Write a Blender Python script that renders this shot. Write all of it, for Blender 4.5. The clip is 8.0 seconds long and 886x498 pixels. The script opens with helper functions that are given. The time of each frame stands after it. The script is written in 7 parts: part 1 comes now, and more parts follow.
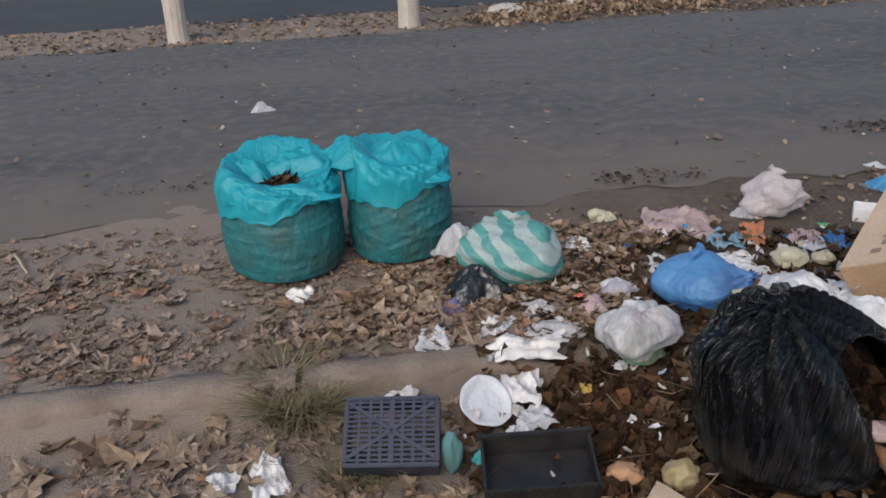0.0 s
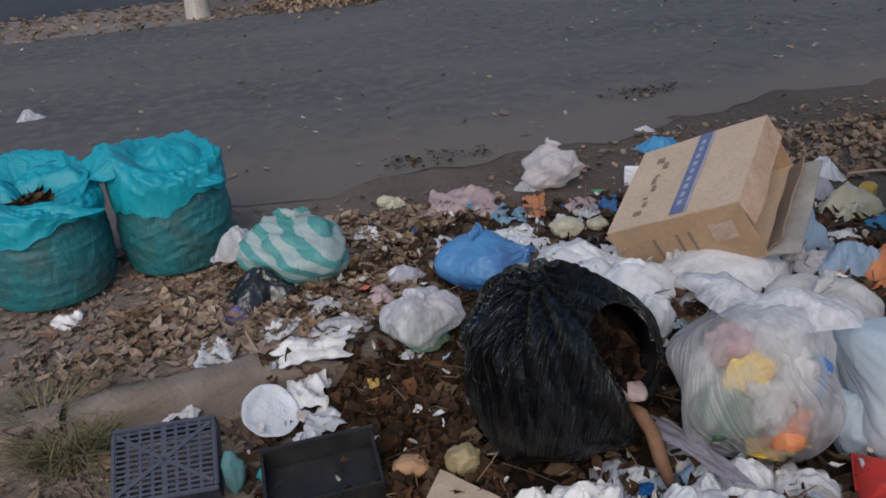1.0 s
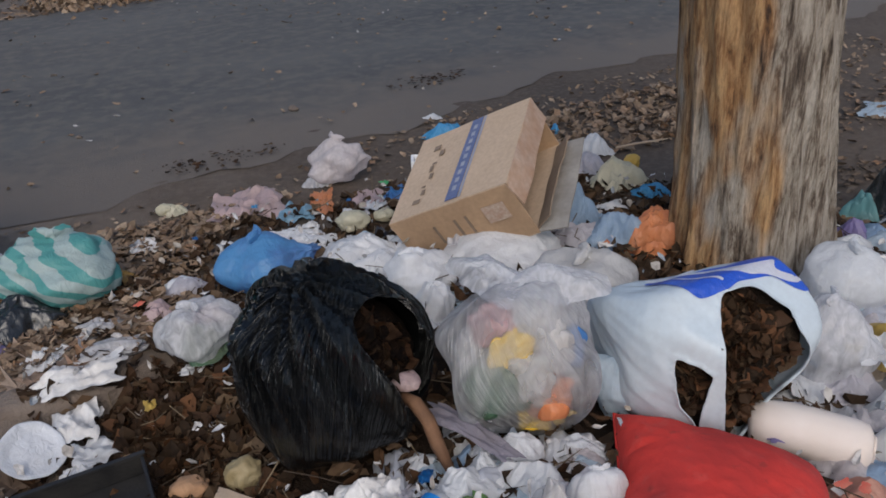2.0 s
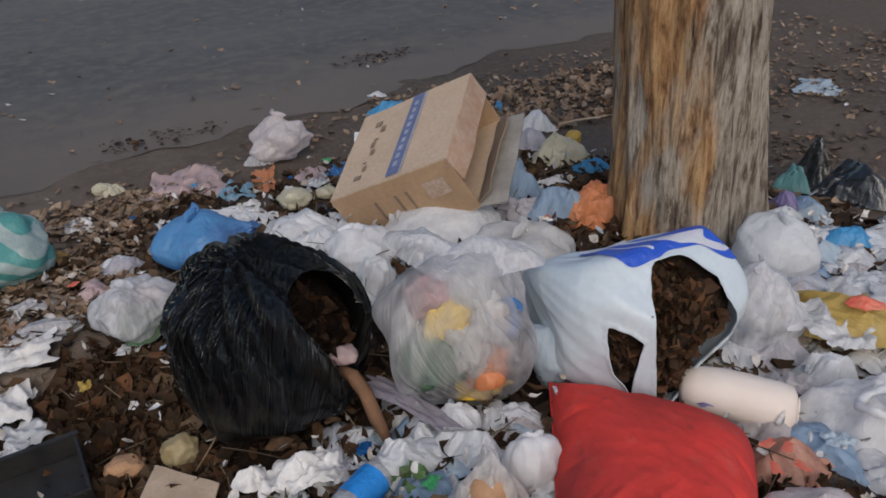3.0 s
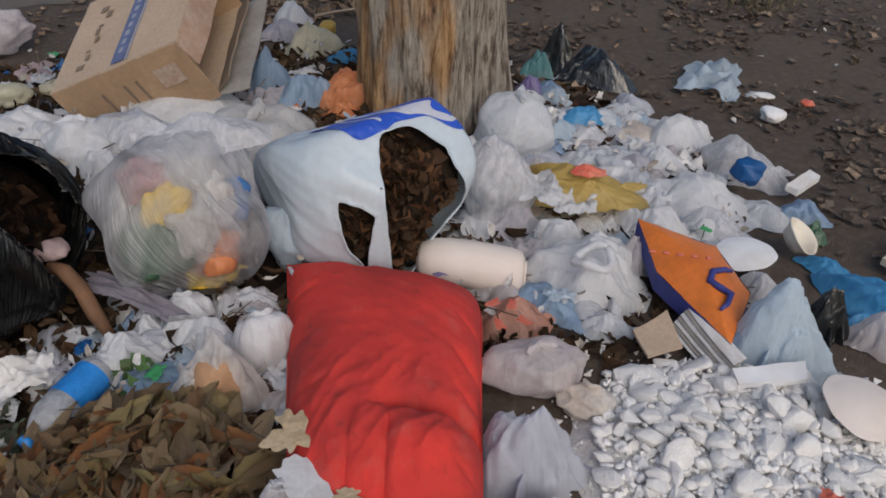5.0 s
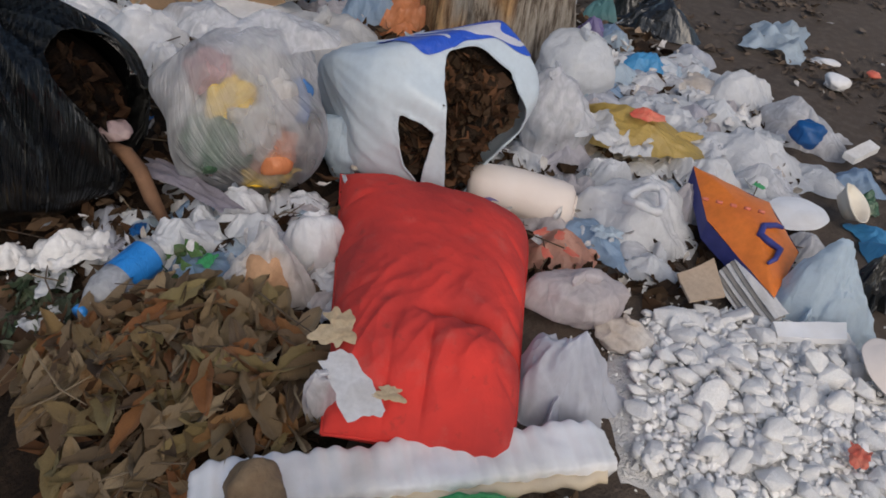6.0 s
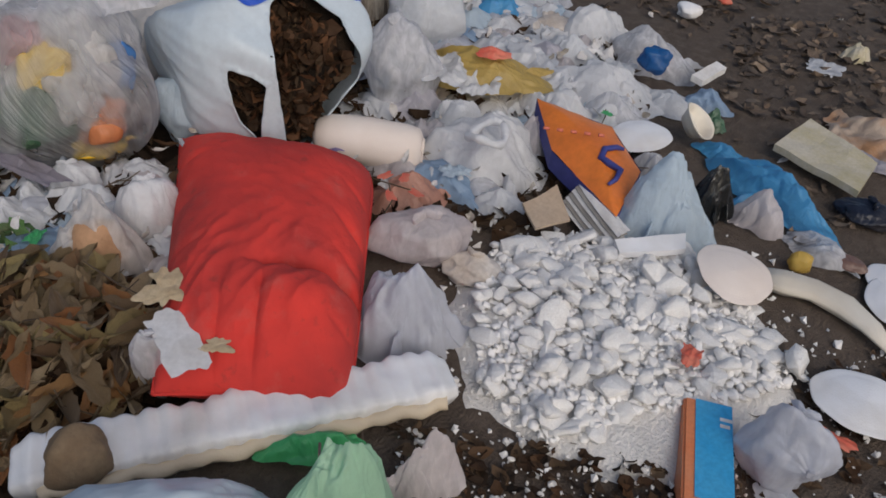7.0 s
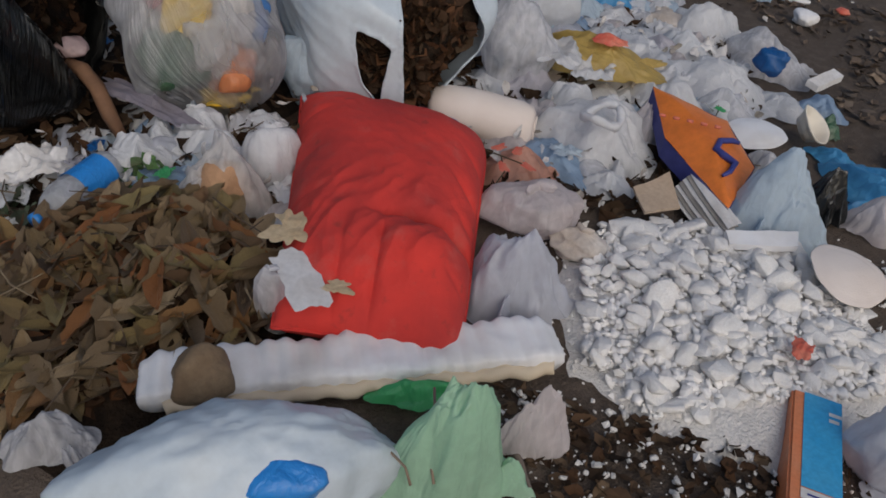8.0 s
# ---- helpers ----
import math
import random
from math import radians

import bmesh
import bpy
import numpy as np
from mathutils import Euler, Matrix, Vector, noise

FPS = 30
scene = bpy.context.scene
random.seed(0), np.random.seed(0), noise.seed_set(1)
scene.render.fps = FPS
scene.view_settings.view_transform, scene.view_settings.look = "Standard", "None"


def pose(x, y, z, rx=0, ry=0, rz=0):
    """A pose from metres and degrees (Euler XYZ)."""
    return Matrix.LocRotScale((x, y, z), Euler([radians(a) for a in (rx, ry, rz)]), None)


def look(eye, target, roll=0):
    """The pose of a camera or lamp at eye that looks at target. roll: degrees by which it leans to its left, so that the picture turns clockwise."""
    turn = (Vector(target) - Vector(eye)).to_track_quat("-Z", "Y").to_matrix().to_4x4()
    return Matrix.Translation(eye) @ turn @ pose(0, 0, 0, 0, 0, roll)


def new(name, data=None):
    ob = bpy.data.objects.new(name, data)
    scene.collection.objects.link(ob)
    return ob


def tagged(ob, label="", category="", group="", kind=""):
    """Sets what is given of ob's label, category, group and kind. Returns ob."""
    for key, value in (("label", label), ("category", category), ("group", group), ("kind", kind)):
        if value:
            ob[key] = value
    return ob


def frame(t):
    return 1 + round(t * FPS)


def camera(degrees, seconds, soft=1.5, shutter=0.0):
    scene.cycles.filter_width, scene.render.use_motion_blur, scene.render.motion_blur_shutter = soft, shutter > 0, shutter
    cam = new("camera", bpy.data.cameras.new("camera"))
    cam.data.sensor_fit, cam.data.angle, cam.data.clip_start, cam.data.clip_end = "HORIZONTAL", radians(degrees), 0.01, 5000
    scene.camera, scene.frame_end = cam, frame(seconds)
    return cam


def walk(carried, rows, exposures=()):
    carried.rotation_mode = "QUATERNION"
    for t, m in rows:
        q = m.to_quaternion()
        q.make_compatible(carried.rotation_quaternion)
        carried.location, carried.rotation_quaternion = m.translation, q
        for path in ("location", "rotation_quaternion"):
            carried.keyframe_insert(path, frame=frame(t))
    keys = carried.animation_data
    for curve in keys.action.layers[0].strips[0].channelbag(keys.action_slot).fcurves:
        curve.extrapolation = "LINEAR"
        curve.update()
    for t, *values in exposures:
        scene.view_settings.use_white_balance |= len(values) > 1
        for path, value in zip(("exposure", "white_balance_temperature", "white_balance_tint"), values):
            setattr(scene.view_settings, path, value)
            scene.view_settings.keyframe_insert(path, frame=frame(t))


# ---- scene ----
cam = camera(57.6, 8.0, soft=1.7)
PATH = [
    (0.0, (-0.000, -0.000, 1.349), (0.000, 1.831, 0.544), -2.6),
    (0.5, (0.094, 0.027, 1.334), (0.311, 1.852, 0.545), -3.1),
    (1.0, (0.200, 0.048, 1.351), (0.594, 1.809, 0.489), -3.4),
    (1.5, (0.310, 0.039, 1.355), (0.972, 1.716, 0.489), -2.6),
    (1.7, (0.347, 0.031, 1.346), (1.071, 1.672, 0.462), -2.8),
    (2.8, (0.389, -0.000, 1.331), (1.230, 1.565, 0.414), -2.3),
    (3.0, (0.402, -0.012, 1.320), (1.266, 1.525, 0.377), -2.0),
    (3.5, (0.445, -0.062, 1.288), (1.414, 1.382, 0.300), -0.2),
    (4.0, (0.473, -0.088, 1.282), (1.506, 1.293, 0.269), 0.5),
    (4.5, (0.518, -0.111, 1.245), (1.648, 1.142, 0.172), 2.1),
    (4.7, (0.537, -0.119, 1.229), (1.727, 1.068, 0.145), 2.5),
    (5.8, (0.477, -0.115, 1.171), (1.605, 1.023, -0.026), 6.8),
    (6.0, (0.459, -0.113, 1.163), (1.561, 1.024, -0.057), 8.6),
    (6.5, (0.472, -0.162, 1.149), (1.625, 0.910, -0.086), 10.0),
    (7.0, (0.581, -0.272, 1.127), (1.782, 0.723, -0.125), 6.5),
    (7.5, (0.611, -0.354, 1.145), (1.788, 0.572, -0.181), 6.5),
    (8.0, (0.464, -0.247, 1.073), (1.562, 0.848, -0.189), 8.7),
]
walk(cam, [(t, look(eye, target, roll)) for t, eye, target, roll in PATH],
     exposures=[(0.0, 0.46, 6450, 10), (0.5, 0.27, 6250, 10), (1.0, 0.12, 6100, 10), (1.7, 0.1, 6150, 10), (3.0, 0.02, 6350, 10), (4.5, -0.08, 6450, 10), (6.0, -0.06, 6450, 10), (7.0, -0.18, 6450, 10), (8.0, -0.4, 6400, 10)])

# ---- daylight: overcast late afternoon ----
world = bpy.data.worlds.new("sky")
scene.world = world
world.use_nodes = True
wn = world.node_tree
sky = wn.nodes.new("ShaderNodeTexSky")
sky.sky_type = "NISHITA"
sky.sun_disc = False
sky.sun_elevation = radians(38)
sky.sun_rotation = radians(200)
sky.dust_density = 3.0
sky.air_density = 1.0
wn.links.new(sky.outputs[0], wn.nodes["Background"].inputs[0])
wn.nodes["Background"].inputs[1].default_value = 0.13
sun = new("sun", bpy.data.lights.new("sun", "SUN"))
sun.data.energy = 0.85
sun.data.angle = radians(50)
sun.data.color = (1.0, 0.96, 0.9)
sun.matrix_world = look((-3, -6, 9), (1.5, 1.5, 0))

# ---- materials ----


def tree_of(name):
    m = bpy.data.materials.new(name)
    m.use_nodes = True
    t = m.node_tree
    return m, t, t.nodes["Principled BSDF"], t.nodes["Material Output"]


def add(t, kind, **kw):
    n = t.nodes.new(kind)
    for k, v in kw.items():
        if k == "op":
            n.operation = v
        elif k == "blend":
            n.blend_type = v
        elif k == "feature":
            n.feature = v
        elif k == "wave":
            n.wave_type = v
        else:
            n.inputs[k].default_value = v
    return n


def coords(t, scale=(1, 1, 1), space="Object"):
    c = t.nodes.new("ShaderNodeTexCoord")
    m = t.nodes.new("ShaderNodeMapping")
    m.inputs["Scale"].default_value = scale
    t.links.new(c.outputs[space], m.inputs[0])
    return m.outputs[0]


def ramp(t, source, *stops):
    r = t.nodes.new("ShaderNodeValToRGB")
    e = r.color_ramp.elements
    while len(e) < len(stops):
        e.new(0.5)
    for k, (p, c) in zip(e, stops):
        k.position = p
        k.color = (*c, 1) if not isinstance(c, float) else (c, c, c, 1)
    t.links.new(source, r.inputs[0])
    return r.outputs[0]


def blend(t, fac, a, b, kind="MIX"):
    n = t.nodes.new("ShaderNodeMix")
    n.data_type = "RGBA"
    n.blend_type = kind
    for i, v in ((0, fac), (6, a), (7, b)):
        if isinstance(v, (int, float)):
            n.inputs[i].default_value = v
        elif isinstance(v, tuple):
            n.inputs[i].default_value = (*v, 1)
        else:
            t.links.new(v, n.inputs[i])
    return n.outputs[2]


def bumped(t, b, height, strength=0.4, dist=0.01, base=None):
    n = t.nodes.new("ShaderNodeBump")
    n.inputs["Strength"].default_value = strength
    n.inputs["Distance"].default_value = dist
    t.links.new(height, n.inputs["Height"])
    if base is not None:
        t.links.new(base, n.inputs["Normal"])
    t.links.new(n.outputs[0], b.inputs["Normal"])
    return n.outputs[0]


def tex(t, vec, scale, detail=4.0, rough=0.55, kind="noise", dist=0.0):
    if kind == "noise":
        n = add(t, "ShaderNodeTexNoise", Scale=scale, Detail=detail, Roughness=rough, Distortion=dist)
    else:
        n = add(t, "ShaderNodeTexVoronoi", Scale=scale)
        n.feature = kind
    t.links.new(vec, n.inputs["Vector"])
    return n.outputs[0]


def film(name, colour, dirt=0.25, rough=0.32, through_light=0.42, clear=0.0, crease=38.0, bump=0.45, dirt_colour=(0.22, 0.17, 0.12)):
    """Thin crumpled plastic film: fine creases, some dirt, a little light passes through."""
    m, t, b, out = tree_of(name)
    v = coords(t)
    big = tex(t, v, 7.0, 4)
    fine = tex(t, v, 60.0, 5)
    mask = ramp(t, big, (0.45, 0.0), (0.72, 1.0))
    k = t.nodes.new("ShaderNodeMath")
    k.operation = "MULTIPLY"
    k.inputs[1].default_value = dirt
    t.links.new(mask, k.inputs[0])
    tone = blend(t, ramp(t, fine, (0.3, 0.0), (0.75, 0.35)), colour, tuple(0.72 * c for c in colour))
    col = blend(t, k.outputs[0], tone, dirt_colour)
    t.links.new(col, b.inputs["Base Color"])
    b.inputs["Roughness"].default_value = rough
    b.inputs["IOR"].default_value = 1.45
    w = tex(t, coords(t, (1.0, 1.0, 0.35)), crease, 3, 0.5, dist=1.2)
    e = tex(t, v, crease * 0.35, kind="DISTANCE_TO_EDGE")
    h = t.nodes.new("ShaderNodeMath")
    h.operation = "ADD"
    t.links.new(w, h.inputs[0])
    t.links.new(e, h.inputs[1])
    nrm = bumped(t, b, h.outputs[0], bump, 0.012)
    last = b.outputs[0]
    if through_light > 0:
        tr = t.nodes.new("ShaderNodeBsdfTranslucent")
        t.links.new(col, tr.inputs[0])
        t.links.new(nrm, tr.inputs["Normal"])
        mx = t.nodes.new("ShaderNodeMixShader")
        mx.inputs[0].default_value = through_light
        t.links.new(last, mx.inputs[1])
        t.links.new(tr.outputs[0], mx.inputs[2])
        last = mx.outputs[0]
    if clear > 0:
        tp = t.nodes.new("ShaderNodeBsdfTransparent")
        tp.inputs[0].default_value = (0.96, 0.97, 0.98, 1)
        mx = t.nodes.new("ShaderNodeMixShader")
        f = ramp(t, w, (0.35, clear), (0.7, clear * 0.45))
        t.links.new(f, mx.inputs[0])
        t.links.new(last, mx.inputs[1])
        t.links.new(tp.outputs[0], mx.inputs[2])
        last = mx.outputs[0]
    t.links.new(last, out.inputs[0])
    return m


def fan_creases(m, axis_turn, count=16.0, strength=0.8, depth=0.02, lines=False):
    """Adds long fine creases that fan out from one end of a stretched bag."""
    t = m.node_tree
    b = t.nodes["Principled BSDF"]
    c = t.nodes.new("ShaderNodeTexCoord")
    mp = t.nodes.new("ShaderNodeMapping")
    mp.inputs["Rotation"].default_value = axis_turn
    sp = t.nodes.new("ShaderNodeSeparateXYZ")
    at = t.nodes.new("ShaderNodeMath")
    at.operation = "ARCTAN2"
    cb = t.nodes.new("ShaderNodeCombineXYZ")
    t.links.new(c.outputs["Object"], mp.inputs[0])
    t.links.new(mp.outputs[0], sp.inputs[0])
    t.links.new(sp.outputs[1], at.inputs[0])
    t.links.new(sp.outputs[0], at.inputs[1])
    t.links.new(at.outputs[0], cb.inputs[0])
    zz = t.nodes.new("ShaderNodeMath")
    zz.operation = "MULTIPLY"
    zz.inputs[1].default_value = 0.12
    t.links.new(sp.outputs[2], zz.inputs[0])
    t.links.new(zz.outputs[0], cb.inputs[1])
    f = tex(t, cb.outputs[0], count, 4, 0.62, dist=0.15)
    old = b.inputs["Normal"].links[0].from_socket
    line = ramp(t, f, (0.36, 0.0), (0.5, 1.0), (0.64, 0.0)) if lines else ramp(t, f, (0.3, 0.0), (0.7, 1.0))
    bumped(t, b, line, strength, depth, old)
    return m


def matte(name, colour, other, scale=20.0, rough=0.8, bump=0.3, fine=120.0, dist=0.006, stretch=(1, 1, 1)):
    """A dull surface with two scales of variation."""
    m, t, b, out = tree_of(name)
    v = coords(t, stretch)
    a = tex(t, v, scale, 5)
    f = tex(t, v, fine, 4)
    c = blend(t, ramp(t, a, (0.35, 0.0), (0.68, 1.0)), colour, other)
    c = blend(t, ramp(t, f, (0.35, 0.0), (0.8, 0.45)), c, tuple(0.55 * x for x in colour))
    t.links.new(c, b.inputs["Base Color"])
    b.inputs["Roughness"].default_value = rough
    h = t.nodes.new("ShaderNodeMath")
    h.operation = "ADD"
    t.links.new(a, h.inputs[0])
    t.links.new(f, h.inputs[1])
    bumped(t, b, h.outputs[0], bump, dist)
    return m


def leafy(name, *colours):
    """Dead leaves, each one of its own tint."""
    m, t, b, out = tree_of(name)
    g = t.nodes.new("ShaderNodeNewGeometry")
    n = len(colours)
    c = ramp(t, g.outputs["Random Per Island"], *[(i / (n - 1), k) for i, k in enumerate(colours)])
    f = tex(t, coords(t), 45.0, 4)
    c = blend(t, ramp(t, f, (0.4, 0.0), (0.75, 0.6)), c, (0.06, 0.035, 0.02))
    t.links.new(c, b.inputs["Base Color"])
    b.inputs["Roughness"].default_value = 0.75
    bumped(t, b, f, 0.5, 0.004)
    return m


def piece_leaf(name, *colours):
    """The same for leaves that are objects of their own."""
    m, t, b, out = tree_of(name)
    g = t.nodes.new("ShaderNodeObjectInfo")
    n = len(colours)
    c = ramp(t, g.outputs["Random"], *[(i / (n - 1), k) for i, k in enumerate(colours)])
    v = coords(t)
    f = tex(t, v, 30.0, 4)
    c = blend(t, ramp(t, f, (0.45, 0.0), (0.8, 0.5)), c, (0.06, 0.036, 0.02))
    t.links.new(c, b.inputs["Base Color"])
    b.inputs["Roughness"].default_value = 0.5
    bumped(t, b, tex(t, coords(t, (1, 6, 1)), 25.0, 3), 0.7, 0.012)
    return m


def soil_material(name, c1, c2, c3, lightened=None):
    m, t, b, out = tree_of(name)
    v = coords(t)
    a = tex(t, v, 1.1, 6)
    f = tex(t, v, 26.0, 7, 0.65)
    g = tex(t, v, 160.0, 4)
    c = blend(t, ramp(t, a, (0.35, 0.0), (0.65, 1.0)), c1, c2)
    c = blend(t, ramp(t, f, (0.45, 0.0), (0.7, 0.8)), c, c3)
    c = blend(t, ramp(t, g, (0.6, 0.0), (0.75, 0.4)), c, tuple(1.5 * k for k in c3))
    if lightened is not None:
        # trodden dust and lens haze put into the colour, paler towards low x
        tc = t.nodes.new("ShaderNodeTexCoord")
        sp = t.nodes.new("ShaderNodeSeparateXYZ")
        t.links.new(tc.outputs["Object"], sp.inputs[0])
        mr = add(t, "ShaderNodeMapRange")
        for i, val in ((1, 1.6), (2, -1.2), (3, 0.0), (4, 0.62)):
            mr.inputs[i].default_value = val
        t.links.new(sp.outputs[0], mr.inputs[0])
        ad = t.nodes.new("ShaderNodeMath")
        ad.operation = "MULTIPLY_ADD"
        ad.inputs[1].default_value = 0.8
        t.links.new(tex(t, v, 2.2, 6, 0.65), ad.inputs[0])
        t.links.new(mr.outputs[0], ad.inputs[2])
        c = blend(t, ramp(t, ad.outputs[0], (0.48, 0.0), (0.95, 0.95)), c, lightened)
    t.links.new(c, b.inputs["Base Color"])
    b.inputs["Roughness"].default_value = 0.92
    h = t.nodes.new("ShaderNodeMath")
    h.operation = "ADD"
    t.links.new(f, h.inputs[0])
    t.links.new(g, h.inputs[1])
    bumped(t, b, h.outputs[0], 0.7, 0.015)
    return m


def asphalt_material():
    m, t, b, out = tree_of("worn asphalt")
    v = coords(t)
    a = tex(t, coords(t, (0.35, 1.0, 1.0)), 1.0, 5)
    f = tex(t, v, 9.0, 6, 0.6)
    g = tex(t, v, 120.0, 5, 0.7)
    c = blend(t, ramp(t, a, (0.32, 0.0), (0.68, 1.0)), (0.052, 0.051, 0.052), (0.1, 0.095, 0.09))
    c = blend(t, ramp(t, f, (0.46, 0.0), (0.62, 0.85)), c, (0.125, 0.11, 0.095))
    c = blend(t, ramp(t, g, (0.45, 0.0), (0.75, 0.6)), c, (0.14, 0.135, 0.13))
    # dust blown over from the near edge
    tc = t.nodes.new("ShaderNodeTexCoord")
    dot = t.nodes.new("ShaderNodeVectorMath")
    dot.operation = "DOT_PRODUCT"
    dot.inputs[1].default_value = (-0.13, 1.0, 0.0)
    t.links.new(tc.outputs["Object"], dot.inputs[0])
    mr = add(t, "ShaderNodeMapRange")
    for i, val in ((1, 3.4), (2, 4.9), (3, 0.78), (4, 0.0)):
        mr.inputs[i].default_value = val
    t.links.new(dot.outputs["Value"], mr.inputs[0])
    ad = t.nodes.new("ShaderNodeMath")
    ad.operation = "ADD"
    t.links.new(mr.outputs[0], ad.inputs[0])
    t.links.new(tex(t, v, 2.6, 7, 0.65), ad.inputs[1])
    c = blend(t, ramp(t, ad.outputs[0], (0.62, 0.0), (1.15, 0.9)), c, (0.145, 0.12, 0.1))
    t.links.new(c, b.inputs["Base Color"])
    b.inputs["Roughness"].default_value = 0.85
    bumped(t, b, g, 0.8, 0.008)
    return m


def bark_material():
    m, t, b, out = tree_of("weathered bark")
    v = coords(t, (1, 1, 0.13))
    a = tex(t, v, 34.0, 7, 0.72, dist=0.35)
    f = tex(t, coords(t, (1, 1, 0.3)), 75.0, 6, 0.7)
    p = tex(t, coords(t, (1, 1, 0.35)), 4.2, 3)
    c = ramp(t, a, (0.34, (0.035, 0.024, 0.016)), (0.43, (0.2, 0.15, 0.11)), (0.5, (0.46, 0.39, 0.31)), (0.62, (0.68, 0.61, 0.52)))
    warm = ramp(t, a, (0.34, (0.06, 0.028, 0.012)), (0.45, (0.42, 0.2, 0.07)), (0.58, (0.7, 0.42, 0.18)))
    # the outer bark has come off on the side away from the soil, baring orange wood
    tc = t.nodes.new("ShaderNodeTexCoord")
    dot = t.nodes.new("ShaderNodeVectorMath")
    dot.operation = "DOT_PRODUCT"
    dot.inputs[1].default_value = (-0.9, 0.45, 0.0)
    t.links.new(tc.outputs["Object"], dot.inputs[0])
    ad = t.nodes.new("ShaderNodeMath")
    ad.operation = "MULTIPLY_ADD"
    ad.inputs[1].default_value = 0.7
    t.links.new(dot.outputs["Value"], ad.inputs[0])
    t.links.new(p, ad.inputs[2])
    c = blend(t, ramp(t, ad.outputs[0], (0.53, 0.0), (0.62, 0.9)), c, warm)
    c = blend(t, ramp(t, f, (0.5, 0.0), (0.75, 0.5)), c, (0.09, 0.06, 0.04))
    t.links.new(c, b.inputs["Base Color"])
    b.inputs["Roughness"].default_value = 0.9
    h = t.nodes.new("ShaderNodeMath")
    h.operation = "ADD"
    t.links.new(a, h.inputs[0])
    t.links.new(f, h.inputs[1])
    bumped(t, b, h.outputs[0], 1.0, 0.035)
    return m


def foam_material(name, colour, dirty):
    m, t, b, out = tree_of(name)
    v = coords(t)
    e = tex(t, v, 170.0, kind="DISTANCE_TO_EDGE")
    a = tex(t, v, 6.0, 5)
    c = blend(t, ramp(t, a, (0.42, 0.0), (0.75, 0.7)), colour, dirty)
    t.links.new(c, b.inputs["Base Color"])
    b.inputs["Roughness"].default_value = 0.7
    bumped(t, b, e, 0.3, 0.002)
    return m


def cloth_material(name, c1, c2, dust):
    m, t, b, out = tree_of(name)
    v = coords(t)
    a = tex(t, v, 5.0, 5)
    d = tex(t, v, 11.0, 7, 0.7)
    k = tex(t, v, 34.0, 4)
    w1 = add(t, "ShaderNodeTexWave", Scale=190.0, Distortion=0.6)
    t.links.new(v, w1.inputs["Vector"])
    c = blend(t, ramp(t, a, (0.35, 0.0), (0.66, 1.0)), c1, c2)
    c = blend(t, ramp(t, d, (0.55, 0.0), (0.8, 0.35)), c, dust)
    c = blend(t, ramp(t, k, (0.62, 0.0), (0.74, 0.5)), c, (0.2, 0.03, 0.022))
    t.links.new(c, b.inputs["Base Color"])
    b.inputs["Roughness"].default_value = 0.9
    n = bumped(t, b, k, 0.35, 0.01)
    bumped(t, b, w1.outputs[0], 0.12, 0.001, n)
    return m


def striped(name, c1, c2, axis_scale, width, dirt=0.25, turn=(0, 0, 0)):
    """Film printed with bands."""
    m = film(name, c1, dirt)
    t = m.node_tree
    b = t.nodes["Principled BSDF"]
    c = t.nodes.new("ShaderNodeTexCoord")
    mp = t.nodes.new("ShaderNodeMapping")
    mp.inputs["Rotation"].default_value = turn
    t.links.new(c.outputs["Object"], mp.inputs[0])
    w = add(t, "ShaderNodeTexWave", Scale=axis_scale, Distortion=1.8)
    w.inputs["Detail Scale"].default_value = 1.5
    t.links.new(mp.outputs[0], w.inputs["Vector"])
    old = b.inputs["Base Color"].links[0].from_socket
    col = blend(t, ramp(t, w.outputs[0], (width, 0.0), (width + 0.08, 1.0)), old, c2)
    for link in list(old.links):
        if link.to_node != col.node:
            t.links.new(col, link.to_socket)
    return m


WHITE = film("white film", (0.85, 0.855, 0.87), 0.1)
WHITE2 = film("grey white film", (0.77, 0.79, 0.82), 0.14)
BRIGHT = film("bright white film", (0.94, 0.94, 0.95), 0.04)
PALE_BLUE = film("pale blue film", (0.6, 0.71, 0.8), 0.2)
LILAC = film("lilac white film", (0.62, 0.6, 0.66), 0.25, clear=0.15)
CREAM = film("cream film", (0.72, 0.68, 0.52), 0.2)
PINK = film("pink film", (0.68, 0.42, 0.42), 0.3)
BLUE = film("blue film", (0.09, 0.27, 0.62), 0.12)
SKYBLUE = film("sky blue film", (0.1, 0.4, 0.72), 0.12)
MIXBLUE = film("faded blue film", (0.36, 0.5, 0.68), 0.25, clear=0.12)
ORANGE = film("orange film", (0.82, 0.32, 0.14), 0.15)
YELLOW = film("yellow film", (0.72, 0.5, 0.12), 0.3)
TEAL = film("teal film", (0.02, 0.33, 0.36), 0.12)
BLACK = film("black film", (0.012, 0.013, 0.014), 0.12, rough=0.26, through_light=0.0, crease=30.0, bump=0.5, dirt_colour=(0.05, 0.045, 0.04))
BLACKFAN = fan_creases(film("stretched black film", (0.005, 0.006, 0.007), 0.05, rough=0.2, through_light=0.0, crease=7.0, bump=0.12, dirt_colour=(0.03, 0.027, 0.025)), (0.1, -0.2, 0.0), 9.0, 1.0, 0.05, True)
VEIL = fan_creases(film("veil of clear film", (0.84, 0.84, 0.86), 0.06, rough=0.4, clear=0.74, through_light=0.4, crease=12.0), (0.3, 0.35, 0.0), 14.0, 0.8)
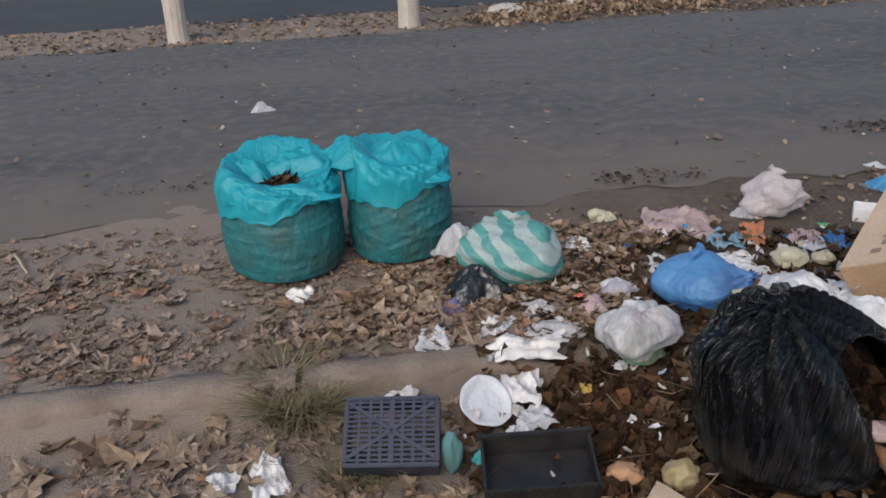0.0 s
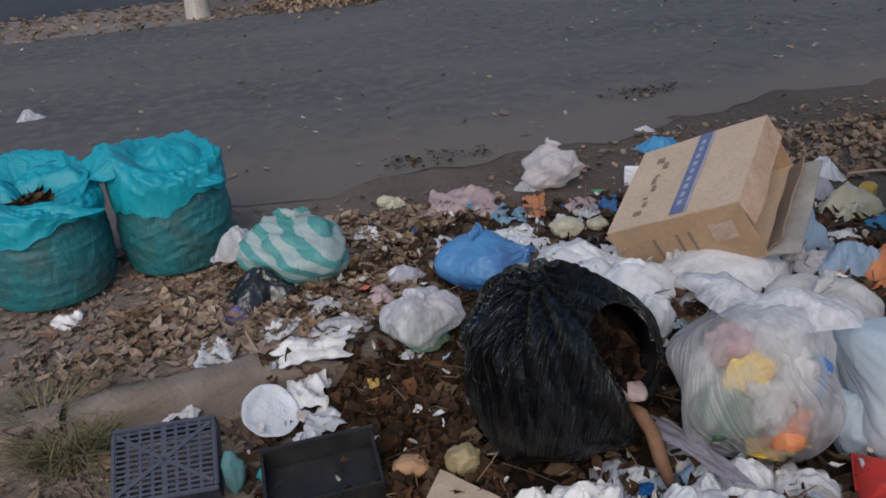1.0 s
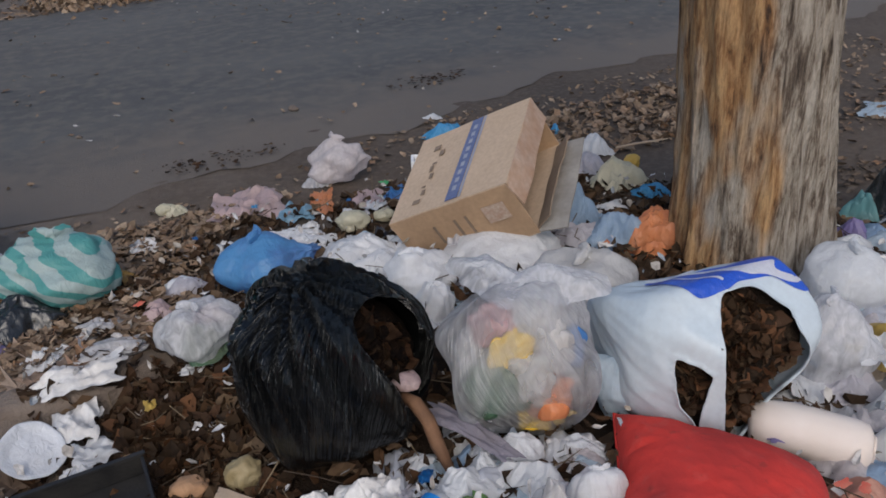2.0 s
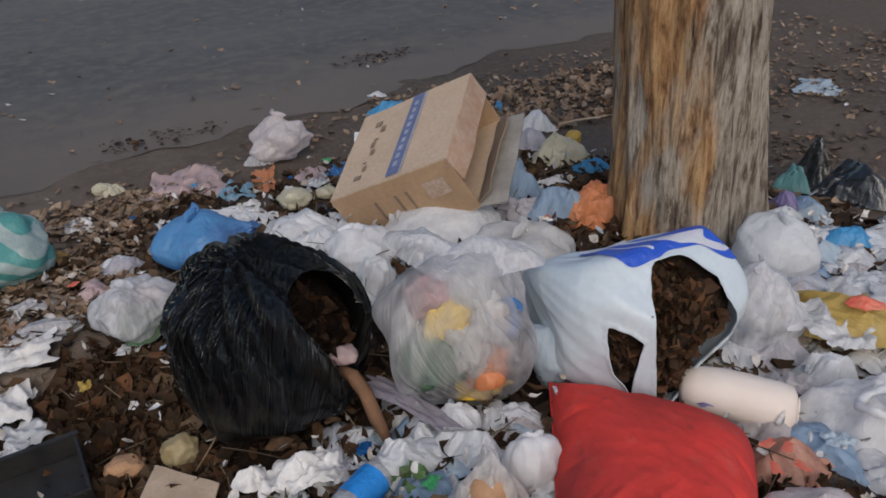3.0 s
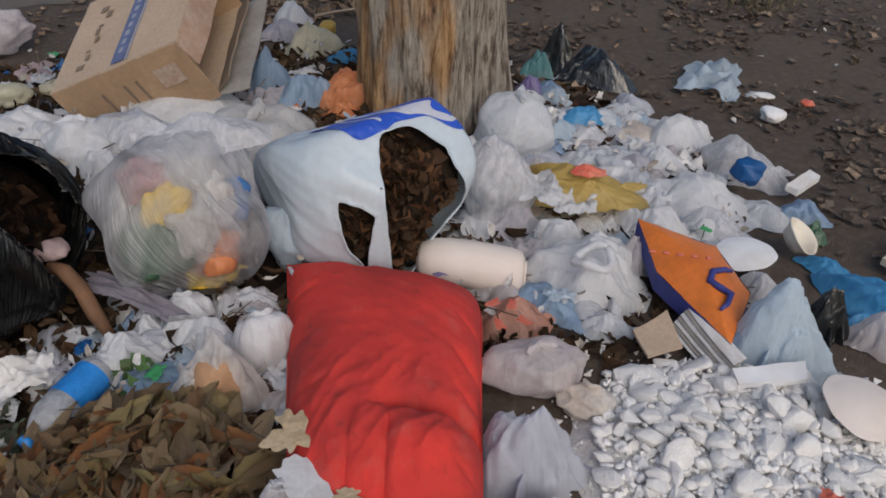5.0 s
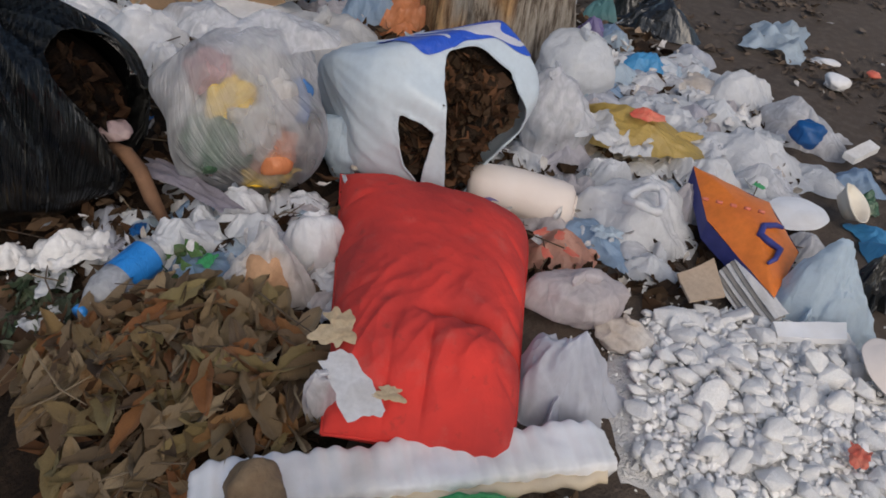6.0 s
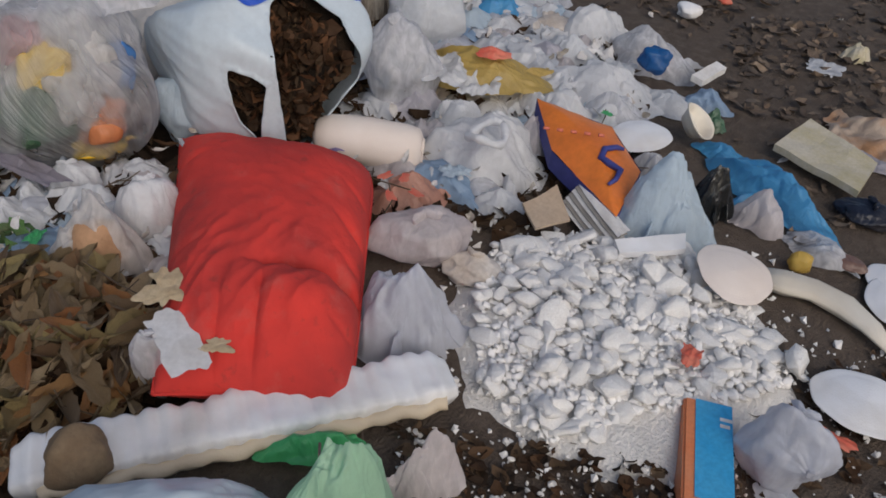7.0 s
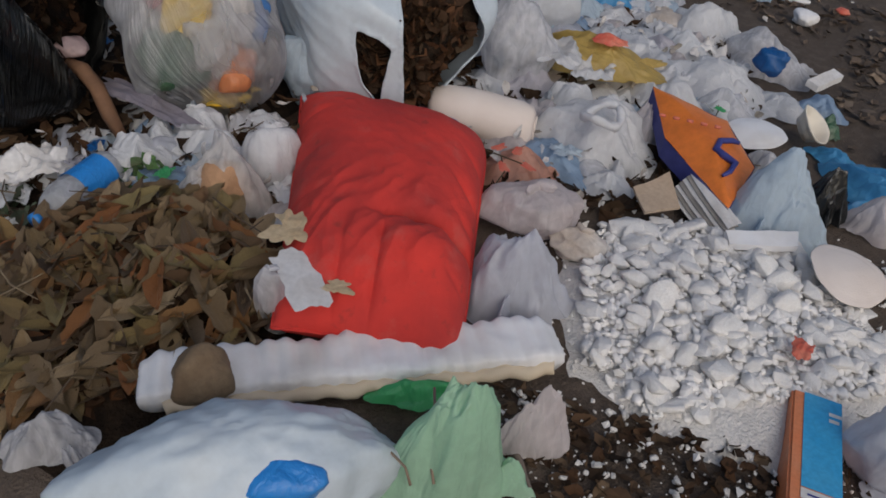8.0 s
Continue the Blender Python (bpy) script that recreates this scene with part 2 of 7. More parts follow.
for _m in (BLACK, BLACKFAN):
    _b = _m.node_tree.nodes["Principled BSDF"]
    _b.inputs["Specular IOR Level"].default_value = 0.75
    _b.inputs["Coat Weight"].default_value = 0.3
    _b.inputs["Coat Roughness"].default_value = 0.12
    _m.node_tree.links.new(_b.inputs["Normal"].links[0].from_socket, _b.inputs["Coat Normal"])
NAVY = film("navy film", (0.012, 0.016, 0.03), 0.2, through_light=0.05)
CLEAR = film("clear film", (0.72, 0.73, 0.75), 0.1, rough=0.2, clear=0.5, through_light=0.35)
CLEARISH = film("milky film", (0.79, 0.79, 0.82), 0.12, rough=0.22, clear=0.48, through_light=0.35)
GREENCLEAR = film("pale green film", (0.5, 0.76, 0.56), 0.12, clear=0.15)
GREEN = film("green film", (0.1, 0.52, 0.2), 0.12)
TEALWHITE = striped("striped film", (0.5, 0.62, 0.62), (0.13, 0.4, 0.39), 5.0, 0.5, turn=(0.3, 1.0, 0.5))
REDFAB = cloth_material("faded red cloth", (0.66, 0.04, 0.028), (0.42, 0.03, 0.025), (0.5, 0.2, 0.16))
PAPER = matte("dirty paper", (0.72, 0.71, 0.7), (0.56, 0.53, 0.5), 14.0, 0.8, 0.2, 90.0)
CARD = matte("brown cardboard", (0.56, 0.42, 0.3), (0.5, 0.37, 0.255), 8.0, 0.85, 0.15, 60.0, stretch=(1, 1, 1))
# darker copy of the card: shade in the box's hollow put into colour
CARD_IN = matte("shaded inside of cardboard", (0.26, 0.19, 0.13), (0.2, 0.14, 0.1), 8.0, 0.9, 0.15, 60.0)
CARD_END = matte("taped cardboard", (0.4, 0.24, 0.15), (0.5, 0.38, 0.3), 10.0, 0.5, 0.2, 60.0)
GREYCARD = matte("grey cardboard", (0.34, 0.32, 0.29), (0.22, 0.2, 0.18), 12.0, 0.85, 0.2, 60.0)
FADED_BLUE = matte("faded blue print", (0.1, 0.13, 0.26), (0.16, 0.19, 0.33), 20.0, 0.7, 0.1)
INK = matte("faded ink", (0.2, 0.15, 0.11), (0.28, 0.2, 0.14), 40.0, 0.8, 0.1)
RED_INK = matte("red print", (0.62, 0.1, 0.06), (0.7, 0.25, 0.16), 30.0, 0.6, 0.1)
NAVY_INK = matte("navy print", (0.03, 0.04, 0.2), (0.05, 0.06, 0.26), 30.0, 0.6, 0.1)
ROYAL = film("royal blue print", (0.03, 0.1, 0.55), 0.1, through_light=0.1)
PLASTER = matte("white plaster", (0.86, 0.845, 0.82), (0.8, 0.77, 0.735), 3.0, 0.95, 0.4, 14.0, 0.04)
FOAM = foam_material("white foam", (0.78, 0.78, 0.79), (0.52, 0.48, 0.43))
FOAM_PINK = foam_material("pinkish foam", (0.74, 0.66, 0.6), (0.62, 0.52, 0.45))
FOAM_EDGE = foam_material("yellowed foam", (0.62, 0.52, 0.38), (0.45, 0.36, 0.26))
CRATE = matte("dark blue plastic", (0.018, 0.025, 0.055), (0.038, 0.042, 0.06), 14.0, 0.45, 0.15)
TRAY = matte("black plastic", (0.012, 0.012, 0.013), (0.03, 0.028, 0.026), 14.0, 0.4, 0.2)
DUST = soil_material("plaster dust", (0.78, 0.76, 0.73), (0.7, 0.67, 0.63), (0.6, 0.58, 0.55))
SOIL = soil_material("bare soil", (0.1, 0.073, 0.053), (0.068, 0.049, 0.036), (0.14, 0.106, 0.08), (0.235, 0.19, 0.155))
# rotting browns lowered further, so the colour shades the crevices
DARKSOIL = soil_material("rotting shaded litter", (0.022, 0.015, 0.011), (0.012, 0.009, 0.007), (0.042, 0.028, 0.018))
KERB = matte("old concrete", (0.24, 0.195, 0.16), (0.15, 0.112, 0.088), 5.0, 0.95, 0.6, 70.0, 0.012)
ASPHALT = asphalt_material()
ASPHALT_DARK = matte("dark asphalt", (0.03, 0.03, 0.032), (0.045, 0.043, 0.042), 1.2, 0.8, 0.3, 60.0)
BARK = bark_material()
LIME = matte("whitewashed bark", (0.5, 0.46, 0.42), (0.38, 0.33, 0.28), 9.0, 0.95, 0.5, 40.0, stretch=(1, 1, 0.3))
# leaf browns greyed and lightened to carry the haze on the left
GREYLEAF = leafy("trodden grey leaves", (0.15, 0.11, 0.085), (0.2, 0.15, 0.115), (0.27, 0.205, 0.16), (0.12, 0.082, 0.06), (0.32, 0.25, 0.19), (0.24, 0.125, 0.07))
# kitchen waste taken almost to black: the bag opening's shadow painted in
SHADEMUCK = soil_material("shaded kitchen muck", (0.006, 0.004, 0.003), (0.003, 0.002, 0.002), (0.02, 0.01, 0.005))
SHADEFILL = leafy("shaded kitchen waste", (0.004, 0.003, 0.002), (0.006, 0.004, 0.003), (0.03, 0.013, 0.006), (0.004, 0.003, 0.002), (0.008, 0.005, 0.003))
for _m in (SHADEFILL, SHADEMUCK, DARKSOIL):
    _m.node_tree.nodes["Principled BSDF"].inputs["Specular IOR Level"].default_value = 0.08
LEAF = leafy("dead leaves", (0.1, 0.06, 0.036), (0.22, 0.15, 0.095), (0.3, 0.215, 0.145), (0.15, 0.1, 0.062), (0.36, 0.28, 0.2), (0.24, 0.13, 0.065))
# rotting browns, darkened beyond that for shade in crevices of the waste
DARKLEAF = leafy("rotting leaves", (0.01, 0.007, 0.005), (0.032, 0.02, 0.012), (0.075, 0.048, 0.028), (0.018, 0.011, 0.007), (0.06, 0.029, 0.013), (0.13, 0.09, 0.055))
# wet leaf browns darkened to carry the shade of tears and gaps
DEEPLEAF = leafy("wet and shaded leaves", (0.008, 0.006, 0.004), (0.05, 0.026, 0.013), (0.015, 0.009, 0.006), (0.13, 0.06, 0.028), (0.022, 0.013, 0.008), (0.07, 0.045, 0.025))
for _m in (DARKLEAF, DEEPLEAF):
    _m.node_tree.nodes["Principled BSDF"].inputs["Specular IOR Level"].default_value = 0.15
BIGLEAF = piece_leaf("large brown leaf", (0.16, 0.11, 0.058), (0.3, 0.21, 0.115), (0.44, 0.33, 0.2), (0.1, 0.06, 0.034), (0.33, 0.24, 0.13), (0.3, 0.12, 0.04), (0.34, 0.27, 0.12), (0.15, 0.085, 0.042))
DRYGRASS = leafy("dry grass", (0.13, 0.11, 0.05), (0.2, 0.165, 0.08), (0.08, 0.09, 0.03), (0.27, 0.22, 0.12))
FRESH = leafy("green leaves", (0.04, 0.1, 0.025), (0.07, 0.16, 0.04), (0.05, 0.08, 0.03))
DARKGREEN = leafy("dark green stalks and leaves", (0.012, 0.03, 0.012), (0.03, 0.06, 0.025), (0.1, 0.13, 0.09), (0.015, 0.025, 0.012))
TRODLEAF = leafy("trodden dull leaves", (0.06, 0.044, 0.032), (0.1, 0.073, 0.052), (0.14, 0.1, 0.07), (0.045, 0.032, 0.023), (0.17, 0.13, 0.095))
SCRAPS = leafy("paper scraps", (0.6, 0.59, 0.58), (0.5, 0.46, 0.42), (0.62, 0.62, 0.64), (0.4, 0.36, 0.3), (0.35, 0.42, 0.5))

WHITEBAG = film("smooth white film", (0.6, 0.68, 0.74), 0.12, rough=0.34, through_light=0.15, crease=9.0, bump=0.16)
YELLOWPACK = film("bright yellow wrapper", (0.8, 0.52, 0.04), 0.1, through_light=0.1)
GREENDARK = film("dark green waste", (0.045, 0.11, 0.06), 0.4, through_light=0.0)
BEIGEBAG = film("beige milky film", (0.76, 0.74, 0.72), 0.2, clear=0.15)
OCHRE = film("ochre yellow film", (0.66, 0.47, 0.14), 0.25)
BLUE2 = film("blue violet film", (0.13, 0.36, 0.68), 0.4, dirt_colour=(0.2, 0.2, 0.5))
TEALCLEAR = film("teal clear film", (0.16, 0.36, 0.38), 0.3, clear=0.2)
CLEARPINK = film("pinkish milky film", (0.78, 0.72, 0.72), 0.18, clear=0.3, dirt_colour=(0.4, 0.22, 0.16))
PINKPALE = film("pale pink film", (0.66, 0.5, 0.5), 0.3)
SKYPALE = film("light blue film", (0.3, 0.52, 0.68), 0.2)
CREAMLEAF = matte("cream dead leaf", (0.56, 0.44, 0.28), (0.45, 0.33, 0.19), 30.0, 0.8, 0.3)
SALMON = film("salmon film", (0.68, 0.36, 0.27), 0.2)
PAPERTAN = matte("tan paper", (0.5, 0.42, 0.35), (0.6, 0.56, 0.52), 9.0, 0.85, 0.3)
PAPERTANCARD = matte("tan cardboard", (0.44, 0.34, 0.25), (0.36, 0.27, 0.19), 10.0, 0.85, 0.2)
PAPERSTAIN = matte("stained paper", (0.55, 0.5, 0.4), (0.42, 0.36, 0.2), 14.0, 0.8, 0.3)
LILACBAG = film("pale lilac film", (0.66, 0.68, 0.75), 0.2, rough=0.3, clear=0.12, crease=24.0, bump=0.35)
LILACDARK = film("greyish lilac film", (0.34, 0.31, 0.36), 0.3)
BREADBAG = film("thin white film", (0.82, 0.79, 0.77), 0.15, clear=0.5)
BREAD = matte("stale bread", (0.46, 0.27, 0.15), (0.34, 0.19, 0.1), 16.0, 0.85, 0.4)
CRUST = matte("brown crust", (0.17, 0.11, 0.06), (0.24, 0.17, 0.1), 14.0, 0.85, 0.4)
BLUELABEL = film("blue label", (0.03, 0.25, 0.68), 0.1, through_light=0.1)
PURPLE = film("purple film", (0.24, 0.2, 0.42), 0.3)
BLUEDARK = film("strong blue film", (0.02, 0.14, 0.4), 0.15)
ORANGEPACK = matte("orange printed film", (0.74, 0.2, 0.03), (0.66, 0.17, 0.03), 8.0, 0.4, 0.15, 60.0)
FOAMCREAM = foam_material("cream foam", (0.68, 0.63, 0.54), (0.5, 0.42, 0.32))
CARTONORANGE = matte("orange carton", (0.7, 0.2, 0.07), (0.62, 0.25, 0.12), 12.0, 0.4, 0.1)
CARTONBLUE = matte("blue carton", (0.03, 0.32, 0.62), (0.08, 0.4, 0.66), 10.0, 0.35, 0.1)
BROWNWRAP = film("brown wrapper", (0.16, 0.09, 0.07), 0.3, through_light=0.0)
ORANGEWHITE = film("orange white film", (0.62, 0.5, 0.4), 0.8, dirt_colour=(0.6, 0.24, 0.04))
FOIL = film("pale foil", (0.72, 0.74, 0.78), 0.1, rough=0.2, through_light=0.1)
YELLOWDULL = film("dull yellow film", (0.5, 0.3, 0.08), 0.4)
ONION = matte("rotting onion", (0.26, 0.2, 0.1), (0.34, 0.28, 0.16), 20.0, 0.6, 0.3)
APPLE = matte("spoiled fruit", (0.5, 0.22, 0.08), (0.42, 0.36, 0.12), 14.0, 0.45, 0.2)

# ---- shapes ----
UNIT = bmesh.new()
bmesh.ops.create_icosphere(UNIT, subdivisions=5, radius=1.0)
UV = np.array([v.co[:] for v in UNIT.verts])
UF = [tuple(v.index for v in f.verts) for f in UNIT.faces]
UNIT.free()
FINE = bmesh.new()
bmesh.ops.create_icosphere(FINE, subdivisions=6, radius=1.0)
FV = np.array([v.co[:] for v in FINE.verts])
FF = [tuple(v.index for v in f.verts) for f in FINE.faces]
FINE.free()
SMALL = bmesh.new()
bmesh.ops.create_icosphere(SMALL, subdivisions=4, radius=1.0)
SV = np.array([v.co[:] for v in SMALL.verts])
SF = [tuple(v.index for v in f.verts) for f in SMALL.faces]
SMALL.free()


def mesh_of(name, verts, faces, smooth=True):
    me = bpy.data.meshes.new(name)
    me.from_pydata(np.asarray(verts).tolist(), [], faces)
    if smooth:
        me.polygons.foreach_set("use_smooth", [True] * len(me.polygons))
    me.update()
    return me


def solid(name, me, mat, parent=None, label=""):
    if isinstance(me, bmesh.types.BMesh):
        bm, me = me, bpy.data.meshes.new(name)
        bm.to_mesh(me)
        bm.free()
    me.materials.clear()
    me.materials.append(mat)
    ob = new(name, me)
    if parent is not None:
        ob.parent = parent
    if label:
        ob["label"] = label
    return ob


def thing(name, label, category, loc=(0, 0, 0), yaw=0.0, group="", kind=""):
    ob = new(name)
    ob.matrix_basis = pose(*loc, 0, 0, yaw)
    return tagged(ob, label, category, group, kind)


def ridges(p, seed, scale, count=5, stretch=(1, 1, 1)):
    """Creases: folded sine waves in random directions. About -1 to 1."""
    r = np.random.RandomState(seed)
    total = np.zeros(len(p))
    q = p * np.array(stretch)
    for i in range(count):
        d = r.normal(size=3)
        d /= np.linalg.norm(d)
        w = r.normal(size=3) * 1.3
        k = scale * (0.7 + 1.1 * r.rand())
        bend = 0.9 * np.sin(q @ w * scale * 0.4 + r.rand() * 6)
        total += 1 - 2 * np.abs(np.sin(k * (q @ d) + r.rand() * 6 + bend))
    return total / count


def swells(p, seed, scale, count=4):
    r = np.random.RandomState(seed)
    total = np.zeros(len(p))
    for i in range(count):
        total += np.sin(scale * (0.6 + r.rand()) * (p @ r.normal(size=3)) + r.rand() * 6)
    return total / count


def facets(p, seed, count=46, lo=0.74, hi=1.08):
    """Distance from the middle to the flat faces of a random crumpled solid."""
    r = np.random.RandomState(seed)
    n = r.normal(size=(count, 3))
    n /= np.linalg.norm(n, axis=1)[:, None]
    h = lo + (hi - lo) * r.rand(count)
    # a soft minimum, so that the edges between the faces are rounded like stretched film
    d = np.minimum(h / np.maximum(p @ n.T, 0.05), 3.0)
    return np.clip(-np.log(np.exp(-22.0 * d).sum(1)) / 22.0 + 0.06, 0.5, 1.2)


def smooth(a, b, x):
    s = np.clip((x - a) / (b - a), 0, 1)
    return s * s * (3 - 2 * s)


def kerb_y(x):
    return 2.21 + 0.12 * x


def ground_z(x, y):
    """Height of the soil: level with the road, lower in front of the kerb."""
    x, y = np.asarray(x, float), np.asarray(y, float)
    near = smooth(0.02, -0.05, y - kerb_y(x) + 0.06)
    return -0.10 * near * (1 - smooth(0.3, 1.2, x)) + 0.0 * y


def crumpled(seed, rad, pleat=0.025, crease=0.10, lumps=0.14, neck=0.0, axis=(0, 0, 1), fine=0.035, facet=0.7, verts=None, wander=1.0, taper=0.0):
    """Vertices of a soft bag that fills an ellipsoid of these radii; pleats run towards the end named by axis."""
    p = UV if verts is None else verts
    ax = np.array(axis, float)
    ax /= np.linalg.norm(ax)
    side = np.cross(ax, (0.3, 0.9, 0.2))
    side /= np.linalg.norm(side)
    up = np.cross(ax, side)
    c = p @ ax
    ang = np.arctan2(p @ up, p @ side)
    r = np.random.RandomState(seed + 7)
    n1, n2 = r.randint(9, 15), r.randint(25, 39)
    bend = 0.6 * wander * swells(p, seed + 1, 2.0)
    folds = 0.6 * (1 - 2 * np.abs(np.sin(n1 * ang * 0.5 + 3 * bend))) + 0.4 * (1 - 2 * np.abs(np.sin(n2 * ang * 0.5 + 4 * bend + r.rand() * 6)))
    fade = smooth(-0.7, 0.9, c)
    d = 1 + lumps * swells(p, seed, 2.2) + facet * (1.08 * facets(p, seed + 11) - 1) + crease * ridges(p, seed + 3, 3.2) + fine * ridges(p, seed + 5, 9.0, 6) + pleat * folds * fade
    out = p * d[:, None]
    if neck > 0:
        k = smooth(0.86, 1.0, c)
        out = out + ax * (neck * k * (1 + 0.3 * folds))[:, None]
        waist = 1 - 0.55 * np.exp(-((c - 0.955) / 0.03) ** 2)
        along = out @ ax
        out = ax * along[:, None] + (out - ax * along[:, None]) * waist[:, None]
    out[:, 0] *= 1 - taper * smooth(0.25, -1.0, p[:, 2])
    return out * np.array(rad)


def settle(v, loc, yaw, floor=None):
    """Turns and places vertices, and flattens what would sink into the ground. Vertices relative to loc."""
    a = radians(yaw)
    m = np.array([[math.cos(a), -math.sin(a), 0], [math.sin(a), math.cos(a), 0], [0, 0, 1]])
    w = v @ m.T
    g = ground_z(w[:, 0] + loc[0], w[:, 1] + loc[1]) if floor is None else np.full(len(w), floor)
    low = g - loc[2] + 0.004
    w[:, 2] = np.where(w[:, 2] < low, low + 0.012 * np.tanh((w[:, 2] - low) * 8) + 0.012, w[:, 2])
    return w


def drape(seed, rad, n):
    """A loose heap of thin film over an ellipse: tent-like folds, sharp creases and a ragged hem. Its foot is at z = 0."""
    g = np.linspace(-1, 1, n)
    x, y = [a.ravel() for a in np.meshgrid(g, g)]
    rho, th = np.maximum(np.abs(x), np.abs(y)), np.arctan2(y, x)
    r = np.random.RandomState(seed)
    edge = 1.06 + 0.15 * np.sin(2 * th + r.rand() * 6) + 0.11 * np.sin(3 * th + r.rand() * 6) + 0.07 * np.sin(5 * th + r.rand() * 6) + 0.025 * np.sin(11 * th + r.rand() * 6)
    q = np.stack([rho * np.cos(th), rho * np.sin(th), 0 * x], 1)
    a = r.normal(size=(11, 2))
    a = a / np.linalg.norm(a, axis=1)[:, None] * (0.5 + 0.8 * r.rand(11, 1))
    roof = np.clip((0.62 + 0.5 * r.rand(11) - q[:, :2] @ a.T).min(1), 0, 1)
    roof = roof / max(roof.max(), 0.3)
    dome = np.sqrt(np.clip(1 - rho ** 2.4, 0, 1))
    z = roof * 0.42 + dome * 0.42 + 0.10 * swells(q, seed + 8, 5.0) + 0.13 * ridges(q, seed + 1, 3.0, 4) + 0.075 * ridges(q, seed + 2, 7.5, 5) + 0.035 * ridges(q, seed + 3, 18.0, 6)
    z = np.maximum(z, 0.04 * ridges(q, seed + 4, 9.0)) * (1 - 0.85 * rho ** 5) + 0.10 * rho ** 5 * np.abs(ridges(q, seed + 5, 5.0))
    warp = 0.10 * np.stack([ridges(q, seed + 6, 4.0), ridges(q, seed + 7, 4.0)], 1)
    v = np.stack([(q[:, 0] * edge + warp[:, 0]) * rad[0], (q[:, 1] * edge + warp[:, 1]) * rad[1], np.maximum(z, 0.0) * 2.0 * rad[2] + 0.004], 1)
    return v, [(j * n + i, j * n + i + 1, (j + 1) * n + i + 1, (j + 1) * n + i) for j in range(n - 1) for i in range(n - 1)]


def bag(name, label, category, mat, loc, rad, yaw, seed=1, group="", floor=None, small=False, loose=None, knot=True, **kw):
    if loose or (loose is None and floor is None and (small and name == "rubbish_bag" or "film" in label and rad[2] < 0.75 * rad[0])):
        v, f = drape(seed, rad, 44 if small else 72)
        at = pose(loc[0], loc[1], loc[2] - 0.88 * rad[2], 0, 0, yaw)
        if small:
            ob = solid(name, mesh_of(name, v, f), mat)
            ob.matrix_basis = at
            return tagged(ob, label, category, group)
        t = thing(name, label, category, group=group)
        t.matrix_basis = at
        solid("body", mesh_of("body", v, f), mat, t)
        q = np.random.RandomState(seed + 77)
        for k in range(2):
            a = q.rand() * 6.3
            hv, hf = drape(seed + 40 + k, (0.34 * rad[0], 0.12 * rad[0], 0.3 * rad[2]), 26)
            hv = hv @ np.array(Matrix.Rotation(a, 3, "Z")).T + np.array((math.cos(a) * rad[0] * 0.95, math.sin(a) * rad[1] * 0.95, 0.1 * rad[2]))
            solid("handle", mesh_of("handle", hv, hf), mat, t)
        return t
    v = crumpled(seed, rad, verts=SV if small else None, **kw)
    me = mesh_of(name, settle(v, loc, yaw, floor), SF if small else UF)
    if small or name != "rubbish_bag":
        ob = solid(name, me, mat)
        ob.location = loc
        return tagged(ob, label, category, group)
    t = thing(name, label, category, loc, 0, group)
    solid("body", me, mat, t)
    if not knot:
        return t
    # the tied end: a knot with two crumpled ears
    q = np.random.RandomState(seed + 900)
    a = radians(yaw + q.rand() * 360)
    top = v[v[:, 2] > 0.8 * v[:, 2].max()].mean(0)
    size = 0.22 * (rad[0] + rad[1]) / 2
    for k in range(2):
        side = np.array((math.cos(a + k * 2.2), math.sin(a + k * 2.2), 0.55))
        ear = crumpled(seed + 31 + k, (size * 1.25, size * 0.4, size * 0.7), verts=SV, crease=0.2, fine=0.06, facet=0.8)
        turn = np.array(Matrix.Rotation(a + k * 2.2, 3, "Z"))
        at_top = np.array(Matrix.Rotation(radians(yaw), 3, "Z")) @ top
        solid("ear", mesh_of("ear", ear @ turn.T + at_top + side * size * 0.75, SF), mat, t)
    return t


def sheet_verts(seed, size, n=26, lift=0.25, rag=0.25, crease=1.0):
    """A crumpled piece of film or paper with a ragged outline."""
    g = np.linspace(-1, 1, n)
    x, y = [a.ravel() for a in np.meshgrid(g, g)]
    r = np.random.RandomState(seed)
    ang = np.arctan2(y, x)
    edge = 1 + rag * (0.5 * np.sin(3 * ang + r.rand() * 6) + 0.35 * np.sin(5 * ang + r.rand() * 6) + 0.25 * np.sin(11 * ang + r.rand() * 6))
    m = np.maximum(np.abs(x), np.abs(y))
    s = 1 - rag * 0.6 * (1 - m / np.maximum(np.hypot(x, y), 1e-6)) * 1.2
    x, y = x * edge * s, y * edge * s
    p = np.stack([x, y, 0 * x], 1)
    z = 0.5 + 0.5 * ridges(p, seed, 2.6 * crease, 4) + 0.22 * ridges(p, seed + 1, 7.0 * crease, 5)
    z = np.clip(z, 0, None) * (1 - 0.45 * m ** 3)
    hw = 0.5 * min(size)
    warp = 0.16 * np.stack([swells(p, seed + 2, 4), swells(p, seed + 3, 4)], 1)
    v = np.stack([(x + warp[:, 0]) * size[0] / 2, (y + warp[:, 1]) * size[1] / 2, z * lift * hw], 1)
    f = [(j * n + i, j * n + i + 1, (j + 1) * n + i + 1, (j + 1) * n + i) for j in range(n - 1) for i in range(n - 1)]
    return v, f


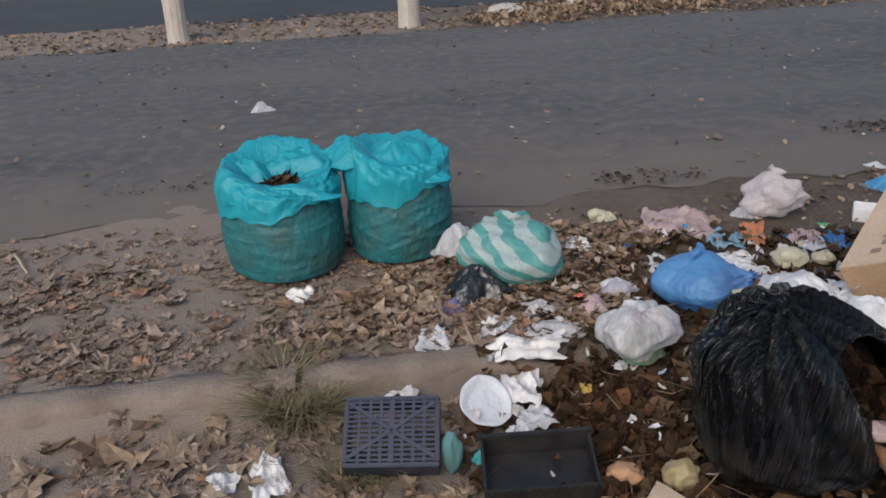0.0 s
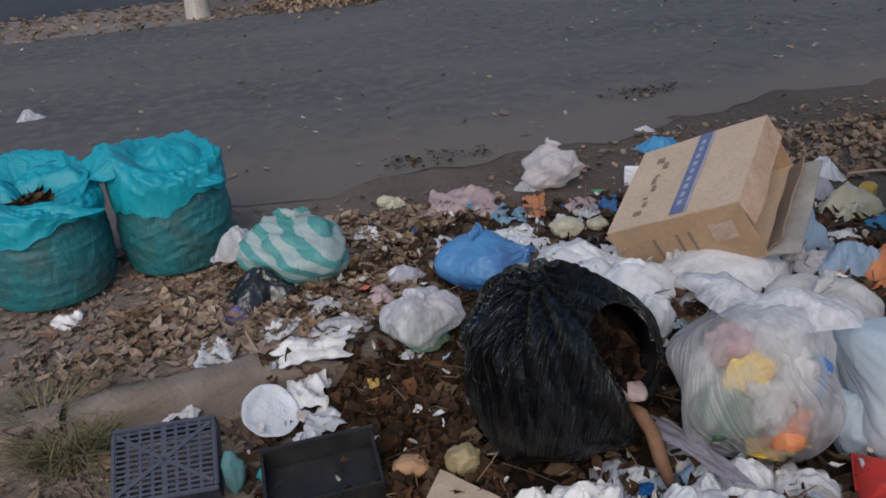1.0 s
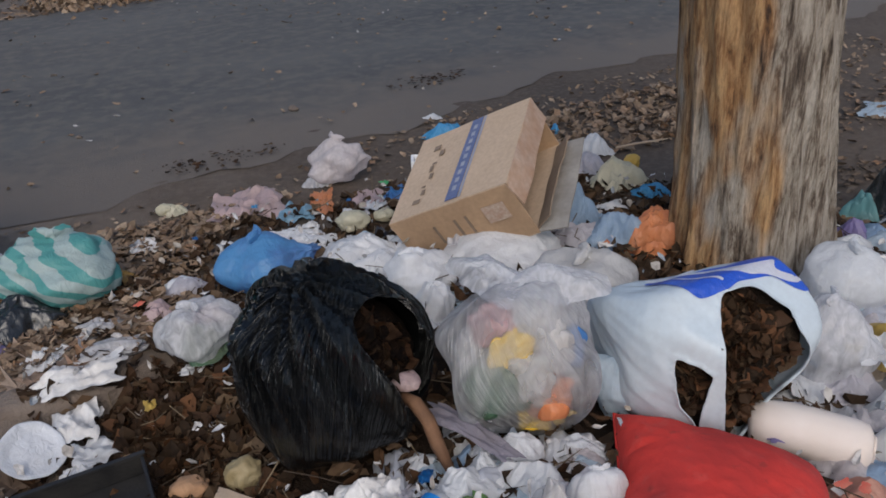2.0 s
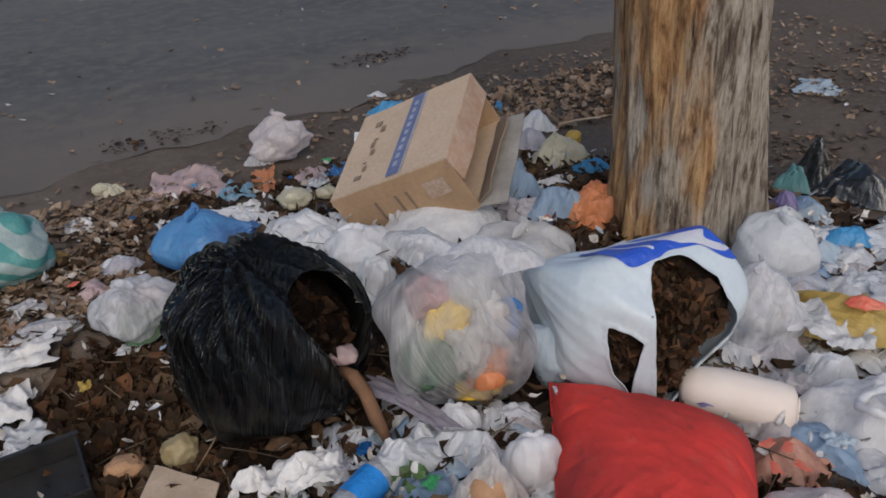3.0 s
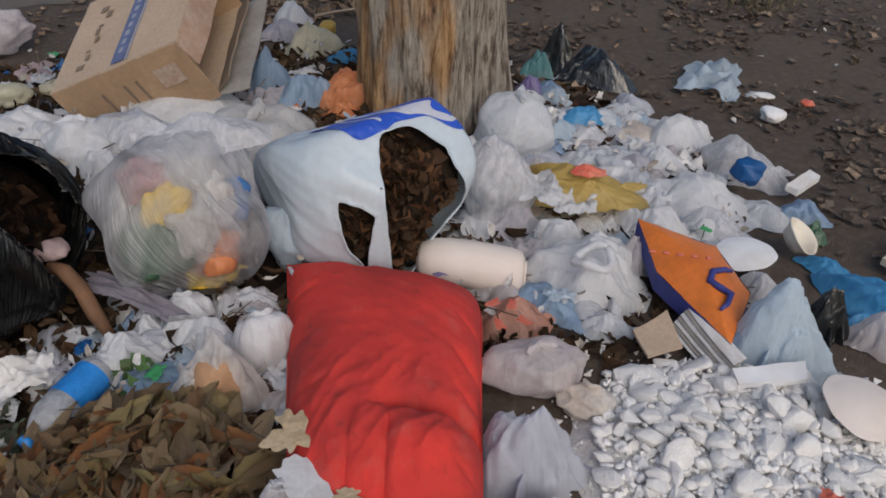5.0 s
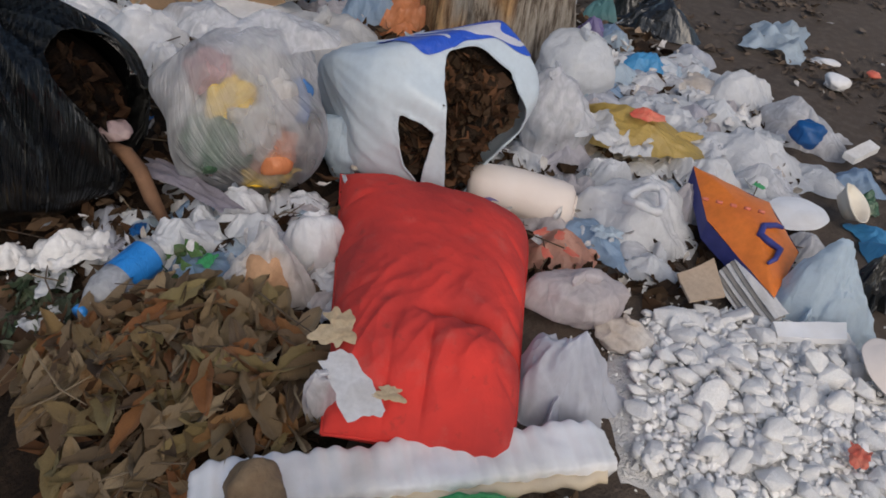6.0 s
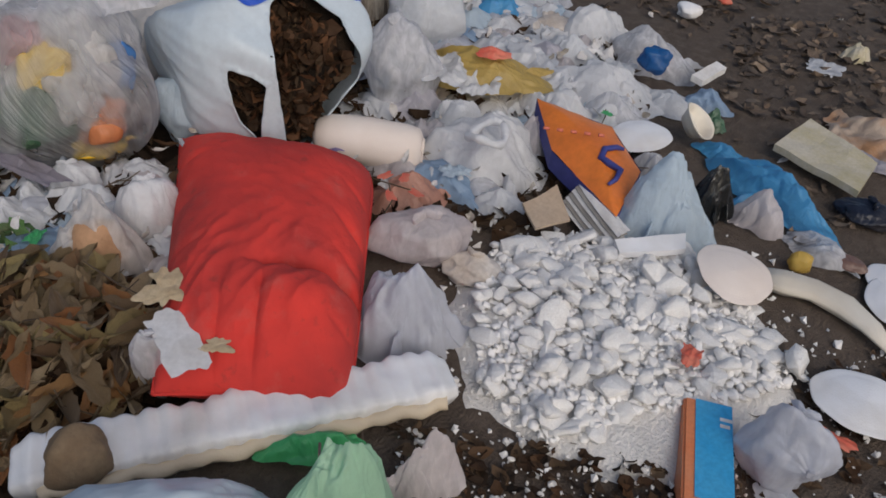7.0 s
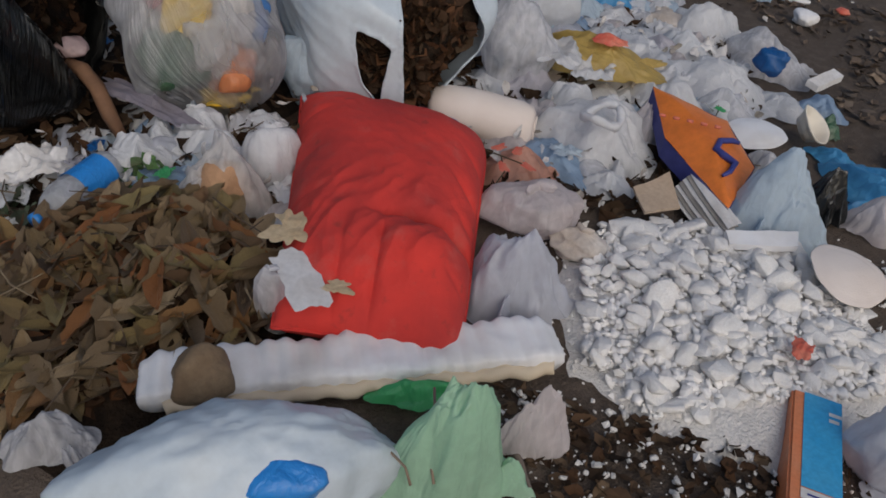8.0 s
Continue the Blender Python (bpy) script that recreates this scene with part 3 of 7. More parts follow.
def scrap(name, label, category, mat, loc, size, yaw, seed=1, lift=0.5, rag=0.25, n=26, crease=1.0, group=""):
    v, f = sheet_verts(seed, size, n, lift, rag, crease)
    ob = solid(name, mesh_of(name, v, f), mat)
    z = max(loc[2] - 0.25 * lift * min(size), float(ground_z(loc[0], loc[1])) + 0.006)
    ob.matrix_basis = pose(loc[0], loc[1], z, 0, 0, yaw)
    return tagged(ob, label, category, group)


def box_bm(x0, x1, y0, y1, z0, z1, bevel=0.0, bm=None):
    b = bmesh.new() if bm is None else bm
    r = bmesh.ops.create_cube(b, size=1.0)
    for v in r["verts"]:
        v.co = Vector(((x0 + x1) / 2 + v.co.x * (x1 - x0), (y0 + y1) / 2 + v.co.y * (y1 - y0), (z0 + z1) / 2 + v.co.z * (z1 - z0)))
    if bevel:
        es = list({e for v in r["verts"] for e in v.link_edges})
        bmesh.ops.bevel(b, geom=es, offset=bevel, segments=2, affect="EDGES")
    return b


def tube_verts(points, radii, n=16, seed=0, rough=0.0):
    """A tapered tube through points, with closed ends."""
    pts = [Vector(p) for p in points]
    v, f = [], []
    r = np.random.RandomState(seed)
    for i, p in enumerate(pts):
        d = (pts[min(i + 1, len(pts) - 1)] - pts[max(i - 1, 0)]).normalized()
        a = d.orthogonal().normalized() if abs(d.z) > 0.9 else d.cross(Vector((0, 0, 1))).normalized()
        b = d.cross(a)
        for k in range(n):
            t = 2 * math.pi * k / n
            q = radii[i] * (1 + rough * (r.rand() - 0.5))
            v.append(p + a * math.cos(t) * q + b * math.sin(t) * q)
    for i in range(len(pts) - 1):
        for k in range(n):
            f.append((i * n + k, i * n + (k + 1) % n, (i + 1) * n + (k + 1) % n, (i + 1) * n + k))
    f.append(tuple(range(n - 1, -1, -1)))
    f.append(tuple((len(pts) - 1) * n + k for k in range(n)))
    return [tuple(q) for q in v], f


# ---- ground, road and kerb ----
gx = np.concatenate([[-900, -300, -90, -40, -20, -12, -8], np.arange(-5, 6.01, 0.07), [8, 12, 20, 40, 90, 300, 900]])
gy = np.concatenate([[-900, -300, -90, -30, -10, -5, -3], np.arange(-1.5, 5.0, 0.06), np.arange(5.0, 14, 0.3), [16, 20, 30, 60, 150, 400, 900]])
X, Y = np.meshgrid(gx, gy)
p2 = np.stack([X.ravel(), Y.ravel(), 0 * X.ravel()], 1)
Z = ground_z(X.ravel(), Y.ravel())
near = (np.abs(p2[:, 0]) < 6) & (p2[:, 1] > -2) & (p2[:, 1] < 4.2)
Z = Z + np.where(near, 0.006 * swells(p2, 4, 9.0) + 0.004 * ridges(p2, 5, 14.0, 6), 0)
nx = len(gx)
solid("ground", mesh_of("ground", np.stack([p2[:, 0], p2[:, 1], Z], 1), [(j * nx + i, j * nx + i + 1, (j + 1) * nx + i + 1, (j + 1) * nx + i) for j in range(len(gy) - 1) for i in range(nx - 1)]), SOIL)
tagged(bpy.data.objects["ground"], "bare brown soil strewn with litter and leaves", "ground", kind="structure")


def strip(name, label, near_edge, far_edge, x0, x1, z, mat, seed, rag=0.1, n=240):
    xs = np.linspace(x0, x1, n)
    r = np.random.RandomState(seed)
    wob = sum(a * np.sin(k * xs + r.rand() * 6) for a, k in ((rag, 1.3), (rag * 0.6, 3.1), (rag * 0.5, 7.7), (rag * 0.3, 17.0)))
    v, f = [], []
    rows = 6
    for j in range(rows):
        s = j / (rows - 1)
        y = (near_edge(xs) + wob) * (1 - s) + (far_edge(xs) + 0.7 * wob[::-1]) * s
        zz = np.full(n, z) - (0.012 if j in (0, rows - 1) else 0)
        v += np.stack([xs, y, zz], 1).tolist()
    for j in range(rows - 1):
        f += [(j * n + i, j * n + i + 1, (j + 1) * n + i + 1, (j + 1) * n + i) for i in range(n - 1)]
    ob = solid(name, mesh_of(name, v, f), mat)
    return tagged(ob, label, "road", kind="structure")


strip("road", "worn grey asphalt road with dusty edges", lambda x: 3.62 + 0.13 * x, lambda x: 9.05 + 0.12 * x, -60, 60, 0.014, ASPHALT, 3, n=900)
strip("road", "darker asphalt lane beyond the planted verge", lambda x: 10.75 + 0.14 * x, lambda x: 15.6 + 0.14 * x, -60, 60, 0.014, ASPHALT_DARK, 5, n=600)
b = bmesh.new()
box_bm(-30, 30, -0.08, 0.08, -0.05, 0.16, 0.02, b)
far_kerb = tagged(solid("kerb", b, LIME), "whitewashed kerb on the far side of the lane", "kerb", kind="structure")
far_kerb.matrix_basis = pose(0, 15.9, 0, 0, 0, math.degrees(math.atan(0.14)))

# kerb stones, weathered, in front of which the soil is lower
kerb = thing("kerb", "weathered concrete kerb half buried in soil and leaves", "kerb", kind="structure")
KSTONES = ((-4.42, -3.44), (-3.42, -2.44), (-2.42, -1.45), (-1.43, -0.47), (-0.45, 0.42))
for i, (xa, xb) in enumerate(KSTONES):
    b = bmesh.new()
    bmesh.ops.create_grid(b, x_segments=40, y_segments=8, size=0.5)
    top = []
    for v in b.verts:
        x = xa + (v.co.x + 0.5) * (xb - xa)
        s = v.co.y + 0.5
        # the profile: from the foot of the face over a rounded edge to the back
        prof = ((0, -0.16), (0, -0.1), (0.0, -0.05), (0.006, -0.012), (0.02, 0.008), (0.05, 0.014), (0.09, 0.014), (0.12, 0.008), (0.125, -0.1))
        k = min(int(s * 8 + 0.5), 8)
        q = Vector((x * 9, k * 1.3, i * 3.0))
        w = noise.noise(q) * 0.012 + noise.noise(q * 3.1) * 0.007
        fade = 1.0 if i < 4 else 1 - smooth(0.1, 0.42, x) * 0.9
        v.co = Vector((x, kerb_y(x) - 0.07 + prof[k][0] + w, prof[k][1] * fade + w * 0.8 - (0.04 * (1 - fade))))
    for f in b.faces:
        f.smooth = True
    solid("kerb_stone", b, KERB, kerb)

# ---- trees ----


def trunk_mesh(name, base, top, r0, r1, flare, seed, seg=110, rings=110, deep=0.012):
    base, top = np.array(base), np.array(top)
    h = np.linspace(0, 1, rings) ** 1.25
    a = np.linspace(0, 2 * np.pi, seg, endpoint=False)
    H, A = np.meshgrid(h, a, indexing="ij")
    length = np.linalg.norm(top - base)
    R = r0 + (r1 - r0) * H + flare * np.exp(-H * length / 0.12)
    p = np.stack([np.cos(A).ravel() * 1.0, np.sin(A).ravel() * 1.0, H.ravel() * length * 0.7], 1)
    bark = ridges(p, seed, 10.0, 6, (1, 1, 0.45)) * deep * 1.3 + ridges(p, seed + 2, 24.0, 6, (1, 1, 0.4)) * deep * 0.9 + swells(p, seed + 4, 2.0) * deep * 1.6
    R = R.ravel() + bark
    c = base[None] + (top - base)[None] * H.ravel()[:, None]
    v = c + np.stack([np.cos(A).ravel() * R, np.sin(A).ravel() * R, 0 * R], 1)
    f = [(j * seg + i, j * seg + (i + 1) % seg, (j + 1) * seg + (i + 1) % seg, (j + 1) * seg + i) for j in range(rings - 1) for i in range(seg)]
    f.append(tuple((rings - 1) * seg + i for i in range(seg)))
    return mesh_of(name, v, f)


def tree(label, base, lean, r0, height, mat, upper, seed, deep=0.012):
    t = thing("tree", label, "tree", (base[0], base[1], 0), group="street trees" if deep < 0.012 else "")
    end = (lean[0] * height, lean[1] * height, height)
    solid("trunk", trunk_mesh("trunk", (0, 0, -0.06), end, r0, r0 * 0.72, r0 * 0.16, seed, deep=deep), mat, t)
    r = np.random.RandomState(seed)
    for i in range(5):
        a = 2 * math.pi * (i + r.rand() * 0.6) / 5
        p0 = Vector(end) * (0.88 + 0.1 * r.rand())
        pts = [p0 + Vector((math.cos(a) * s * 1.1, math.sin(a) * s * 1.1, s * 1.6 + 0.15 * math.sin(s * 3 + i))) for s in (-0.1, 0.2, 0.7, 1.3, 2.0)]
        v, f = tube_verts(pts, [r0 * q for q in (0.42, 0.36, 0.28, 0.18, 0.06)], 12, seed + i, 0.15)
        solid("limb", mesh_of("limb", v, f), upper, t)
    return t


tree("thick street tree trunk with cracked grey and orange bark", (2.44, 1.825), (-0.06, 0.035), 0.262, 3.4, BARK, BARK, 11, 0.018)
tree("roadside tree with a whitewashed trunk on the verge", (-2.763, 8.980), (0.0, 0.0), 0.115, 3.6, LIME, BARK, 21, 0.006)
tree("roadside tree with a whitewashed trunk on the verge", (-0.260, 9.320), (0.0, 0.0), 0.125, 3.6, LIME, BARK, 22, 0.006)


# ---- helpers for litter ----
def in_poly(poly, x, y):
    x, y = np.asarray(x, float), np.asarray(y, float)
    inside = np.zeros(x.shape, bool)
    n = len(poly)
    for i in range(n):
        (xa, ya), (xb, yb) = poly[i][:2], poly[(i + 1) % n][:2]
        cross = ((ya > y) != (yb > y)) & (x < (xb - xa) * (y - ya) / (yb - ya + 1e-12) + xa)
        inside ^= cross
    return inside


def spread(poly, lift=0.01, jitter=0.02, hill=None):
    """Random places inside a polygon of the plan."""
    xs, ys = [p[0] for p in poly], [p[1] for p in poly]

    def where(q):
        for _ in range(40):
            x, y = q.uniform(min(xs), max(xs)), q.uniform(min(ys), max(ys))
            if bool(in_poly(poly, x, y)):
                z = float(ground_z(x, y)) + (hill(x, y) if hill else 0.0)
                return (x, y, z + lift + jitter * q.rand())
        return None
    return where


def clumped(poly, lift=0.01, jitter=0.02, scale=2.2, cut=0.0):
    """Random places inside a polygon, gathered in patches."""
    base = spread(poly, lift, jitter)

    def where(q):
        for _ in range(30):
            p = base(q)
            if p is not None and noise.noise(Vector((p[0] * scale, p[1] * scale * 1.6, 7.3))) + 0.5 * noise.noise(Vector((p[0] * scale * 4, p[1] * scale * 4, 2.1))) > cut + 0.25 * q.normal():
                return p
        return None
    return where


LANCE = np.array(((-1, 0, 0), (-0.6, 0.3, 0), (-0.05, 0.44, 0), (0.5, 0.3, 0), (1.05, 0, 0), (0.5, -0.28, 0), (-0.05, -0.42, 0), (-0.6, -0.32, 0), (-0.05, 0, 0)))
LOBED = np.array([(r * math.cos(a), r * math.sin(a), 0) for a, r in zip(np.arange(14) * 2 * np.pi / 14, (1.1, 0.55, 0.72, 0.5, 0.95, 0.42, 0.6, 0.75, 0.6, 0.42, 0.95, 0.5, 0.72, 0.55))] + [(0, 0, 0)])


def leaf_cloud(count, where, size, seed, flat=0.45, spread_curl=0.5, shape=LANCE):
    """Many small curled leaves; where(random) gives a place."""
    q = np.random.RandomState(seed)
    V, Fc = [], []
    ring = len(shape) - 1
    tri = tuple((k, ring, (k + 1) % ring) for k in range(ring))
    for i in range(count):
        p = where(q)
        if p is None:
            continue
        s = size * (0.45 + 1.0 * q.rand()) * 0.5
        v = shape * s * (1, 0.85 + 0.9 * q.rand(), 1)
        v = v + q.normal(size=v.shape) * s * 0.11
        curl = (q.rand() - 0.25) * 1.3 * spread_curl / s
        v[:, 2] += curl * (v[:, 0] ** 2 * 0.8 + v[:, 1] ** 2 * 1.8) - s * 0.1 * (np.arange(ring + 1) == ring)
        e = Euler((q.normal() * flat, q.normal() * flat, q.rand() * 6.3)).to_matrix()
        v = v @ np.array(e).T + np.array(p) + (0, 0, s * 0.2)
        n = len(V)
        V.extend(v.tolist())
        Fc.extend([(a + n, b + n, c + n) for a, b, c in tri])
    return V, Fc


def leaves(label, count, where, size, seed, mat, flat=0.45, name="leaf_litter", curl=0.5, shape=LANCE):
    v, f = leaf_cloud(count, where, size, seed, flat, curl, shape)
    return tagged(solid(name, mesh_of(name, v, f, False), mat), label, "leaves", kind="stuff")


def view_uv(p, down=32.0):
    """Coordinates on a unit ball as seen from its front, down degrees from above."""
    s, c = math.sin(radians(down)), math.cos(radians(down))
    return p[:, 0], p[:, 1] * s + p[:, 2] * c, -p[:, 1] * c + p[:, 2] * s


def cut_faces(p, faces, polys, down=32.0, rag=0.016, keep_inside=False, seed=3):
    u, v, w = view_uv(p, down)
    u = u + rag * ridges(p, seed, 9.0)
    v = v + rag * ridges(p, seed + 1, 9.0)
    inside = np.zeros(len(p), bool)
    for poly in polys:
        inside |= in_poly(poly, u, v) & (w > 0)
    if keep_inside:
        return [f for f in faces if inside[f[0]] and inside[f[1]] and inside[f[2]]]
    return [f for f in faces if not (inside[f[0]] and inside[f[1]] and inside[f[2]])]


def tidy(verts, faces):
    used = sorted({i for f in faces for i in f})
    at = {k: i for i, k in enumerate(used)}
    return np.asarray(verts)[used], [tuple(at[i] for i in f) for f in faces]


def soft_rim(v, faces, flare=0.0, rounds=6):
    """Evens out the edge of a cut sheet and turns it slightly outwards."""
    count = {}
    for f in faces:
        for a, b in zip(f, f[1:] + f[:1]):
            k = (min(a, b), max(a, b))
            count[k] = count.get(k, 0) + 1
    near = {}
    for (a, b), c in count.items():
        if c == 1:
            near.setdefault(a, []).append(b)
            near.setdefault(b, []).append(a)
    out = v.copy()
    rim = [k for k in near if len(near[k]) == 2]
    if not rim:
        return out
    ends = np.array([near[k] for k in rim])
    for _ in range(rounds):
        out[rim] = 0.5 * out[rim] + 0.25 * (out[ends[:, 0]] + out[ends[:, 1]])
    out[rim] *= 1 + flare
    return out


def torn_bag(label, mat, loc, rad, yaw, seed, holes, prints=(), fill=(DARKSOIL, DEEPLEAF), fill_size=0.05, fill_count=420, down=32.0, inner=0.86, rag=0.016, **kw):
    """A bag torn open, so that its filling shows, with printed patches of its own."""
    t = thing("rubbish_bag", label, "rubbish bag", loc)
    raw = crumpled(seed, rad, verts=FV, **kw)
    v = settle(raw, loc, yaw)
    cut = cut_faces(FV, FF, holes, down, rag)
    vv, ff = tidy(soft_rim(v, cut, 0.03), cut)
    body = solid("body", mesh_of("body", vv, ff), mat, t)
    body.modifiers.new("thickness", "SOLIDIFY").thickness = 0.003
    for name, m, polys in prints:
        out = v + (v / np.linalg.norm(v, axis=1)[:, None]) * (0.0035 if name == "blue_print" else 0.006)
        cut = cut_faces(FV, FF, polys, down, 0.01, True)
        pv, pf = tidy(soft_rim(out, cut), cut)
        solid(name, mesh_of(name, pv, pf), m, t)
    # the filling's dark colour also carries the shade inside the tear
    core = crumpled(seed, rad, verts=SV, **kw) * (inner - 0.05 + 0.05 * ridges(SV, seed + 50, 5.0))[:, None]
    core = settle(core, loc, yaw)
    solid("filling", mesh_of("filling", core, SF), fill[0], t, "rotting filling, darkened for shade inside the tear")
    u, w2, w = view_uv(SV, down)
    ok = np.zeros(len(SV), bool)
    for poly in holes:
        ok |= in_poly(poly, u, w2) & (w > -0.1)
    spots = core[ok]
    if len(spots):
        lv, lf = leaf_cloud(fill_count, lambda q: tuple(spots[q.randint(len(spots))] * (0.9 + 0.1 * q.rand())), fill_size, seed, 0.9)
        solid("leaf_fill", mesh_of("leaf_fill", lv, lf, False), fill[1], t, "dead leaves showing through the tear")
    return t


def pxpoly(cx, cy, hw, hh, *pts):
    return [((x - cx) / hw, (cy - y) / hh) for x, y in pts]


# ---- cardboard box ----
FACE = Matrix(((0.641, -0.576, -0.507, 1.605), (0.711, 0.694, 0.111, 2.091), (0.289, -0.432, 0.855, 0.357), (0, 0, 0, 1)))


def panel(name, parent, mat, w, l, t, m, label="", seed=0, sag=0.004):
    """A sheet of cardboard, slightly buckled, w by l, set by the matrix m."""
    b = bmesh.new()
    bmesh.ops.create_grid(b, x_segments=14, y_segments=14, size=0.5)
    for v in b.verts:
        x, y = (v.co.x + 0.5) * w, (v.co.y + 0.5) * l
        v.co = Vector((x, y, sag * noise.noise(Vector((x * 7, y * 7, seed)))))
    r = bmesh.ops.extrude_face_region(b, geom=b.faces[:])
    bmesh.ops.translate(b, verts=[e for e in r["geom"] if isinstance(e, bmesh.types.BMVert)], vec=(0, 0, -t))
    bmesh.ops.recalc_face_normals(b, faces=b.faces)
    bmesh.ops.transform(b, matrix=m, verts=b.verts)
    return solid(name, b, mat, parent, label)


def cardboard_box():
    w, l, h, t = 0.493, 0.486, 0.232, 0.006
    ob = thing("cardboard_box", "tilted brown cardboard box with open flaps and blue band", "box")
    ob.matrix_basis = FACE
    R = lambda a, ax: Matrix.Rotation(radians(a), 4, ax)
    T = Matrix.Translation
    top = panel("top_panel", ob, CARD, w, l, t, T((0, 0, 0)), seed=1)
    panel("bottom_panel", ob, CARD, w, l, t, T((0, 0, -h + t)), seed=2)
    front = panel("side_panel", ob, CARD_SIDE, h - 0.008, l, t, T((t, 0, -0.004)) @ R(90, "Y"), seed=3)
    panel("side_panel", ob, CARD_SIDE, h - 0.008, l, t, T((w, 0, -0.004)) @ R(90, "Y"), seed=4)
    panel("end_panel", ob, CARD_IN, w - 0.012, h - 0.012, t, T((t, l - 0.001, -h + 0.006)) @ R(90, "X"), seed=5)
    # the right-hand end: taped upper flap, open gap, loose inner flaps
    panel("flap", ob, CARD_END, w, 0.10, 0.005, T((0, -0.002, -0.001)) @ R(-98, "X") @ R(180, "Y") @ T((-w, 0, 0)), "flap patched with crumpled clear tape", 6, 0.008)
    # this flap's grey is darkened to give the open gap its shade
    panel("flap", ob, GREYCARD, w, 0.10, 0.005, T((0, 0, -h + 0.003)) @ R(8, "X") @ R(180, "X"), "grey flap hanging open", 7, 0.012)
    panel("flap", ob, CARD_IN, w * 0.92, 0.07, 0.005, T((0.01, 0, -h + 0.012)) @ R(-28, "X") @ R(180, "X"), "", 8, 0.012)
    solid("printed_band", box_bm(0.012, w - 0.006, 0.195, 0.245, 0.0035, 0.0045), FADED_BLUE, top, "faded blue printed band")
    solid("band_edge", box_bm(0.012, w - 0.006, 0.182, 0.191, 0.0035, 0.0042), PALEBLUE_INK, top)
    for i in range(9):
        solid("print_bar", box_bm(0.06 + 0.045 * i, 0.085 + 0.045 * i, 0.212, 0.228, 0.0047, 0.0053), PALEBLUE_INK, top)
    q = np.random.RandomState(4)
    for i in range(8):
        x, y = 0.06 + 0.045 * i, 0.34 + 0.03 * q.rand()
        solid("print_mark", box_bm(x, x + 0.028 * q.rand() + 0.008, y, y + 0.012 + 0.02 * q.rand(), 0.0032, 0.004), INK, top)
    # a torn label and marks on the long side
    solid("torn_label", box_bm(-0.005, -0.003, 0.05, 0.135, -0.13, -0.06), PAPER_TAN, front, "torn paper label")
    for y in (0.20, 0.245, 0.33):
        solid("print_mark", box_bm(-0.0045, -0.003, y, y + 0.01, -0.15, -0.07), INK, front)
    return ob


# same card as the top, with the sides' shade painted into a darker brown
CARD_SIDE = matte("shaded brown cardboard", (0.45, 0.3, 0.18), (0.38, 0.25, 0.15), 9.0, 0.85, 0.15, 60.0)
PALEBLUE_INK = matte("pale blue print", (0.3, 0.33, 0.42), (0.38, 0.38, 0.42), 20.0, 0.7, 0.1)
PAPER_TAN = matte("torn label paper", (0.5, 0.4, 0.32), (0.42, 0.26, 0.18), 60.0, 0.7, 0.2)
cardboard_box()

# ---- sacks of leaves ----
SACK = film("leaf sack weave", (0.02, 0.15, 0.17), 0.7, rough=0.55, through_light=0.08, crease=34.0, bump=0.7, dirt_colour=(0.05, 0.07, 0.06))
SACK_TOP = film("turquoise weave", (0.018, 0.36, 0.45), 0.05, rough=0.45, through_light=0.25, crease=22.0, bump=0.7)


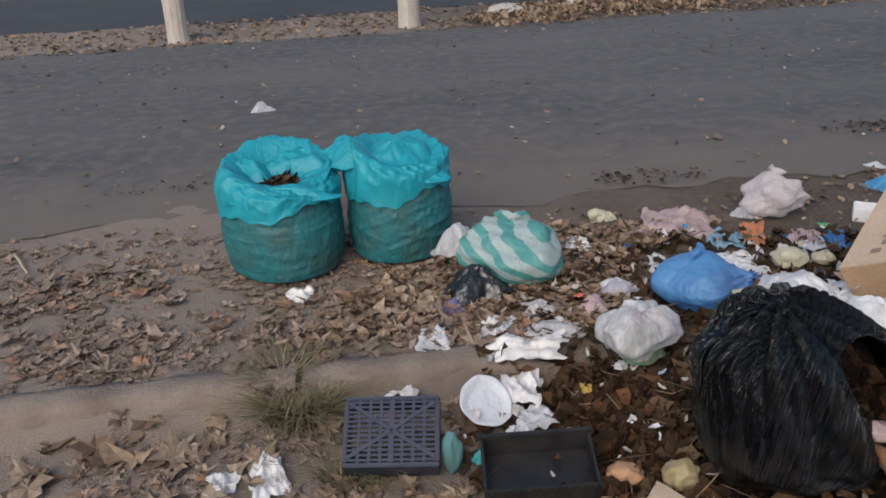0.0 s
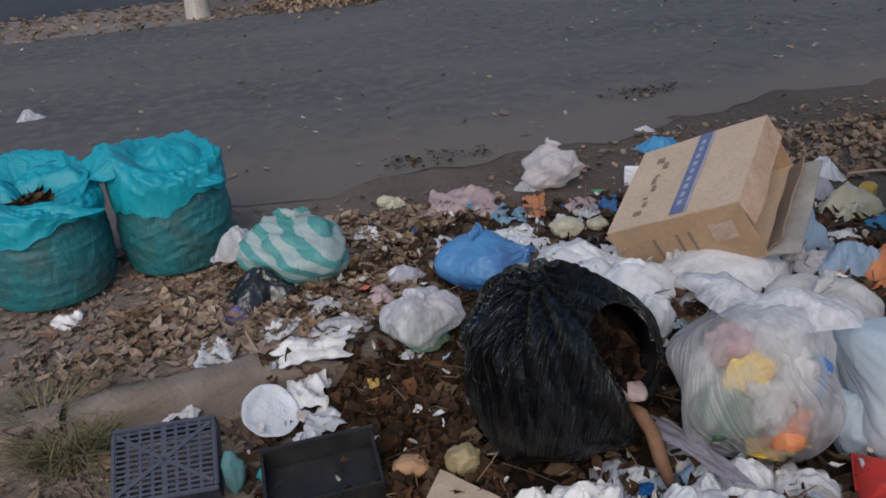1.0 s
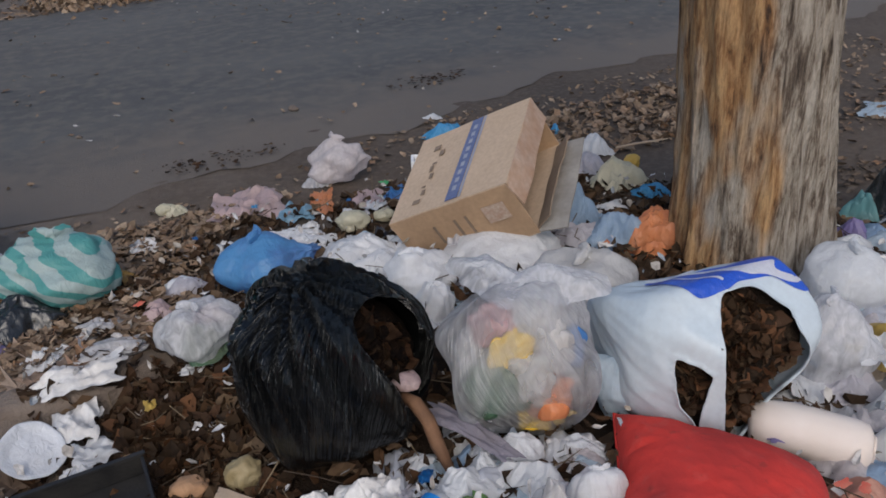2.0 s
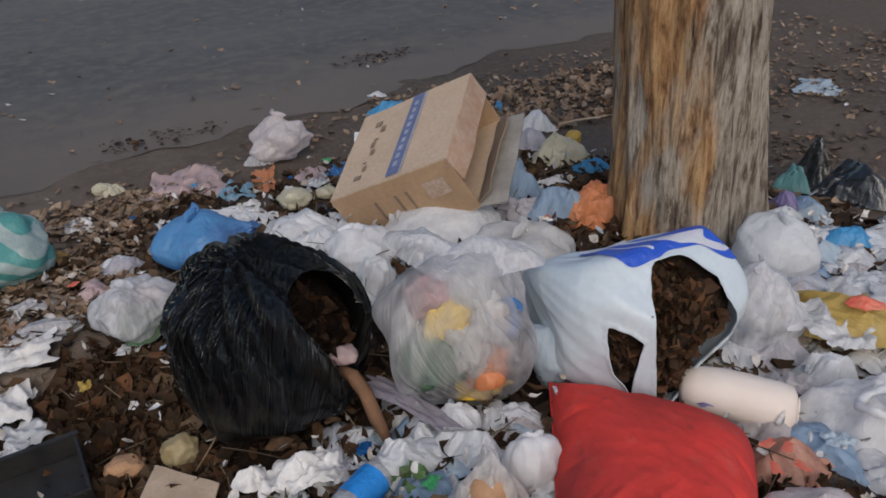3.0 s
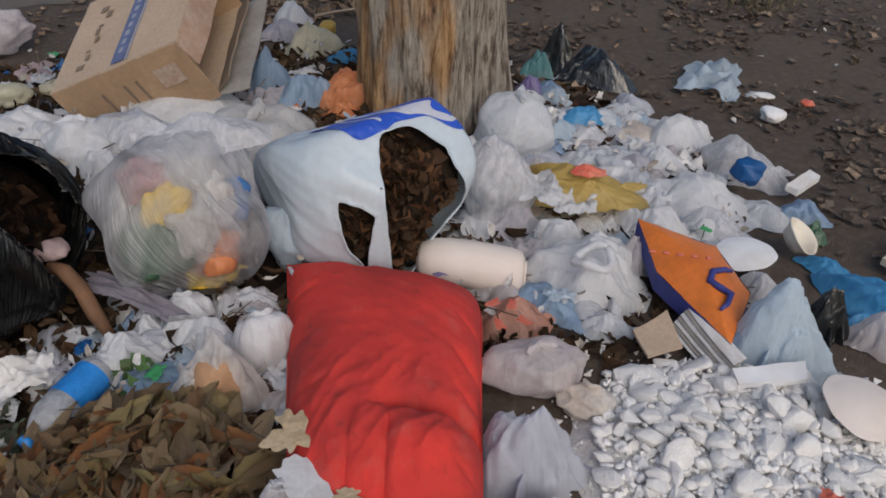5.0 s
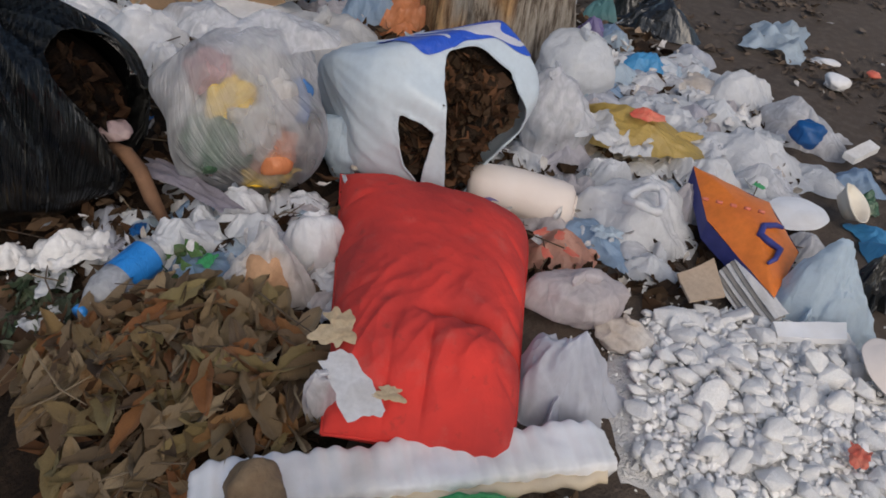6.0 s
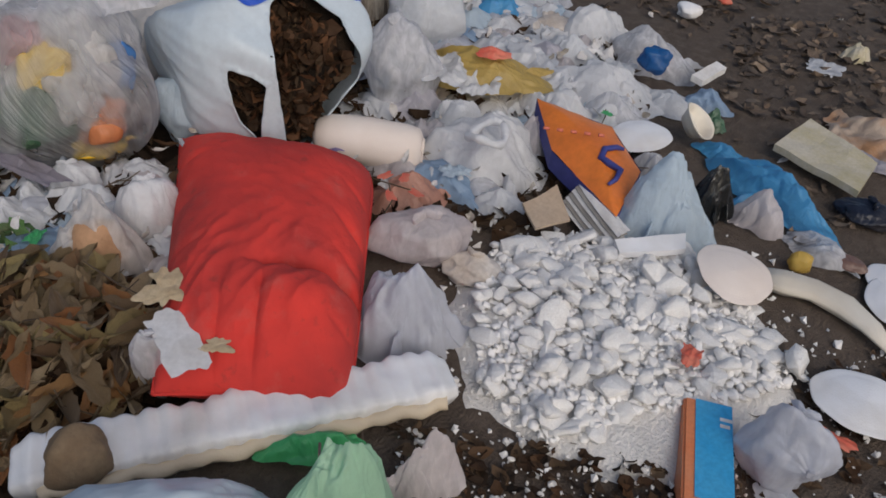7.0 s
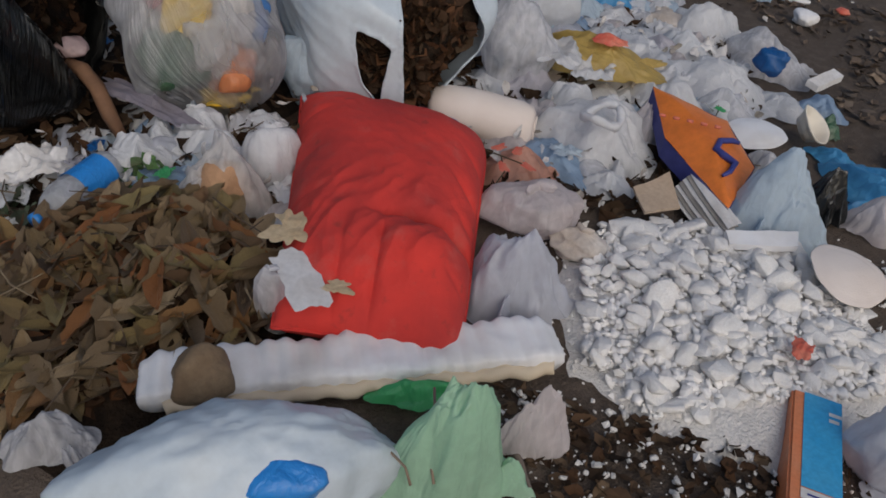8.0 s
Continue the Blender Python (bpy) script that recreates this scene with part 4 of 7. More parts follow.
def leaf_sack(label, loc, r, h, seed, yaw, dips, shut, folds):
    s = thing("leaf_sack", label, "sack", loc, yaw, "sacks of leaves")
    rings, seg = 90, 150
    a = np.linspace(0, 2 * np.pi, seg, endpoint=False)
    T, A = [q.ravel() for q in np.meshgrid(np.linspace(0, 1, rings), a, indexing="ij")]
    quads = lambda k: [(j * seg + i, j * seg + (i + 1) % seg, (j + 1) * seg + (i + 1) % seg, (j + 1) * seg + i) for j in range(k - 1) for i in range(seg)]
    prof = (0.88 + 0.12 * np.sin(np.pi * np.clip(T * 1.05, 0, 1)) ** 0.8) * smooth(-0.03, 0.07, T) ** 0.35
    p = np.stack([np.cos(A), np.sin(A), T * 2], 1)
    rim = 1 + 0.05 * swells(p * (1, 1, 0.5), seed, 2.0)
    R = r * prof * rim + 0.005 * ridges(p, seed + 1, 4.0, 5, (1, 1, 2)) + 0.003 * ridges(p, seed + 2, 13.0, 6, (1, 1, 1.5))
    body = np.stack([np.cos(A) * R, np.sin(A) * R, T * h * 0.72], 1)
    f = quads(rings)
    f.append(tuple(range(seg - 1, -1, -1)))
    solid("body", mesh_of("body", body, f), SACK, s, "mesh sack packed tight with leaves")
    k = 70
    T, A = [q.ravel() for q in np.meshgrid(np.linspace(0, 1, k), a, indexing="ij")]
    p = np.stack([np.cos(A), np.sin(A), T * 1.5], 1)
    rim = 1 + 0.05 * swells(np.stack([np.cos(A), np.sin(A), 0.4 + 0 * T], 1), seed, 2.0)
    top = h * 0.86 + sum(d * np.cos(A - radians(w)) ** 2 * (np.cos(A - radians(w)) > 0) for w, d in dips)
    low = h * (0.6 + 0.05 * np.sin(2 * A + seed) + 0.03 * np.sin(5 * A) + 0.012 * np.sin(17 * A))
    inner = h * 0.76
    z = np.where(T < 0.6, low + (top - low) * smooth(0, 0.6, T) ** 0.8, top + (inner - top) * smooth(0.6, 1.0, T))
    R = r * (1.012 - 0.13 * smooth(0.2, 0.6, T) ** 1.5 - shut * smooth(0.55, 1.0, T)) * rim
    fold = (0.016 * ridges(p, seed + 6, 4.0, 5) + 0.008 * ridges(p, seed + 8, 12.0, 6)) * (0.4 + smooth(0.1, 0.5, T))
    R = R + fold
    v = np.stack([np.cos(A) * R, np.sin(A) * R, z + 0.8 * fold], 1)
    solid("collar", mesh_of("collar", v, quads(k)), SACK_TOP, s, "bright turquoise loose mouth of the sack")
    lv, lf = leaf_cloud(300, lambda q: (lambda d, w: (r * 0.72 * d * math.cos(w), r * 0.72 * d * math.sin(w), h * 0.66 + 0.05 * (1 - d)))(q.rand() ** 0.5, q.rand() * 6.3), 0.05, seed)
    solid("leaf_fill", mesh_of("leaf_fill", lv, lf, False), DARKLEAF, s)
    for k, (dx, dy, z, sx, sy, sz) in enumerate(folds):
        fv, ff = drape(seed + 60 + k, (sx * r, sy * r, sz * h), 60)
        solid("collar_fold", mesh_of("collar_fold", fv + np.array((dx * r, dy * r, z * h)), ff), SACK_TOP, s, "loose fold of turquoise weave")
    return s


leaf_sack("bulging turquoise mesh sack of dead leaves with open mouth", (-0.625, 2.985, 0.000), 0.24, 0.485, 3, 0, ((100, 0.07), (190, 0.03), (-60, -0.04)), 0.52, ((0.25, 0.45, 0.74, 0.7, 0.45, 0.12), (-0.55, 0.3, 0.74, 0.35, 0.5, 0.1), (0.1, -0.62, 0.68, 0.75, 0.3, 0.07)))
leaf_sack("bulging turquoise mesh sack of dead leaves with folded mouth", (-0.172, 3.09, 0.000), 0.212, 0.485, 9, 0, ((60, 0.05), (170, 0.06), (220, 0.03)), 0.7, ((0.0, 0.1, 0.78, 0.8, 0.75, 0.12), (-0.85, 0.15, 0.8, 0.75, 0.55, 0.12), (0.3, -0.55, 0.7, 0.6, 0.35, 0.08)))

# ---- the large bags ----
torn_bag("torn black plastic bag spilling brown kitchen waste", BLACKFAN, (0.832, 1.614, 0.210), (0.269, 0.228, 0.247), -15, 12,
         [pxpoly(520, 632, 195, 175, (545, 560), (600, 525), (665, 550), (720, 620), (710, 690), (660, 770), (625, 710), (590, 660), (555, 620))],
         pleat=0.065, crease=0.04, lumps=0.09, axis=(-0.25, 0.1, 1), fine=0.006, facet=0.75, fill=(SHADEMUCK, SHADEFILL), fill_size=0.05, fill_count=150, inner=0.84, wander=0.28, taper=0.12, rag=0.05)
torn_bag("white plastic sack with blue print, open and full of leaves", WHITEBAG, (1.629, 1.238, 0.202), (0.239, 0.192, 0.238), -45, 31,
         [pxpoly(1150, 592, 170, 160, (1180, 500), (1225, 480), (1284, 515), (1317, 600), (1302, 690), (1220, 752), (1195, 640), (1185, 560)),
          pxpoly(1150, 592, 170, 160, (1110, 628), (1190, 655), (1175, 745), (1125, 715))],
         [("blue_print", ROYAL, [[(-0.72, 0.66), (-0.4, 0.6), (-0.02, 0.40), (0.16, 0.52), (0.36, 0.70), (0.6, 0.72), (0.82, 0.55), (0.78, 0.72), (0.5, 0.9), (0.1, 0.97), (-0.4, 0.9)]]),
          ("white_stripe", WHITE, [[(-0.35, 0.86), (0.1, 0.86), (0.55, 0.78), (0.55, 0.82), (0.1, 0.91), (-0.3, 0.91)], [(-0.5, 0.74), (-0.1, 0.66), (0.2, 0.72), (0.2, 0.77), (-0.1, 0.71), (-0.45, 0.79)],
                                  [(0.2, 0.8), (0.5, 0.76), (0.76, 0.62), (0.76, 0.66), (0.5, 0.81), (0.2, 0.84)], [(0.05, 0.6), (0.3, 0.72), (0.55, 0.74), (0.55, 0.77), (0.3, 0.76), (0.03, 0.64)], [(-0.62, 0.69), (-0.35, 0.83), (-0.05, 0.95), (-0.12, 0.97), (-0.42, 0.87), (-0.68, 0.72)]])],
         pleat=0.012, crease=0.05, lumps=0.1, fine=0.006, facet=0.95, fill_size=0.055, fill_count=760, axis=(-0.8, 0.2, 0.3), inner=0.9, down=36.0, wander=0.5, taper=0.3)


def filled_bag(label, mat, loc, rad, yaw, seed, packs, down=32.0, **kw):
    """A see-through bag with what lies in it."""
    t = thing("rubbish_bag", label, "rubbish bag", loc)
    v = settle(crumpled(seed, rad, **kw), loc, yaw)
    solid("body", mesh_of("body", v, UF), mat, t)
    s, c = math.sin(radians(down)), math.cos(radians(down))
    for i, (mt, u, w, size) in enumerate(packs):
        d = math.sqrt(max(0.0, 0.6 - u * u - w * w))
        p = np.array((u, w * s - d * c, w * c + d * s)) * 0.87 * np.array(rad)
        q = crumpled(seed + 90 + i, tuple(x * max(rad) for x in size), verts=SV, crease=0.2, facet=1.1, lumps=0.25)
        a = radians(yaw)
        m = np.array(((math.cos(a), -math.sin(a), 0), (math.sin(a), math.cos(a), 0), (0, 0, 1)))
        w3 = (q + p) @ m.T
        w3[:, 2] = np.maximum(w3[:, 2], 0.012 - loc[2])
        solid("waste", mesh_of("waste", w3, SF), mt, t)
    # the gathered mouth lies folded over the shoulder
    for k, (x, y, z, a) in enumerate(((0.35, 0.2, 0.7, 20), (-0.3, 0.4, 0.72, -50))):
        fv, ff = drape(seed + 60 + k, (0.62 * rad[0], 0.5 * rad[1], 0.16 * rad[2]), 60)
        fv = fv @ np.array(Matrix.Rotation(radians(yaw + a), 3, "Z")).T + np.array(Matrix.Rotation(radians(yaw), 3, "Z") @ Vector((x * rad[0], y * rad[1], z * rad[2])))
        solid("gathered_mouth", mesh_of("gathered_mouth", fv, ff), CLEARISH, t, "milky folds of the gathered mouth")
    return t


filled_bag("knotted clear plastic bag full of coloured kitchen waste", VEIL, (1.247, 1.422, 0.202), (0.203, 0.162, 0.237), -31, 21,
           ((YELLOWPACK, -0.16, -0.08, (0.2, 0.1, 0.34)), (GREENDARK, -0.3, -0.44, (0.38, 0.26, 0.34)), (ORANGE, 0.36, -0.5, (0.28, 0.2, 0.24)), (PINK, -0.34, 0.28, (0.3, 0.16, 0.26)),
            (BLUE, 0.68, 0.14, (0.12, 0.12, 0.26)), (BEIGEBAG, 0.1, 0.4, (0.34, 0.24, 0.24)), (BEIGEBAG, 0.42, 0.0, (0.2, 0.16, 0.26)), (BEIGEBAG, -0.66, -0.1, (0.2, 0.2, 0.35)), (YELLOWPACK, 0.2, -0.76, (0.26, 0.2, 0.12)), (BEIGEBAG, 0.1, -0.3, (0.24, 0.2, 0.3))),
           pleat=0.045, crease=0.05, facet=0.8, lumps=0.24, axis=(0.35, 0.25, 0.9), wander=0.25, fine=0.012)
B = "rubbish bag"
bag("rubbish_bag", "milky plastic bag of beige waste slumped against another", B, BEIGEBAG, (1.610, 1.665, 0.133), (0.158, 0.126, 0.156), -36, seed=52, lumps=0.18)
bag("rubbish_bag", "full white plastic bag behind the clear one", B, BRIGHT, (1.625, 2.170, 0.066), (0.206, 0.154, 0.08), -30, seed=53, crease=0.06)
for k, (loc, rad, yaw) in enumerate((((1.243, 2.486, 0.051), (0.205, 0.138, 0.061), -21), ((1.290, 2.120, 0.074), (0.120, 0.108, 0.087), -25), ((1.422, 2.457, 0.039), (0.156, 0.106, 0.046), -25), ((1.080, 2.718, 0.027), (0.129, 0.075, 0.032), -16))):
    bag("rubbish_bag", "bright white film bag crushed behind the black bag", B, BRIGHT, loc, rad, yaw, seed=531 + k, loose=True, group="crushed white film bags")
bag("rubbish_bag", "pale blue thin plastic bag under the sack", B, PALE_BLUE, (1.480, 1.322, 0.091), (0.080, 0.064, 0.107), -40, seed=54)
bag("rubbish_bag", "teal and white striped shopping bag tied with a handle", B, TEALWHITE, (0.252, 2.784, 0.108), (0.19, 0.155, 0.125), -12, seed=5, crease=0.12, lumps=0.2, facet=1.0, pleat=0.06, axis=(-0.8, 0, 0.5), wander=0.4)
bag("rubbish_bag", "black plastic bag under the striped one", B, BLACK, (0.12, 2.66, 0.062), (0.15, 0.10, 0.07), 1, seed=6, loose=True)
bag("rubbish_bag", "pale knotted handle end of a striped bag", B, CLEARISH, (0.06, 2.82, 0.155), (0.085, 0.06, 0.07), 2, seed=7, small=True, loose=True)
bag("rubbish_bag", "tightly tied blue plastic bag of waste", B, BLUE2, (0.877, 2.493, 0.082), (0.155, 0.13, 0.105), -11, seed=8, pleat=0.05, axis=(1, 0, 0.3), neck=0.3, facet=0.4, crease=0.05, wander=0.5)
bag("rubbish_bag", "milky film bag of soft food scraps", B, CLEARISH, (0.6, 2.2, 0.075), (0.118, 0.093, 0.095), -6, seed=9, crease=0.16, lumps=0.22, pleat=0.06, facet=0.9, wander=0.5)
bag("food_waste", "dark soft food scraps inside thin film", "waste", GREENDARK, (0.61, 2.2, 0.045), (0.089, 0.071, 0.055), -6, seed=10, small=True)
bag("food_waste", "pinkish food scraps inside thin film", "waste", PINK, (0.652, 2.268, 0.072), (0.069, 0.054, 0.026), -7, seed=11, small=True, floor=0.0)
bag("plastic_bottle", "crushed milky plastic bottle lying on leaves", "bottle", CLEARISH, (0.357, 2.330, -0.005), (0.120, 0.054, 0.053), -4, seed=13, pleat=0.03, axis=(1, 0, 0))
bag("black_bag", "small torn black bag beside the tree", B, BLACK, (3.14, 1.65, 0.073), (0.17, 0.11, 0.088), -52, seed=14, loose=True)
bag("rubbish_bag", "upright fold of torn black film beyond the tree", B, BLACK, (3.09, 1.79, 0.105), (0.085, 0.06, 0.115), -65, seed=19, small=True)
bag("rubbish_bag", "small thin teal film bag near the tree", B, TEALCLEAR, (2.98, 1.80, 0.06), (0.06, 0.05, 0.07), -54, seed=16, small=True)

# behind the box and round the tree
bag("rubbish_bag", "thin blue plastic bag crushed behind the box", B, MIXBLUE, (2.058, 2.309, 0.089), (0.113, 0.091, 0.105), -36, seed=61, loose=True)
bag("rubbish_bag", "pale blue film bag crushed by the tree", B, MIXBLUE, (2.064, 2.105, 0.072), (0.123, 0.099, 0.085), -39, seed=62)
bag("rubbish_bag", "crumpled orange plastic bag against the tree", B, ORANGE, (2.19, 2.02, 0.082), (0.135, 0.10, 0.095), -41, seed=63, crease=0.18, neck=0.4, axis=(0.4, -0.6, -0.2), loose=True)
bag("rubbish_bag", "loose tail of an orange plastic bag", B, ORANGE, (2.1, 1.935, 0.045), (0.06, 0.04, 0.055), -41, seed=64, small=True, crease=0.2)
bag("rubbish_bag", "bright blue film by the tree base", B, SKYBLUE, (2.488, 2.398, 0.026), (0.071, 0.057, 0.030), -41, seed=65, small=True)
bag("rubbish_bag", "white bag stained with yellow food", B, CREAM, (2.447, 2.564, 0.065), (0.115, 0.092, 0.077), -39, seed=66, loose=True)
bag("food_waste", "orange yellow food stain lump on a bag", "waste", YELLOW, (2.535, 2.587, 0.078), (0.034, 0.028, 0.032), -40, seed=67, small=True, floor=0.0)
bag("rubbish_bag", "small white plastic bag behind the box", B, WHITE, (2.592, 2.921, 0.051), (0.080, 0.064, 0.059), -37, seed=68, small=True, loose=True)
bag("rubbish_bag", "greyish film bag behind the box", B, LILAC, (2.431, 2.788, 0.038), (0.102, 0.082, 0.045), -36, seed=69, small=True)
bag("rubbish_bag", "blue film corner behind the box", B, SKYBLUE, (2.598, 3.261, 0.027), (0.036, 0.029, 0.032), -34, seed=70, small=True)
bag("rubbish_bag", "grey crumpled film under the box flaps", B, LILAC, (1.961, 2.153, 0.057), (0.113, 0.090, 0.067), -36, seed=71)
bag("yellow_wrapper", "small yellow film scrap by the tree", "wrapper", YELLOW, (2.122, 1.913, 0.018), (0.042, 0.033, 0.021), -42, seed=72, small=True)

# far side of the heap, by the road
bag("rubbish_bag", "clear bag with pink waste at the road edge", B, CLEARPINK, (1.441, 3.279, 0.076), (0.13, 0.105, 0.089), -18, seed=73, crease=0.16, lumps=0.24, facet=1.0, axis=(0.8, 0.2, 0.4), pleat=0.06)
bag("rubbish_bag", "clear film end of a small bag", B, CLEARISH, (1.339, 3.273, 0.034), (0.052, 0.042, 0.040), -16, seed=74, small=True)
scrap("plastic_film", "crumpled pink plastic film on leaves", "film", PINKPALE, (1.004, 3.186, 0.030), (0.294, 0.303), -11, seed=75, lift=0.7)
scrap("plastic_film", "crumpled light blue film scrap", "film", SKYPALE, (1.146, 3.007, 0.030), (0.151, 0.178), -14, seed=76, lift=0.7)
scrap("plastic_film", "small orange film scrap", "film", ORANGE, (1.283, 3.055, 0.030), (0.094, 0.224), -16, seed=77, lift=0.8)
bag("rubbish_bag", "small blue film scrap lying on the road edge", B, SKYBLUE, (2.121, 3.541, 0.041), (0.098, 0.078, 0.048), -26, seed=78, small=True, crease=0.18)
scrap("plastic_film", "dark blue film scrap among leaves", "film", BLUE, (1.570, 2.947, 0.030), (0.095, 0.176), -22, seed=79, lift=0.7)
scrap("plastic_film", "pinkish film among leaves near the box", "film", PINKPALE, (1.468, 2.980, 0.030), (0.119, 0.187), -20, seed=80, lift=0.6)
bag("paper_wrap", "crumpled pale yellow paper beside the box", "paper", CREAM, (1.304, 2.745, 0.040), (0.068, 0.054, 0.047), -18, seed=81, small=True, crease=0.15)
bag("paper_wrap", "crumpled cream paper beside the box", "paper", CREAM, (1.444, 2.764, 0.024), (0.045, 0.036, 0.028), -21, seed=82, small=True)
scrap("plastic_film", "yellow film edge under the black bag", "film", CREAM, (1.025, 2.347, 0.100), (0.168, 0.108), -15, seed=83, lift=0.5)
bag("rubbish_bag", "pale yellow film scrap on the road edge", B, CREAM, (0.724, 3.304, 0.023), (0.042, 0.034, 0.027), -6, seed=84, small=True)
bag("rubbish_bag", "dark lump of film beside the box", B, NAVY, (1.363, 2.623, 0.029), (0.028, 0.022, 0.034), -20, seed=85, small=True)


# ---- white plastic tray on the road edge, with a dark opening ----
def tray_box(label, loc, size, yaw, mat, inside, wall=0.012):
    w, d, h = size
    t = thing("plastic_tray", label, "tray", loc, yaw)
    solid("base", box_bm(-w / 2, w / 2, -d / 2, d / 2, 0, wall, 0.003), mat, t)
    for x0, x1, y0, y1 in ((-w / 2, w / 2, -d / 2, -d / 2 + wall), (-w / 2, w / 2, d / 2 - wall, d / 2), (-w / 2, -w / 2 + wall, -d / 2 + wall, d / 2 - wall), (w / 2 - wall, w / 2, -d / 2 + wall, d / 2 - wall)):
        solid("side", box_bm(x0, x1, y0, y1, wall, h, 0.003), mat, t)
    # added sheet whose dark colour gives the opening its shade
    solid("lining", box_bm(-w / 2 + wall, w / 2 - wall, -d / 2 + wall, d / 2 - wall, wall, wall + 0.004), inside, t)
    return t


tray_box("white foam tray lying at the road edge", (1.837, 3.175, 0.000), (0.15, 0.10, 0.06), -25, FOAM, CARD_IN)


# ---- plastic crates ----
def crate(label, m, w, l, h, mat):
    """A ventilated fruit crate; its slotted floor lies in the plane z = 0, walls go down from it."""
    t = thing("plastic_crate", label, "crate")
    t.matrix_basis = m
    e = 0.012
    for x0, x1, y0, y1 in ((0, w, 0, e), (0, w, l - e, l), (0, e, e, l - e), (w - e, w, e, l - e)):
        solid("wall", box_bm(x0, x1, y0, y1, -h, 0, 0.003), mat, t)
    solid("bar", box_bm(w / 2 - 0.007, w / 2 + 0.007, e, l - e, -0.009, 0.001), mat, t)
    rows, cols = 13, 8
    for j in range(rows):
        y = e + (l - 2 * e) * (j + 0.5) / rows
        solid("slat", box_bm(e, w - e, y - 0.003, y + 0.003, -0.006, 0), mat, t)
    for i in range(1, cols):
        if i == cols // 2:
            continue
        x = e + (w - 2 * e) * i / cols
        solid("slat", box_bm(x - 0.004, x + 0.004, e, l - e, -0.007, -0.001), mat, t)
    for a, b in (((w / 2, l * 0.5), (w - e, l * 0.9)), ((w / 2, l * 0.5), (w - e, l * 0.12)), ((w / 2, l * 0.5), (e, l * 0.12)), ((w / 2, l * 0.5), (e, l * 0.9))):
        d = Vector((b[0] - a[0], b[1] - a[1], 0))
        bm = box_bm(0, d.length, -0.005, 0.005, -0.008, 0.003)
        bmesh.ops.transform(bm, verts=bm.verts, matrix=Matrix.Translation((a[0], a[1], 0)) @ Matrix.Rotation(math.atan2(d.y, d.x), 4, "Z"))
        solid("rib", bm, mat, t)
    return t


def frame_of(origin, right, back):
    o, r, b = Vector(origin), Vector(right), Vector(back)
    x = (r - o).normalized()
    n = x.cross(b - o).normalized()
    y = n.cross(x)
    return Matrix(((x.x, y.x, n.x, o.x), (x.y, y.y, n.y, o.y), (x.z, y.z, n.z, o.z), (0, 0, 0, 1))), (r - o).length, (b - o).dot(y)


m, w, l = frame_of((-0.294, 1.716, -0.020), (-0.035, 1.705, -0.020), (-0.284, 1.880, 0.090))
crate("dark blue slotted plastic fruit crate turned upside down", m, w, l, 0.085, CRATE)


def open_crate(label, m, w, l, h, mat):
    """A shallow crate standing open, with notched walls."""
    t = thing("plastic_crate", label, "crate")
    t.matrix_basis = m
    e = 0.008
    solid("base", box_bm(0, w, 0, l, 0, e, 0.002), mat, t)
    for x0, x1, y0, y1 in ((0, w, 0, e), (0, w, l - e, l), (0, e, e, l - e), (w - e, w, e, l - e)):
        solid("wall", box_bm(x0, x1, y0, y1, e, h, 0.002), mat, t)
    for i in range(9):
        x = w * (i + 0.5) / 9
        solid("rib", box_bm(x - 0.003, x + 0.003, l, l + 0.004, e, h - 0.005), mat, t)
        solid("rib", box_bm(x - 0.003, x + 0.003, -0.004, 0, e, h - 0.005), mat, t)
    solid("rim", box_bm(-0.006, w + 0.006, l - e, l + 0.006, h, h + 0.006, 0.002), mat, t)
    return t


m, w, l = frame_of((0.077, 1.573, -0.060), (0.365, 1.573, -0.050), (0.044, 1.751, -0.030))
open_crate("black plastic crate half buried in rotting leaves", m, w, l, 0.07, TRAY)

# ---- the red cushion ----


